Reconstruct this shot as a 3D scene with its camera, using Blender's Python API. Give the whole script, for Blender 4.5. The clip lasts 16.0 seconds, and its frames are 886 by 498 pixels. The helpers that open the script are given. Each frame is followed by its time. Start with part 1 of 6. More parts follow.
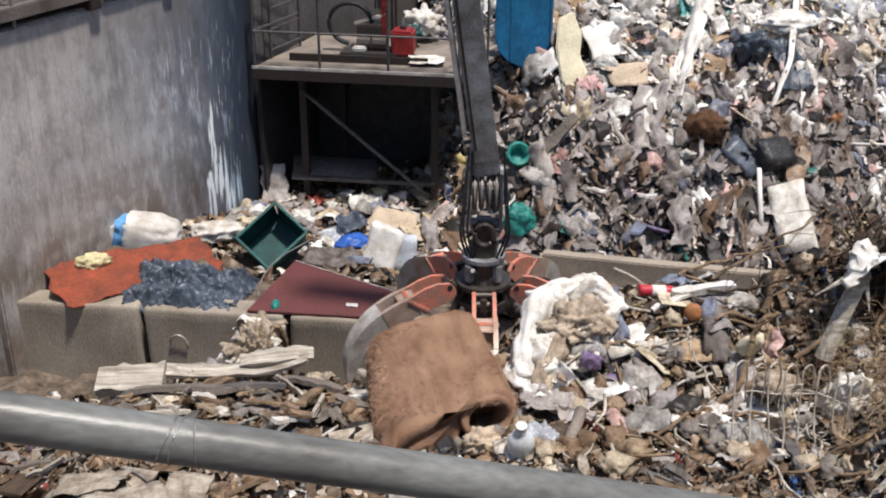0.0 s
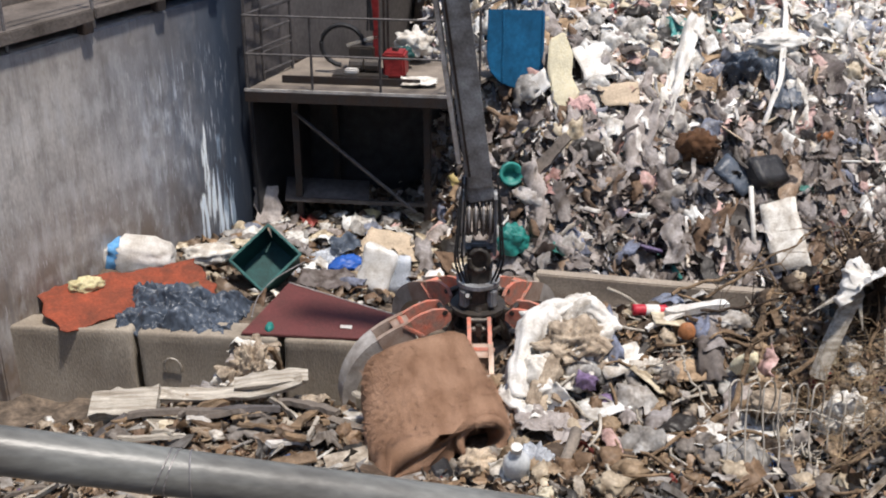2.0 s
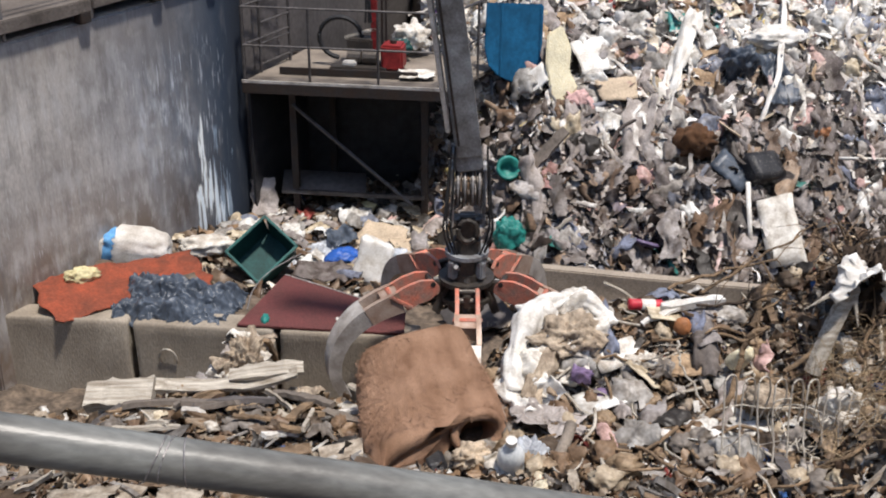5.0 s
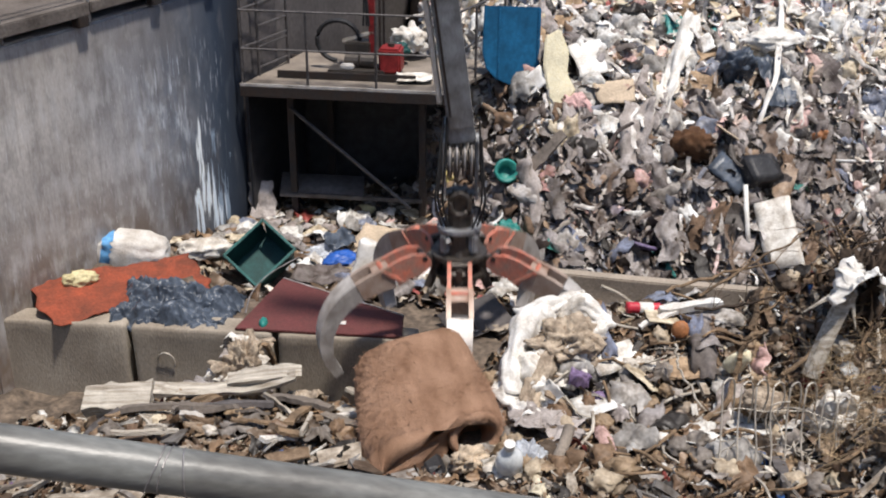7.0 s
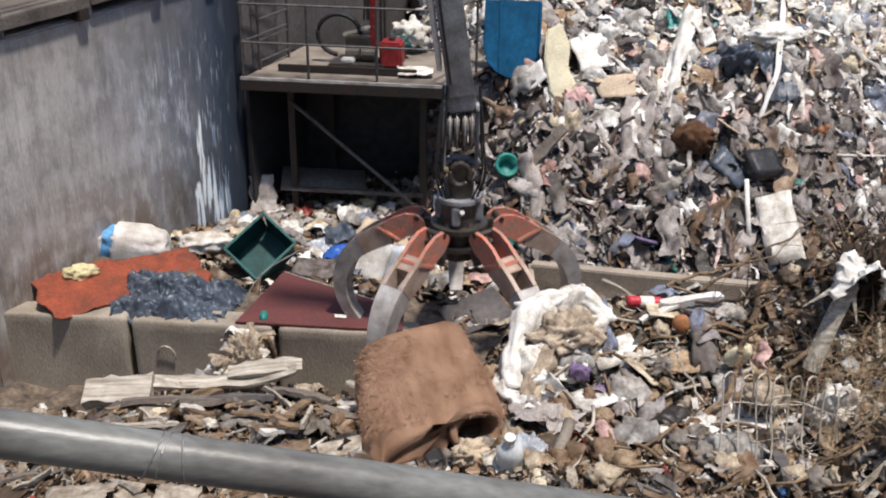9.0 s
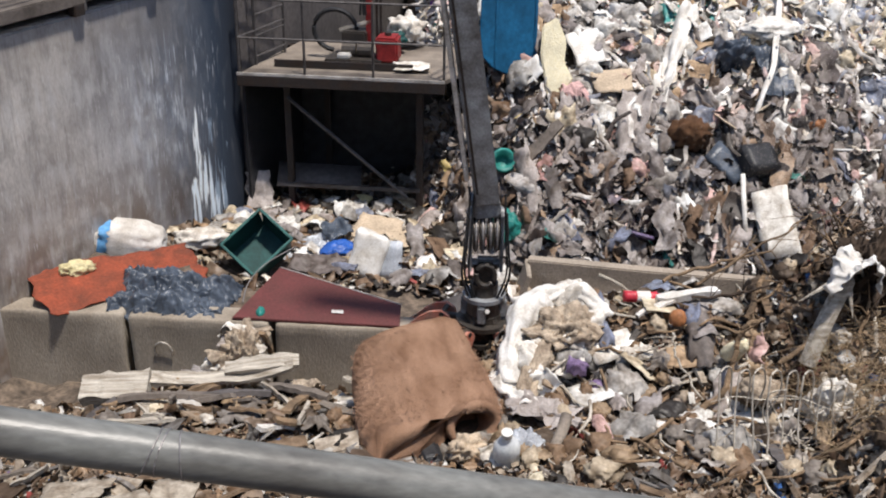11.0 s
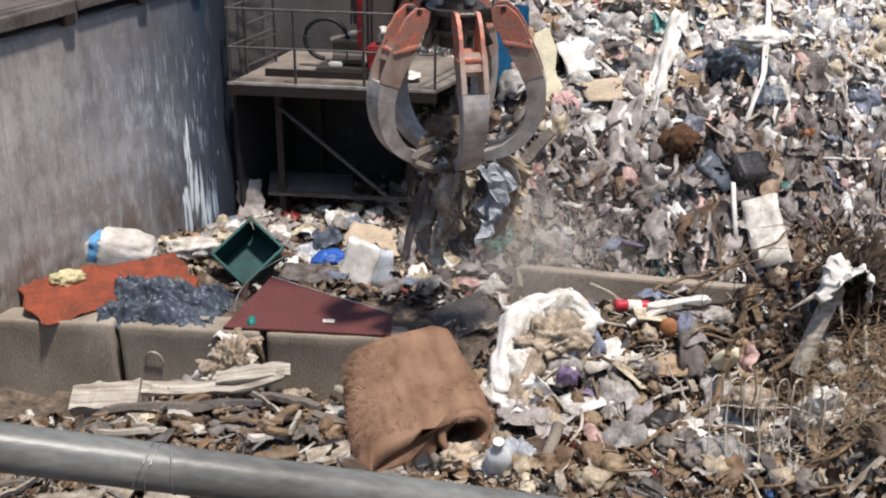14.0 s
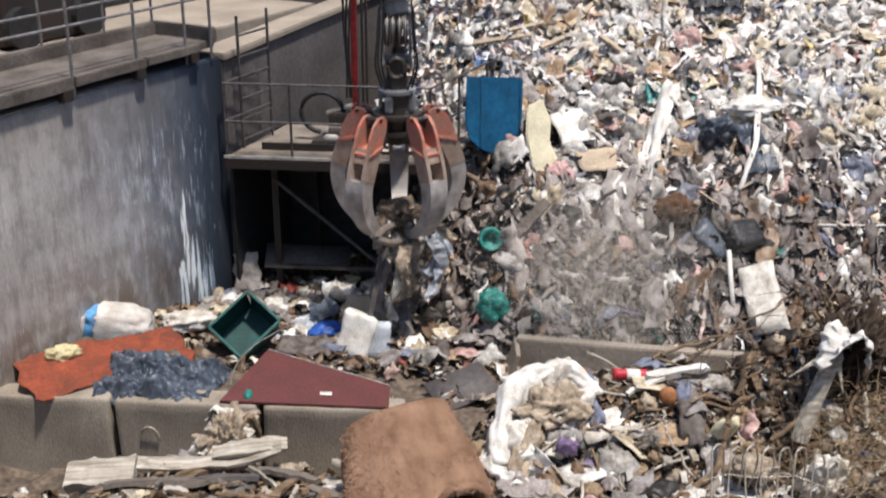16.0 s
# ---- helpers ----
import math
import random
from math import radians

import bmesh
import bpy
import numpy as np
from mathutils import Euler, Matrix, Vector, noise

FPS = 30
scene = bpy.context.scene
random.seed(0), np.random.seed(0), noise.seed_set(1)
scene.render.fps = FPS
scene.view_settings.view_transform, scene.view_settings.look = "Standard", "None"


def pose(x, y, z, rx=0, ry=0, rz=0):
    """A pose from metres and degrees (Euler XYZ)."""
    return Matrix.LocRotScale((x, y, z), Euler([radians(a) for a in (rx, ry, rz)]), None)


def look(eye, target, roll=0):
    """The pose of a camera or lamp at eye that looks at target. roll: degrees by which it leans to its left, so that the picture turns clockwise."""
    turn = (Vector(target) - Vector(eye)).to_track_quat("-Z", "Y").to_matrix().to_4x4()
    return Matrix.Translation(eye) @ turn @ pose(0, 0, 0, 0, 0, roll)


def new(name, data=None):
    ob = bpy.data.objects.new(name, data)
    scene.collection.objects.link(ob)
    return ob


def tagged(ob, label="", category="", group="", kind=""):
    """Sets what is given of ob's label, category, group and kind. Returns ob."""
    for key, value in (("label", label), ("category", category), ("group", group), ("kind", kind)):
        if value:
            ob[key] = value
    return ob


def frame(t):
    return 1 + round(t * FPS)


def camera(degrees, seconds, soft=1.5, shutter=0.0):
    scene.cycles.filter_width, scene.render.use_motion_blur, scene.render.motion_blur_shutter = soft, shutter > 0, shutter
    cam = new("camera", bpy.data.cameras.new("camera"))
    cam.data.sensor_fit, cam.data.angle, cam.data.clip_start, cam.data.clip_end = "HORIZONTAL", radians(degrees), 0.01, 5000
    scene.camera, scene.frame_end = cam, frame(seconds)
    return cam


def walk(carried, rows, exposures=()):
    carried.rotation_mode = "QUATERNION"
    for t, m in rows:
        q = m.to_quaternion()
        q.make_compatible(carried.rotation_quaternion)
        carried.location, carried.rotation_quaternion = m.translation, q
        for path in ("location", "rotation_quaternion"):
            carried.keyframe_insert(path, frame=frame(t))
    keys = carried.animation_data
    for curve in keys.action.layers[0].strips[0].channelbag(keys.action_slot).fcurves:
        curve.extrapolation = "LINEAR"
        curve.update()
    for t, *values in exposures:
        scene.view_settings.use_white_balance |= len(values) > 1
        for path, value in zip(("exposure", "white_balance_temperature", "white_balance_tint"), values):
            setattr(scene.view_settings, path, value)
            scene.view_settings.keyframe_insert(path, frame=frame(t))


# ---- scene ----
cam = camera(43.1, 16.0, 2.0, 0.5)
PATH = [  # seconds, yaw, pitch, roll, height of the eye
    (0, 0.584, -25.786, -0.413, 6.575),
    (0.5, 0.724, -26.120, -0.527, 6.582),
    (1, 0.680, -25.837, -0.436, 6.586),
    (1.5, 0.303, -24.918, -0.175, 6.600),
    (2, 0.091, -24.820, -0.125, 6.601),
    (2.5, 0.079, -25.044, -0.245, 6.594),
    (3, 0.079, -25.039, -0.414, 6.585),
    (3.5, 0.180, -24.930, -0.645, 6.590),
    (6, 0.090, -25.242, -0.622, 6.589),
    (6.5, 0.152, -25.246, -0.678, 6.598),
    (7, 0.000, -25.047, -0.600, 6.612),
    (7.5, -0.182, -24.960, -0.584, 6.608),
    (8, -0.287, -25.021, -0.564, 6.605),
    (8.5, -0.158, -25.201, -0.551, 6.592),
    (9, 0.062, -25.258, -0.663, 6.586),
    (11.5, -0.191, -25.532, -0.673, 6.590),
    (12, -0.125, -25.487, -0.799, 6.594),
    (12.5, -0.424, -25.445, -0.655, 6.611),
    (13, -0.624, -25.404, -0.564, 6.608),
    (13.5, -0.579, -25.465, -0.703, 6.600),
    (14, -0.588, -25.099, -0.733, 6.603),
    (14.5, -0.797, -22.594, -0.668, 6.606),
    (15, -1.068, -22.512, -0.547, 6.606),
    (15.5, -0.720, -23.039, -0.285, 6.606),
    (16, -0.981, -21.497, -0.235, 6.606),
]

walk(cam, [(t, pose(0, 0, z, 90 + pitch, roll, yaw)) for t, yaw, pitch, roll, z in PATH], [(0, 0.0), (16, 0.0)])

# ---------------------------------------------------------------- light
world = bpy.data.worlds.new("sky")
scene.world = world
world.use_nodes = True
sky = world.node_tree.nodes.new("ShaderNodeTexSky")
sky.sky_type, sky.sun_disc = "NISHITA", False
sky.sun_elevation, sky.sun_rotation = radians(74), radians(131)
world.node_tree.links.new(sky.outputs[0], world.node_tree.nodes["Background"].inputs[0])
world.node_tree.nodes["Background"].inputs[1].default_value = 0.14
sun = new("sun", bpy.data.lights.new("sun", "SUN"))
sun.data.energy, sun.data.angle, sun.data.color = 5.0, radians(4), (1.0, 0.93, 0.86)
sun.matrix_world = look((1.7, -1.5, 13.0), (0.0, 0.0, 5.0))

# ---------------------------------------------------------------- materials
def rgb(c, k=1.0):
    return (min(1, c[0] * k), min(1, c[1] * k), min(1, c[2] * k), 1)


def material(name, base, var=0.3, scale=4.0, rough=0.75, metal=0.0, bump=0.3, grain=45.0, stretch=(1, 1, 1), other=None, mix=0.5, palette=None, dirt=0.35, sheen=0.0):
    """base colour broken up by a large and a fine noise; other: a second colour in blotches; palette: one colour for each loose piece."""
    m = bpy.data.materials.new(name)
    m.use_nodes = True
    nt = m.node_tree
    N, L = nt.nodes, nt.links.new
    bsdf = N["Principled BSDF"]
    co, mp = N.new("ShaderNodeTexCoord"), N.new("ShaderNodeMapping")
    mp.inputs["Scale"].default_value = stretch
    L(co.outputs["Object"], mp.inputs[0])
    big, fine = N.new("ShaderNodeTexNoise"), N.new("ShaderNodeTexNoise")
    big.inputs["Scale"].default_value, big.inputs["Detail"].default_value = scale, 5
    fine.inputs["Scale"].default_value, fine.inputs["Detail"].default_value = grain, 4
    L(mp.outputs[0], big.inputs[0]), L(mp.outputs[0], fine.inputs[0])
    ramp = N.new("ShaderNodeValToRGB")
    ramp.color_ramp.elements[0].position, ramp.color_ramp.elements[1].position = 0.3, 0.7
    if palette:
        geo, pick = N.new("ShaderNodeNewGeometry"), N.new("ShaderNodeValToRGB")
        pick.color_ramp.interpolation = "CONSTANT"
        total, at = sum(w for w, _ in palette), 0.0
        el = pick.color_ramp.elements
        el.remove(el[1])
        for i, (w, c) in enumerate(palette):
            e = el[0] if i == 0 else el.new(at)
            e.position, e.color = at, rgb(c)
            at += w / total
        L(geo.outputs["Random Per Island"], pick.inputs[0])
        ramp.color_ramp.elements[0].color, ramp.color_ramp.elements[1].color = rgb(other or (0.35, 0.30, 0.25)), (1, 1, 1, 1)
        ramp.color_ramp.elements[0].position, ramp.color_ramp.elements[1].position = 0.3, 0.3 + dirt
        mul = N.new("ShaderNodeMix")
        mul.data_type, mul.blend_type = "RGBA", "MULTIPLY"
        mul.inputs[0].default_value = 1.0
        L(pick.outputs[0], mul.inputs[6]), L(ramp.outputs[0], mul.inputs[7])
        colour = mul.outputs[2]
    else:
        ramp.color_ramp.elements[0].color = rgb(other or base, 1.0 if other else 1 - var)
        ramp.color_ramp.elements[1].color = rgb(base, 1 + var * 0.6)
        colour = ramp.outputs[0]
    L(big.outputs[0], ramp.inputs[0])
    speck = N.new("ShaderNodeMix")
    speck.data_type, speck.blend_type = "RGBA", "OVERLAY"
    speck.inputs[0].default_value = mix
    L(colour, speck.inputs[6]), L(fine.outputs[0], speck.inputs[7])
    L(speck.outputs[2], bsdf.inputs["Base Color"])
    bsdf.inputs["Roughness"].default_value, bsdf.inputs["Metallic"].default_value = rough, metal
    bsdf.inputs["Specular IOR Level"].default_value = 0.35
    if bump:
        bp = N.new("ShaderNodeBump")
        bp.inputs["Strength"].default_value, bp.inputs["Distance"].default_value = bump, 0.02
        L(fine.outputs[0], bp.inputs["Height"]), L(bp.outputs[0], bsdf.inputs["Normal"])
    return m


def wall_material():
    """Stained concrete: vertical streaks, brown towards patches, one white lime run, corner shade painted in navy."""
    m = material("stained_shaded_concrete", (0.54, 0.51, 0.475), 0.3, 2.2, 0.8, bump=0.15, grain=38, stretch=(1, 1, 0.4), other=(0.40, 0.375, 0.35), mix=0.4)
    nt = m.node_tree
    N, L = nt.nodes, nt.links.new
    bsdf = N["Principled BSDF"]
    base = bsdf.inputs["Base Color"].links[0].from_socket
    co = N.new("ShaderNodeTexCoord")
    sep = N.new("ShaderNodeSeparateXYZ")
    L(co.outputs["Object"], sep.inputs[0])

    def streak(scale, stretch, lo, hi):
        mp, nz, rp = N.new("ShaderNodeMapping"), N.new("ShaderNodeTexNoise"), N.new("ShaderNodeMapRange")
        mp.inputs["Scale"].default_value = stretch
        nz.inputs["Scale"].default_value, nz.inputs["Detail"].default_value = scale, 5
        rp.inputs[1].default_value, rp.inputs[2].default_value = lo, hi
        L(co.outputs["Object"], mp.inputs[0]), L(mp.outputs[0], nz.inputs[0]), L(nz.outputs[0], rp.inputs[0])
        return rp.outputs[0]

    def span(axis, a, b, c, d):
        up, down, mul = N.new("ShaderNodeMapRange"), N.new("ShaderNodeMapRange"), N.new("ShaderNodeMath")
        mul.operation = "MULTIPLY"
        for r, p, q in ((up, a, b), (down, d, c)):
            r.inputs[1].default_value, r.inputs[2].default_value = p, q
            L(sep.outputs[axis], r.inputs[0])
        L(up.outputs[0], mul.inputs[0]), L(down.outputs[0], mul.inputs[1])
        return mul.outputs[0]

    def times(*socks):
        out = socks[0]
        for s in socks[1:]:
            mul = N.new("ShaderNodeMath")
            mul.operation = "MULTIPLY"
            L(out, mul.inputs[0])
            if isinstance(s, float):
                mul.inputs[1].default_value = s
            else:
                L(s, mul.inputs[1])
            out = mul.outputs[0]
        return out

    def blend(a, fac, colour):
        mx = N.new("ShaderNodeMix")
        mx.data_type = "RGBA"
        mx.inputs[7].default_value = rgb(colour)
        L(fac, mx.inputs[0]), L(a, mx.inputs[6])
        return mx.outputs[2]

    # x runs along the wall towards the corner (0 near, 5 at the corner), z up
    def node(op, x, y=None):
        mt = N.new("ShaderNodeMath")
        mt.operation = op
        for k, s in enumerate((x, y)):
            if isinstance(s, float):
                mt.inputs[k].default_value = s
            elif s is not None:
                L(s, mt.inputs[k])
        return mt.outputs[0]

    def run(xc, top, low, half, ragged, gaps):
        """A splash of lime: pointed at the top, wider and torn towards the foot."""
        mr = N.new("ShaderNodeMapRange")
        mr.inputs[1].default_value, mr.inputs[2].default_value, mr.inputs[3].default_value, mr.inputs[4].default_value = top, low, 0.0, half
        L(sep.outputs[2], mr.inputs[0])
        off = node("ABSOLUTE", node("SUBTRACT", sep.outputs[0], xc))
        torn = node("MULTIPLY", node("SUBTRACT", streak(11.0, (1, 1, 0.10), 0.25, 0.75), 0.5), ragged)
        fld = node("ADD", node("SUBTRACT", mr.outputs[0], off), torn)
        cut = N.new("ShaderNodeMapRange")
        cut.inputs[1].default_value, cut.inputs[2].default_value = 0.0, 0.035
        L(fld, cut.inputs[0])
        return times(cut.outputs[0], span(2, low - 0.5, low + 0.15, top, top + 0.1), streak(16.0, (1, 1, 0.09), gaps, gaps + 0.08))

    # broad tones: warm grey near, blue-grey past the middle, brown head and foot, navy for the corner's shade
    base = blend(base, times(streak(1.3, (1, 1, 0.5), 0.42, 0.66), 0.45), (0.22, 0.205, 0.195))
    base = blend(base, times(span(0, 0.9, 2.6, 5, 9), streak(2.2, (1, 1, 0.4), 0.22, 0.55), 0.75), (0.25, 0.29, 0.36))
    base = blend(base, times(span(0, 0.6, 1.6, 3.4, 4.0), span(2, 1.7, 2.4, 3.2, 3.5), streak(3.0, (1, 1, 0.35), 0.36, 0.56), 0.55), (0.13, 0.13, 0.14))
    base = blend(base, times(span(2, 2.6, 3.1, 5, 9), streak(2.0, (1, 1, 0.8), 0.3, 0.6), 0.4), (0.27, 0.23, 0.19))
    base = blend(base, times(streak(2.4, (1, 1, 0.6), 0.28, 0.55), span(2, -1.0, -0.5, 0.7, 1.7), 0.9), (0.16, 0.11, 0.075))
    base = blend(base, times(streak(5.5, (1, 1, 0.7), 0.50, 0.64), 0.4), (0.21, 0.195, 0.185))
    base = blend(base, times(streak(4.2, (1, 1, 0.8), 0.55, 0.70), 0.35), (0.60, 0.585, 0.56))
    # runs of damp and of lime, coarse and fine
    base = blend(base, times(streak(9.0, (1, 1, 0.10), 0.54, 0.70), 0.4), (0.17, 0.155, 0.145))
    base = blend(base, times(streak(24.0, (1, 1, 0.10), 0.55, 0.68), 0.3), (0.18, 0.165, 0.155))
    base = blend(base, times(streak(7.0, (1, 1, 0.30), 0.52, 0.66), span(2, 0.0, 0.6, 2.6, 3.2), 0.5), (0.56, 0.555, 0.55))
    base = blend(base, times(streak(34.0, (1, 1, 0.16), 0.60, 0.68), span(0, -9, -8, 2.6, 3.2), span(2, 0.1, 0.7, 2.8, 3.2), 0.45), (0.66, 0.66, 0.66))
    # next two blends paint the corner's shade into the colour, navy then near-black
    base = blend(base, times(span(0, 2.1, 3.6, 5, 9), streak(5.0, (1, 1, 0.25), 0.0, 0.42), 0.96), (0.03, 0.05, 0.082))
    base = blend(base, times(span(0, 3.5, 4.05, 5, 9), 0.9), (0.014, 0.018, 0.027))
    base = blend(base, times(streak(4.0, (1, 1, 0.5), 0.48, 0.58), streak(20.0, (1, 1, 0.16), 0.40, 0.56), span(0, 1.7, 2.3, 2.8, 3.1), span(2, 1.1, 1.7, 2.2, 2.6), 0.75), (0.62, 0.66, 0.71))
    base = blend(base, times(streak(30.0, (1, 1, 0.09), 0.56, 0.62), streak(3.5, (1, 1, 0.6), 0.46, 0.6), span(0, 1.9, 2.5, 3.5, 3.8), span(2, 1.0, 1.6, 2.6, 3.1), 0.7), (0.64, 0.69, 0.76))
    base = blend(base, times(run(3.40, 1.55, 0.25, 0.36, 0.9, 0.46), 0.7), (0.36, 0.47, 0.60))
    base = blend(base, times(run(3.14, 1.80, 0.25, 0.24, 0.36, 0.42), span(2, 0.1, 0.7, 3, 4)), (0.92, 0.98, 1.0))
    base = blend(base, times(run(3.20, 1.36, 0.18, 0.36, 0.7, 0.46), 0.8), (0.72, 0.82, 0.92))
    L(base, bsdf.inputs["Base Color"])
    return m


WHITE, CREAM, GREY, TAN, BROWN, DARK = (0.75, 0.75, 0.72), (0.62, 0.54, 0.40), (0.36, 0.35, 0.33), (0.42, 0.30, 0.19), (0.17, 0.11, 0.07), (0.05, 0.045, 0.04)
TEAL, BLUE, PINK, RED, YELLOW, GREEN, VIOLET, ORANGE = (0.03, 0.33, 0.28), (0.05, 0.13, 0.35), (0.65, 0.28, 0.27), (0.30, 0.07, 0.06), (0.62, 0.5, 0.2), (0.08, 0.25, 0.10), (0.22, 0.10, 0.35), (0.6, 0.24, 0.06)
# FRESH is whitened for light on the heap's top; OLD mixes dirt and shade
FRESH = [(18, (0.84, 0.82, 0.79)), (2, GREY), (7, (0.76, 0.70, 0.60)), (4, (0.68, 0.61, 0.58)), (1.5, TAN), (3.2, (0.74, 0.50, 0.46)), (10, (0.82, 0.80, 0.77)), (0.5, (0.10, 0.36, 0.34)), (6, (0.62, 0.58, 0.54)), (1.2, BROWN), (0.5, (0.12, 0.2, 0.36)), (9, (0.74, 0.65, 0.52)), (1.2, DARK), (0.4, YELLOW), (2, (0.5, 0.48, 0.46)), (0.4, RED), (11, (0.82, 0.78, 0.73)), (2.5, (0.5, 0.36, 0.29)), (2.5, (0.28, 0.30, 0.36)), (0.2, (0.14, 0.3, 0.18)), (0.15, VIOLET), (3, (0.8, 0.62, 0.55))]
OLD = [(8, (0.23, 0.205, 0.195)), (7, (0.36, 0.335, 0.325)), (3.5, (0.2, 0.14, 0.10)), (5, (0.29, 0.25, 0.225)), (5, DARK), (4, (0.44, 0.415, 0.39)), (0.8, (0.5, 0.3, 0.28)), (6, (0.16, 0.135, 0.125)), (0.35, (0.06, 0.28, 0.25)), (2, (0.36, 0.26, 0.18)), (2, (0.19, 0.2, 0.235)), (4, (0.58, 0.555, 0.535)), (5, (0.25, 0.225, 0.21)), (0.2, (0.10, 0.16, 0.3)), (3, (0.13, 0.1, 0.085)), (0.3, YELLOW), (0.15, (0.2, 0.17, 0.2)), (3, (0.34, 0.30, 0.275)), (3, (0.07, 0.058, 0.05))]
SCRAP = [(6, (0.33, 0.225, 0.14)), (7, (0.24, 0.18, 0.13)), (8, BROWN), (2.5, CREAM), (3, (0.27, 0.245, 0.215)), (3, (0.42, 0.37, 0.30)), (2.2, WHITE), (6, DARK), (0.5, RED), (0.15, BLUE), (0.2, ORANGE), (5, (0.22, 0.155, 0.10)), (0.15, VIOLET), (0.1, (0.06, 0.14, 0.07)), (4, (0.38, 0.32, 0.25))]
WOODS = [(3, (0.36, 0.28, 0.2)), (4, (0.22, 0.155, 0.1)), (2, (0.5, 0.44, 0.36)), (4, (0.12, 0.085, 0.06)), (2, (0.62, 0.6, 0.55)), (3, (0.2, 0.19, 0.18)), (2, (0.33, 0.31, 0.29))]

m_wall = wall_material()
m_conc = material("block_concrete", (0.33, 0.29, 0.235), 0.3, 1.6, 0.85, bump=0.3, grain=45, stretch=(1, 1, 0.5), other=(0.21, 0.175, 0.135), mix=0.4)
m_slab = material("walkway_concrete", (0.18, 0.152, 0.128), 0.3, 2.0, 0.85, bump=0.4, grain=25)
m_walk = material("grimy_walkway", (0.14, 0.12, 0.105), 0.35, 2.5, 0.85, bump=0.4, grain=30, other=(0.08, 0.066, 0.056))
m_pale = material("pale_concrete", (0.33, 0.28, 0.225), 0.25, 1.5, 0.85, bump=0.3)
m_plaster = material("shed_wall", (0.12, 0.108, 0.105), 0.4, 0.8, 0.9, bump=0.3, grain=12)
m_soil = material("trodden_refuse", (0.13, 0.10, 0.075), 0.6, 6.0, 0.95, bump=0.9, grain=18, other=(0.05, 0.04, 0.032), mix=0.8)
m_fresh_film = material("fresh_film", WHITE, rough=0.4, scale=7, bump=0.4, grain=30, palette=FRESH, dirt=0.3, other=(0.55, 0.5, 0.45))
m_fresh_card = material("fresh_card", WHITE, rough=0.8, scale=5, bump=0.3, grain=40, palette=FRESH, dirt=0.35)
m_old_film = material("old_film", GREY, rough=0.5, scale=8, bump=0.5, grain=30, palette=OLD, dirt=0.4)
m_old_card = material("old_card", GREY, rough=0.85, scale=6, bump=0.5, grain=35, palette=OLD, dirt=0.4)
m_strip_film = material("pale_strip_film", WHITE, rough=0.45, scale=7, bump=0.3, grain=30, palette=[(6, (0.78, 0.76, 0.73)), (3, (0.6, 0.57, 0.53)), (3, (0.7, 0.63, 0.53)), (2, (0.45, 0.42, 0.40)), (1, (0.62, 0.47, 0.44)), (1.5, (0.34, 0.35, 0.39))], dirt=0.35)
m_scrap = material("mixed_scrap", TAN, rough=0.75, scale=8, bump=0.5, grain=35, palette=SCRAP, dirt=0.4)
m_scrap_film = material("scrap_film", TAN, rough=0.45, scale=8, bump=0.4, grain=30, palette=SCRAP, dirt=0.35)
m_woods = material("scrap_wood", TAN, rough=0.8, scale=9, bump=0.5, grain=50, palette=WOODS, dirt=0.4)
m_steel = material("dark_steel", (0.03, 0.028, 0.028), 0.5, 6, 0.55, 0.2, bump=0.2, other=(0.05, 0.034, 0.026))
m_rail = material("rail_steel", (0.26, 0.245, 0.24), 0.4, 8, 0.5, 0.5, bump=0.15)
m_pipe = material("galvanised_pipe", (0.20, 0.205, 0.19), 0.3, 4, 0.36, 0.0, bump=0.06, grain=70, stretch=(0.3, 1, 1), other=(0.05, 0.042, 0.036), mix=0.45)
m_deck = material("deck_boards", (0.23, 0.195, 0.16), 0.35, 2.2, 0.85, bump=0.4, other=(0.11, 0.092, 0.076))
m_railing = material("dark_railing", (0.10, 0.092, 0.09), 0.4, 8, 0.5, 0.3, bump=0.15)
m_orange = material("orange_paint", (0.54, 0.165, 0.105), 0.3, 9, 0.5, 0.1, bump=0.25, other=(0.33, 0.215, 0.17), mix=0.4)
m_tine = material("worn_grab_steel", (0.50, 0.475, 0.45), 0.35, 5, 0.48, 0.25, bump=0.12, grain=60, other=(0.29, 0.255, 0.225), mix=0.35)
m_cheek = material("rusted_orange_steel", (0.42, 0.34, 0.285), 0.35, 6, 0.5, 0.3, bump=0.2, grain=60, other=(0.30, 0.185, 0.13), mix=0.4)
m_oil = material("greasy_steel", (0.05, 0.045, 0.042), 0.5, 9, 0.4, 0.5, bump=0.3, other=(0.10, 0.085, 0.07))
m_arm = material("arm_paint", (0.29, 0.305, 0.32), 0.35, 5, 0.5, 0.25, bump=0.2, other=(0.12, 0.11, 0.105))
m_armlight = material("arm_plate", (0.60, 0.58, 0.55), 0.3, 5, 0.5, 0.3, bump=0.2, other=(0.28, 0.25, 0.22))
m_rubber = material("black_rubber", (0.025, 0.025, 0.026), 0.4, 8, 0.55, bump=0.15)
m_redpaint = material("red_paint", (0.25, 0.026, 0.026), 0.35, 8, 0.45, bump=0.15)
m_blueplas = material("blue_plastic", (0.01, 0.10, 0.21), 0.45, 2.2, 0.4, bump=0.1, grain=20)
m_sack = material("woven_white_sack", (0.66, 0.65, 0.62), 0.25, 4, 0.7, bump=0.5, grain=60, other=(0.42, 0.38, 0.33))
m_stripe = material("blue_print", (0.12, 0.32, 0.58), 0.3, 6, 0.65, bump=0.2)
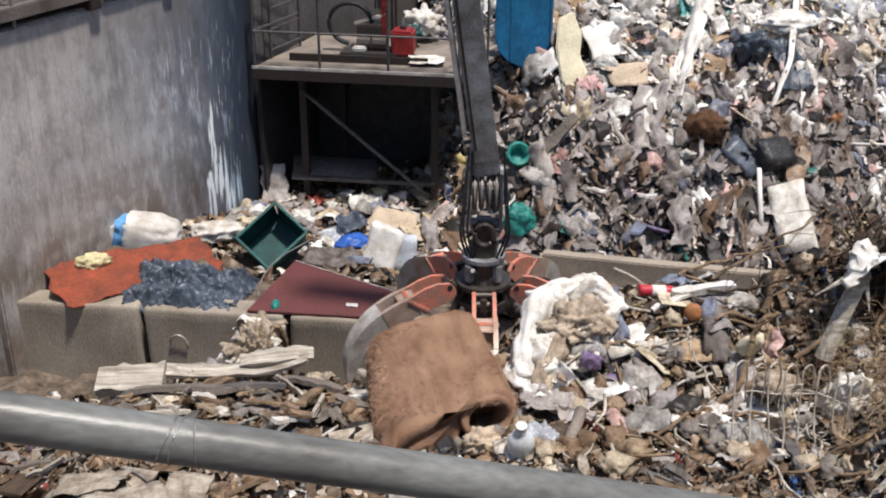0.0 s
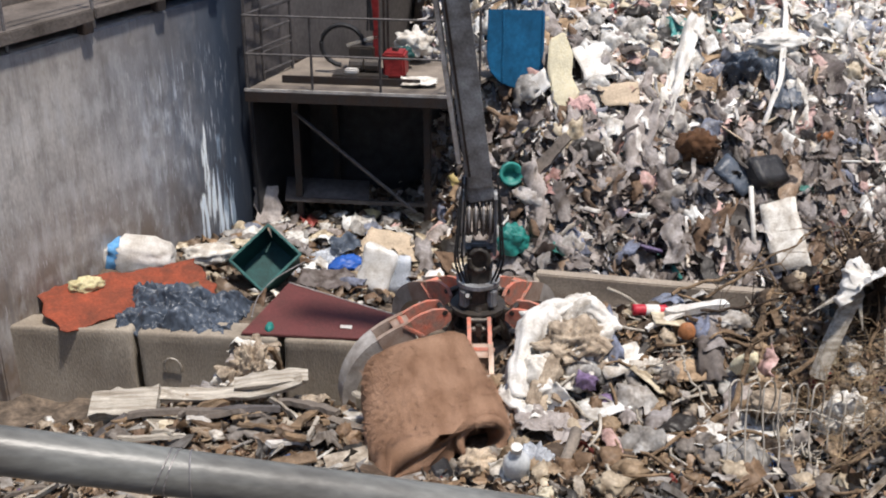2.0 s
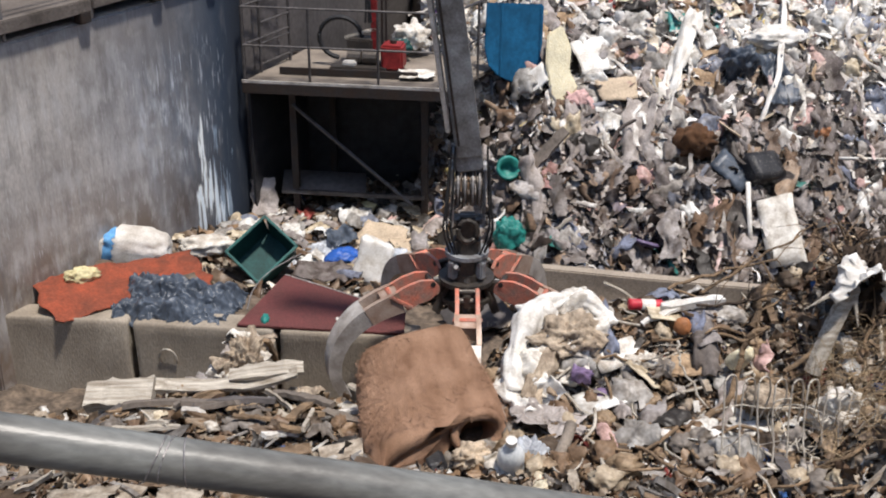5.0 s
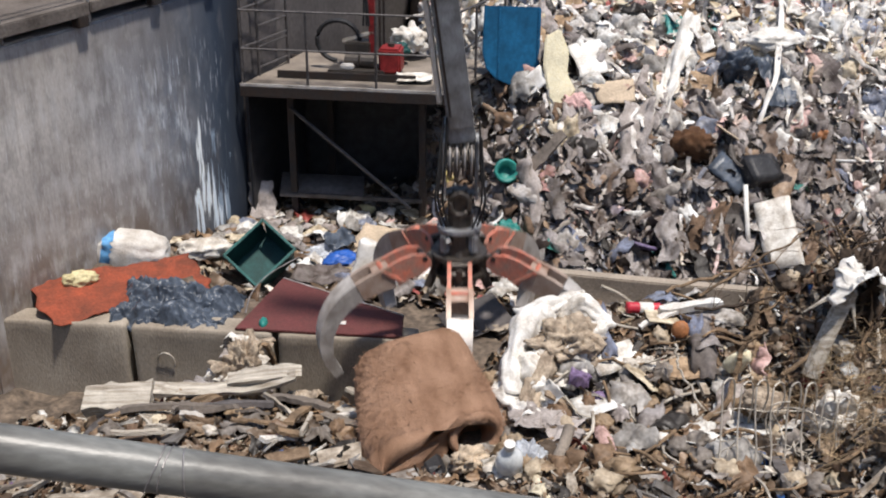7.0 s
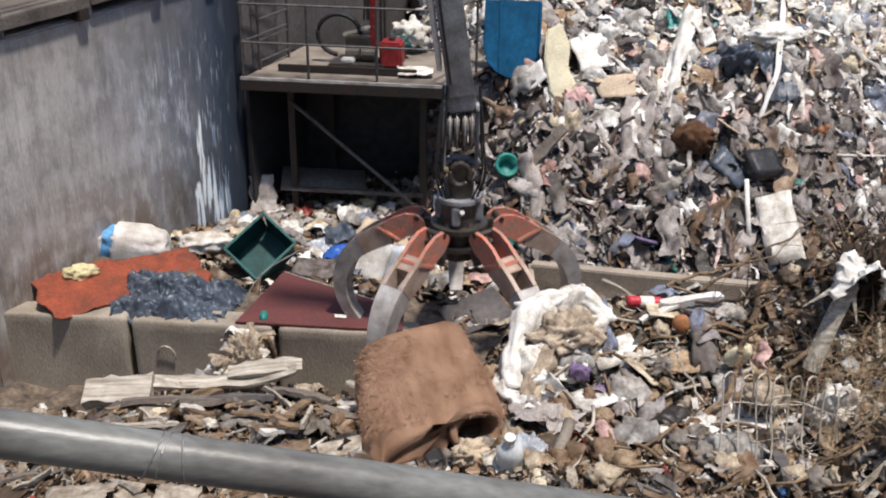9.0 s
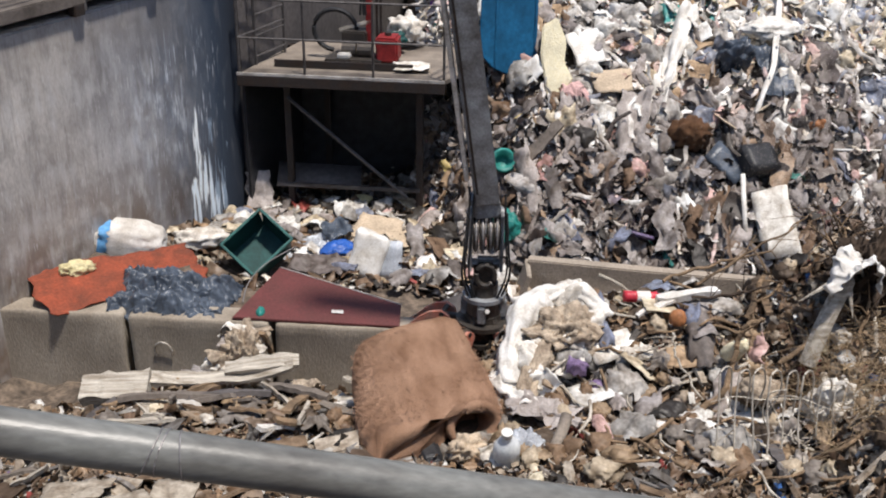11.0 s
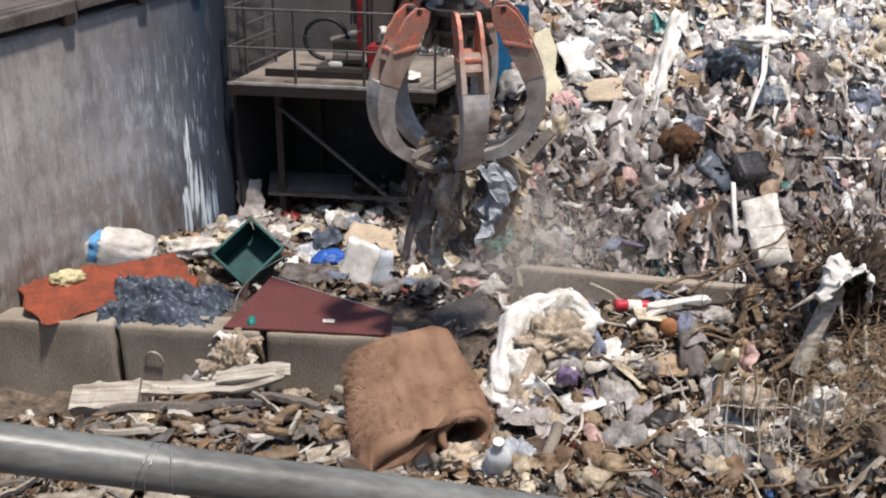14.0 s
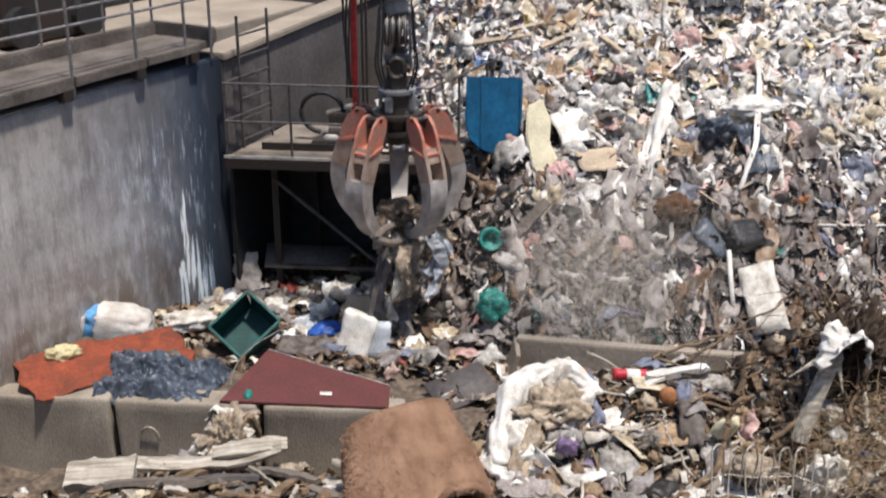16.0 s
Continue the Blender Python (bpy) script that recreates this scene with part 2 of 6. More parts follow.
m_green = material("green_crate_plastic", (0.010, 0.058, 0.055), 0.35, 5, 0.6, bump=0.12)
m_greenrim = material("green_crate_rim", (0.016, 0.105, 0.095), 0.3, 5, 0.5, bump=0.12)
m_rust = material("orange_tarpaulin", (0.25, 0.055, 0.026), 0.35, 5, 0.85, bump=0.5, grain=40, other=(0.14, 0.042, 0.024))
m_bluegrey = material("blue_grey_sheet", (0.075, 0.092, 0.118), 0.4, 6, 0.35, bump=0.5, grain=22, other=(0.032, 0.04, 0.054))
m_maroon = material("maroon_board", (0.115, 0.036, 0.034), 0.3, 3, 0.55, bump=0.15, other=(0.10, 0.038, 0.034))
m_yellowbag = material("yellow_bag", (0.60, 0.53, 0.30), 0.3, 6, 0.5, bump=0.4)
m_card = material("cardboard", (0.50, 0.40, 0.29), 0.25, 4, 0.85, bump=0.3)
m_white = material("dirty_white", (0.72, 0.71, 0.68), 0.25, 5, 0.55, bump=0.3, other=(0.48, 0.44, 0.38))
m_cloth = material("soiled_white_cloth", (0.68, 0.66, 0.61), 0.35, 7, 0.8, bump=0.5, other=(0.36, 0.31, 0.25))
m_coir = material("coir_fibre", (0.30, 0.182, 0.118), 0.35, 3.2, 0.95, bump=0.7, grain=120, stretch=(1.6, 0.7, 1), other=(0.205, 0.112, 0.066), mix=0.55)
m_coirdark = material("coir_inside", (0.12, 0.06, 0.03), 0.5, 5, 0.95, bump=1.0, grain=60)
m_foam = material("yellowed_foam", (0.76, 0.69, 0.49), 0.25, 4, 0.85, bump=0.4)
m_teal = material("teal_plastic", (0.025, 0.21, 0.18), 0.35, 5, 0.45, bump=0.25)
m_purple = material("purple_plastic", (0.20, 0.14, 0.25), 0.3, 5, 0.45, bump=0.25)
m_violet = material("dark_violet_print", (0.075, 0.045, 0.12), 0.4, 7, 0.4, bump=0.25, other=(0.2, 0.17, 0.24))
m_red = material("red_plastic", (0.55, 0.04, 0.06), 0.3, 6, 0.4, bump=0.2)
m_blue = material("blue_sheet_plastic", (0.03, 0.11, 0.42), 0.35, 4, 0.4, bump=0.3)
m_film = material("clear_film", (0.45, 0.48, 0.52), 0.4, 6, 0.25, bump=0.6, other=(0.25, 0.26, 0.28))
m_wire = material("rusty_wire", (0.50, 0.455, 0.39), 0.4, 8, 0.6, 0.4, bump=0.1)
m_bark = material("weathered_branch", (0.22, 0.15, 0.09), 0.5, 8, 0.9, bump=0.7, other=(0.10, 0.07, 0.045))
m_palewood = material("pale_split_wood", (0.54, 0.50, 0.43), 0.3, 5, 0.85, bump=0.6, stretch=(0.35, 5, 5), other=(0.22, 0.18, 0.135))
m_bottle = material("cloudy_bottle", (0.72, 0.75, 0.76), 0.15, 5, 0.2, bump=0.2)
# black plastic; also stands in for shade under the platform and in the yard
m_dark = material("black_film_and_shade", (0.03, 0.03, 0.033), 0.5, 6, 0.4, bump=0.5)
m_dust = material("dust_grain", (0.62, 0.57, 0.5), 0.1, 3, 0.9, bump=0)
m_burlap = material("fibrous_sacking", (0.40, 0.33, 0.25), 0.4, 9, 0.9, bump=0.8, grain=35, other=(0.18, 0.135, 0.095))
m_root = material("dark_roots", (0.06, 0.042, 0.03), 0.5, 8, 0.95, bump=0.9, grain=20)
m_greybag = material("dusty_grey_bag", (0.36, 0.325, 0.305), 0.35, 6, 0.6, bump=0.4, other=(0.2, 0.17, 0.15))
m_orangeball = material("orange_peel", (0.36, 0.15, 0.06), 0.3, 8, 0.6, bump=0.3)

# ---------------------------------------------------------------- building helpers
NEARER = Matrix.Translation((0, 0, 6.6)) @ Matrix.Scale(0.965, 4) @ Matrix.Translation((0, 0, -6.6))   # the platform, moved up to the wall's corner


def part(name, bm, mat, parent=None, label="", m=None, smooth=False):
    """Links a bmesh, or (verts, faces), as one mesh object under a thing or a part."""
    me = bpy.data.meshes.new(name)
    if isinstance(bm, tuple):
        me.from_pydata([tuple(v) for v in bm[0]], [], bm[1])
    else:
        bm.to_mesh(me)
        bm.free()
    me.materials.append(mat)
    if smooth:
        me.polygons.foreach_set("use_smooth", [True] * len(me.polygons))
    me.update()
    ob = new(name, me)
    ob.parent = parent
    if m is not None:
        ob.matrix_basis = m
    if label:
        ob["label"] = label
    return ob


def thing(name, m, label, category, group=""):
    ob = new(name)
    ob.empty_display_size = 0.1
    ob.matrix_basis = m
    return tagged(ob, label, category, group)


def box_bm(sx, sy, sz, bevel=0.008, at=(0, 0, 0), wear=0.0):
    bm = bmesh.new()
    bmesh.ops.create_cube(bm, size=1)
    bmesh.ops.scale(bm, vec=(sx, sy, sz), verts=bm.verts)
    if bevel:
        bmesh.ops.bevel(bm, geom=bm.edges[:], offset=min(bevel, min(sx, sy, sz) * 0.4), segments=2, affect="EDGES")
    if wear:
        bmesh.ops.subdivide_edges(bm, edges=[e for e in bm.edges if e.calc_length() > 0.12], cuts=4, use_grid_fill=True)
        for v in bm.verts:
            v.co += Vector(noise.noise_vector(v.co * 4 + Vector((sx * 9, sy * 5, at[0])))) * wear
    bmesh.ops.translate(bm, vec=at, verts=bm.verts)
    return bm


def rounded_bm(sx, sy, sz, r=0.05, at=(0, 0, 0), wear=0.02, seed=0, cuts=9):
    """A box with worn, rounded edges."""
    bm = bmesh.new()
    bmesh.ops.create_cube(bm, size=1)
    bmesh.ops.subdivide_edges(bm, edges=bm.edges[:], cuts=cuts, use_grid_fill=True)
    half = Vector((sx / 2, sy / 2, sz / 2))
    for v in bm.verts:
        p = Vector([math.copysign(1 - (1 - abs(c) * 2) ** 1.6 if abs(c) < 0.5 else 1, c) * h for c, h in zip(v.co, half)])
        q = Vector([max(-h + r, min(h - r, c)) for c, h in zip(p, half)])
        d = p - q
        p = q + d.normalized() * r if d.length > 1e-6 else p
        n = p * 3 + Vector((seed * 3.3, seed, 0))
        p += Vector(noise.noise_vector(n)) * wear + Vector(noise.noise_vector(n * 4)) * wear * 0.5
        v.co = p + Vector(at)
    return bm


def prism_bm(poly, z0, z1, bevel=0.0):
    bm = bmesh.new()
    f = bm.faces.new([bm.verts.new((x, y, z0)) for x, y in poly])
    up = bmesh.ops.extrude_face_region(bm, geom=[f])
    bmesh.ops.translate(bm, vec=(0, 0, z1 - z0), verts=[v for v in up["geom"] if isinstance(v, bmesh.types.BMVert)])
    bmesh.ops.recalc_face_normals(bm, faces=bm.faces)
    if bevel:
        bmesh.ops.bevel(bm, geom=bm.edges[:], offset=bevel, segments=2, affect="EDGES")
    return bm


def tube_vf(pts, r, seg=8, r2=None, cap=True):
    pts = [Vector(p) for p in pts]
    vs, fs = [], []
    up = Vector((0.13, 0.21, 0.97))
    for i, p in enumerate(pts):
        d = (pts[min(i + 1, len(pts) - 1)] - pts[max(i - 1, 0)]).normalized()
        if abs(d.dot(up)) > 0.95:
            a = d.cross(Vector((1, 0, 0))).normalized()
        else:
            a = d.cross(up).normalized()
        b = d.cross(a)
        k = r if r2 is None else r + (r2 - r) * i / max(1, len(pts) - 1)
        for s in range(seg):
            w = 2 * math.pi * s / seg
            vs.append(p + a * (k * math.cos(w)) + b * (k * math.sin(w)))
    for i in range(len(pts) - 1):
        for s in range(seg):
            fs.append((i * seg + s, i * seg + (s + 1) % seg, (i + 1) * seg + (s + 1) % seg, (i + 1) * seg + s))
    if cap:
        fs.append(tuple(range(seg - 1, -1, -1)))
        fs.append(tuple((len(pts) - 1) * seg + s for s in range(seg)))
    return vs, fs


def crumpled_vf(w, l, n=14, amp=0.05, freq=4.0, seed=0, thick=0.006, sag=0.0, ragged=0.12, shift=0.6):
    """A crumpled sheet with thickness, its lower side at z = 0 or so."""
    vs, fs, k = [], [], n + 1
    off = Vector((seed * 3.7, seed * 1.3, seed * 2.1))
    for side in (0, 1):
        for j in range(k):
            for i in range(k):
                u, v = i / n - 0.5, j / n - 0.5
                edge = max(abs(u), abs(v)) * 2
                wob = 1 + ragged * noise.noise(Vector((u * 5, v * 5, seed))) * edge ** 3
                p = Vector((u * w * wob, v * l * wob, 0))
                q = p * freq + off
                h = amp * (noise.noise(q) + 0.5 * abs(noise.noise(q * 2.3)) + 0.3 * noise.noise(q * 5.1))
                p.z = h + amp * 0.7 - sag * edge ** 2 + (thick if side else 0)
                p.x += amp * shift * noise.noise(q * 1.7 + Vector((9, 0, 0)))
                p.y += amp * shift * noise.noise(q * 1.7 + Vector((0, 9, 0)))
                vs.append(p)
    kk = k * k
    for j in range(n):
        for i in range(n):
            a = j * k + i
            fs.append((a, a + k, a + k + 1, a + 1))
            fs.append((kk + a, kk + a + 1, kk + a + k + 1, kk + a + k))
    rim = [i for i in range(k)] + [j * k + n for j in range(1, k)] + [n * k + i for i in range(n - 1, -1, -1)] + [j * k for j in range(n - 1, 0, -1)]
    for a, b in zip(rim, rim[1:] + rim[:1]):
        fs.append((a, b, kk + b, kk + a))
    return vs, fs


def rope_vf(pts, r, r2, seed=0, seg=22, ns=9, fold=0.25):
    """A fat twisted fold of cloth along a path."""
    P = [Vector(p) for p in curve_pts(pts, ns)]
    vs, fs = tube_vf(P, r, seg, r2)
    out = []
    for i, v in enumerate(vs):
        c = P[min(len(P) - 1, i // seg)]
        a = (i % seg) / seg * 2 * math.pi
        q = v * 5 + Vector((seed, 0, 0))
        k = 1 + fold * math.sin(a * 6 + (i // seg) * 0.22 + seed + 3 * noise.noise(q * 0.5)) + 0.7 * noise.noise(q * 0.6) + 0.25 * noise.noise(q * 2.7)
        out.append(c + (v - c) * k)
    return out, fs


def drape_vf(pts, width, amp=0.06, seed=0, nw=8, ns=5, thick=0.008, across=None):
    """A crumpled strip of cloth or film that follows a path; across: the way of its width."""
    P = [Vector(p) for p in curve_pts(pts, ns)]
    vs, fs, k = [], [], nw + 1
    for side in (0, 1):
        for i, p in enumerate(P):
            d = (P[min(i + 1, len(P) - 1)] - P[max(i - 1, 0)]).normalized()
            a = (Vector(across) if across else d.cross(Vector((0, 0, 1)))).normalized()
            b = d.cross(a)
            w = width * (1 + 0.35 * noise.noise(Vector((i * 0.35, seed, 4))))
            for j in range(k):
                u = j / nw - 0.5
                q = Vector((u * 5, i * 0.45, seed * 3.1))
                v = noise.noise_vector(q)
                vs.append(p + a * (u * w + amp * 0.5 * v.x) + b * (amp * (v.y + 0.6 * math.sin(u * 6 + i * 0.25 + seed) + 0.4 * noise.noise(q * 2.3)) + (thick if side else 0)) + d * amp * v.z)
    kk, n = len(P) * k, len(P)
    for i in range(n - 1):
        for j in range(nw):
            c = i * k + j
            fs.append((c, c + k, c + k + 1, c + 1))
            fs.append((kk + c, kk + c + 1, kk + c + k + 1, kk + c + k))
    rim = list(range(k)) + [i * k + nw for i in range(1, n)] + [(n - 1) * k + j for j in range(nw - 1, -1, -1)] + [i * k for i in range(n - 2, 0, -1)]
    for c, e in zip(rim, rim[1:] + rim[:1]):
        fs.append((c, e, kk + e, kk + c))
    return vs, fs


def lump_bm(rx, ry, rz, amp=0.2, freq=2.2, seed=0, sub=4, folds=0.0, square=1.0):
    bm = bmesh.new()
    bmesh.ops.create_icosphere(bm, subdivisions=sub, radius=1)
    off = Vector((seed * 2.9, seed * 7.1, seed * 1.7))
    for v in bm.verts:
        d = v.co.normalized()
        q = d * freq + off
        k = 1 + amp * (noise.noise(q) + 0.5 * noise.noise(q * 2.1)) - folds * abs(noise.noise(q * 2.6)) + folds * 0.3 * noise.noise(q * 6)
        e = [math.copysign(abs(c) ** square, c) for c in d]
        v.co = Vector((e[0] * rx, e[1] * ry, e[2] * rz)) * k
        if v.co.z < -0.45 * rz:
            v.co.z = -0.45 * rz + (v.co.z + 0.45 * rz) * 0.2
    bmesh.ops.translate(bm, vec=(0, 0, 0.5 * rz), verts=bm.verts)
    return bm


def curve_pts(pts, n):
    out = []
    P = [pts[0]] + pts + [pts[-1]]
    for i in range(1, len(P) - 2):
        for k in range(n):
            t = k / n
            out.append(tuple(0.5 * (2 * P[i][a] + (P[i + 1][a] - P[i - 1][a]) * t + (2 * P[i - 1][a] - 5 * P[i][a] + 4 * P[i + 1][a] - P[i + 2][a]) * t * t + (3 * P[i][a] - P[i - 1][a] - 3 * P[i + 1][a] + P[i + 2][a]) * t ** 3) for a in range(len(pts[0]))))
    out.append(tuple(pts[-1]))
    return out


def sm(a, b, v):
    t = min(1.0, max(0.0, (v - a) / (b - a)))
    return t * t * (3 - 2 * t)


def ground(x, y):
    """The height of the refuse."""
    yb = 11.0 - 0.09 * x
    wall = (x + 4.64) * 0.872 - (y - 11.41) * 0.489
    back = 0.05 + 0.1 * sm(yb + 2, yb, y) + 0.5 * math.exp(-max(0, wall) / 0.8) * sm(14.6, 13.0, y)
    foot = 15.6 - 3.2 * sm(-0.9, 1.6, x) + 0.12 * max(0, x - 1.6) + 9 * sm(-0.1, -1.2, x)
    run = y - foot
    heap = back
    if run > 0:
        heap = back + (0.78 * run if run < 3 else 2.34 + 0.62 * (run - 3))
    heap = min(heap, 5.5)
    left = -0.40 + 0.70 * sm(10.5, 9.6, y) * sm(-4.0, -2.9, x) + 0.35 * sm(9.6, 8.4, y) + 0.3 * sm(8.4, 5.5, y)
    right = 0.0 + 1.26 * sm(10.9, 9.95, y) - 0.45 * sm(9.7, 8.5, y) + 0.4 * sm(8.5, 6.0, y)
    right += 0.6 * sm(2.9, 4.0, x) * sm(11.3, 10.2, y)
    front = left + (right - left) * sm(-0.5, 1.1, x)
    front -= 0.6 * math.exp(-((x - 0.25) ** 2 / 0.5 + (y - 10.25) ** 2 / 0.35))
    k = sm(yb - 0.2, yb + 0.25, y)
    return front + (heap - front) * k


def lean(x, y, z=None, rz=0.0, up=0.0, rx=0.0, ry=0.0):
    """A pose on the refuse, tilted with its slope."""
    g = ground(x, y)
    n = Vector((-(ground(x + 0.15, y) - ground(x - 0.15, y)) / 0.3, -(ground(x, y + 0.15) - ground(x, y - 0.15)) / 0.3, 1)).normalized()
    q = Vector((0, 0, 1)).rotation_difference(n)
    return Matrix.Translation((x, y, (g if z is None else z) + up)) @ q.to_matrix().to_4x4() @ pose(0, 0, 0, rx, ry, rz)
# ---------------------------------------------------------------- the hall and the pit
def build_ground():
    nx, ny, x0, x1, y0, y1 = 190, 230, -9.0, 13.0, 2.5, 27.0
    vs, fs = [], []
    for j in range(ny + 1):
        for i in range(nx + 1):
            x, y = x0 + (x1 - x0) * i / nx, y0 + (y1 - y0) * j / ny
            p = Vector((x, y, 0))
            vs.append((x, y, ground(x, y) - 0.06 + 0.07 * noise.noise(p * 2.1) + 0.05 * noise.noise(p * 5.3)))
    for j in range(ny):
        for i in range(nx):
            a = j * (nx + 1) + i
            fs.append((a, a + 1, a + nx + 2, a + nx + 1))
    tagged(part("ground", (vs, fs), m_soil, smooth=True), "dark compacted refuse and dirt forming heaps in the pit", "ground", kind="structure")


build_ground()
tagged(part("floor", box_bm(60, 60, 0.2, 0, (0, 10, -0.75)), m_slab), "bare concrete floor under the refuse", "floor", kind="structure")
for nm, size, at in (("wall_back", (44, 0.4, 10), (4, 30, 4)), ("wall_right", (0.4, 46, 10), (17, 7, 4)), ("wall_behind", (44, 0.4, 10), (-4, -9, 4))):
    tagged(part(nm, box_bm(*size, 0, at), m_plaster), "plain grimy shed wall", "wall", kind="structure")

WALL = pose(-4.73, 11.46, 0, 0, 0, 60.7)          # x along the wall towards the corner, y away from the pit
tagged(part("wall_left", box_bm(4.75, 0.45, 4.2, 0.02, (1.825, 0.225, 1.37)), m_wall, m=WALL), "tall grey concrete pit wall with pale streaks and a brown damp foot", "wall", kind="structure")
tagged(part("wall_side", prism_bm([(-4.99, 11.03), (-4.6, 11.7), (-9.0, 12.2), (-9.0, 11.3)], -0.7, 3.47), m_wall), "grey concrete pit wall running back behind the blocks", "wall", kind="structure")
FAR = pose(-2.70, 15.02, 0, 0, 0, 71.3)
# the dark base colour carries the shade behind the platform
tagged(part("wall_far", box_bm(9, 0.4, 4.15, 0.02, (4.5, 0.2, 1.34)), m_plaster, m=FAR), "dark concrete wall behind the platform, its shade in the colour", "wall", kind="structure")
tagged(part("trim", box_bm(9.0, 0.5, 0.1, 0.02, (4.5, 0.2, 3.47)), m_pale, m=FAR), "pale worn concrete coping on the wall", "trim", kind="structure")


# walkway on top of the wall
wk = thing("walkway", WALL, "grimy concrete walkway with steel railings on the pit wall", "walkway")
part("slab", box_bm(5.6, 1.0, 0.1, 0.01, (1.25, 0.55, 3.66)), m_walk, wk)
part("kerb", box_bm(5.6, 0.14, 0.2, 0.02, (1.25, 1.02, 3.78)), m_walk, wk)
part("kerb", box_bm(0.14, 1.0, 0.2, 0.02, (4.0, 0.5, 3.78)), m_walk, wk)
for i, (a, b, z) in enumerate(((-1.5, -0.9, 3.54), (-0.88, 1.42, 3.585), (1.44, 2.62, 3.61), (2.64, 3.62, 3.625))):
    part("edge_beam", box_bm(b - a, 0.1, 3.73 - z, 0.012, ((a + b) / 2, -0.03, (z + 3.73) / 2), 0.006), m_walk, wk)
    part("bracket", box_bm(0.16, 0.12, 0.13, 0.01, (b - 0.12, -0.03, z - 0.05)), m_steel, wk)
for x in (-1.0, 0.2, 1.45, 2.5, 3.4):
    part("post", tube_vf([(x, -0.02, 3.5), (x, -0.02, 4.9)], 0.02), m_rail, wk)
    part("post", tube_vf([(x + 0.55, 1.02, 3.86), (x + 0.55, 1.02, 4.86)], 0.018), m_rail, wk)
for z in (4.3, 4.85):
    part("rail", tube_vf([(-1.5, -0.02, z), (3.9, -0.02, z)], 0.018), m_rail, wk)
    part("rail", tube_vf([(-1.5, 1.02, z - 0.04), (4.6, 1.02, z - 0.04)], 0.017), m_rail, wk)
part("end_rail", tube_vf([(3.9, -0.02, 4.85), (3.9, 1.02, 4.85)], 0.017), m_rail, wk)
part("end_post", tube_vf([(3.9, -0.02, 3.5), (3.9, -0.02, 4.85)], 0.02), m_rail, wk)

# the yard behind the wall
yard = tagged(part("yard_slab", box_bm(16, 8, 0.3, 0.02, (0, 5.1, 3.4)), m_pale, m=WALL), "pale dusty concrete yard behind the wall", "floor", kind="structure")
# the yard's darkness is put into this wall's black colour
tagged(part("wall_yard", box_bm(22, 0.3, 7, 0, (0, 6.2, 5.2)), m_dark, m=WALL), "black wall put in for the unlit back of the yard", "wall", kind="structure")
def build_hopper():
    """A low feed trough: sloping plates on dark legs."""
    h = thing("feed_hopper", WALL @ pose(0.6, 1.9, 3.55), "battered grey steel feed trough on dark legs", "machine")
    part("trough", box_bm(2.6, 0.05, 0.9, 0.01), m_arm, h, m=pose(-0.3, 0.5, 0.55, -38, 0, 6))
    part("trough_lip", box_bm(2.7, 0.07, 0.07, 0.01), m_armlight, h, m=pose(-0.3, 0.2, 0.9, 0, 4, 6))
    part("side_plate", box_bm(0.05, 1.2, 0.8, 0.01), m_steel, h, m=pose(1.05, 0.6, 0.4, 0, 16, 0))
    part("chute", box_bm(1.5, 0.35, 0.05, 0.01), m_armlight, h, m=pose(0.15, -0.1, 0.45, 0, 24, 10))
    # dark box put in for the shadow behind the trough
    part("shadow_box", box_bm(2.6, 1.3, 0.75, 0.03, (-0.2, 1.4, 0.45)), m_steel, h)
    for x in (-1.4, -0.7, 0.1, 0.8):
        part("leg", box_bm(0.07, 0.07, 0.9, 0.01, (x, 0.05, 0.42)), m_steel, h)
        part("strut", box_bm(0.05, 0.05, 0.8, 0.006), m_rail, h, m=pose(x + 0.25, 0.1, 0.4, 0, 34, 0))


build_hopper()


def build_loader():
    b = thing("dark_skip", WALL @ pose(3.5, 3.0, 3.55), "dark dented steel skip standing in the yard", "skip")
    part("body", rounded_bm(1.7, 1.2, 1.1, 0.12, (0, 0, 0.55), 0.03, 7), m_steel, b, smooth=True)
    part("rim", box_bm(1.8, 1.3, 0.08, 0.02, (0, 0, 1.12)), m_rail, b)
    for x in (-0.6, 0.6):
        part("wheel", tube_vf([(x, -0.72, 0.28), (x, -0.58, 0.28)], 0.28, 20), m_rubber, b)


build_loader()
# black again in place of the yard's shade
tagged(part("wall_dark", box_bm(7, 0.2, 4, 0, (6.6, 3.9, 5.4)), m_dark, m=WALL), "black wall put in for the unlit space behind the yard", "wall", kind="structure")

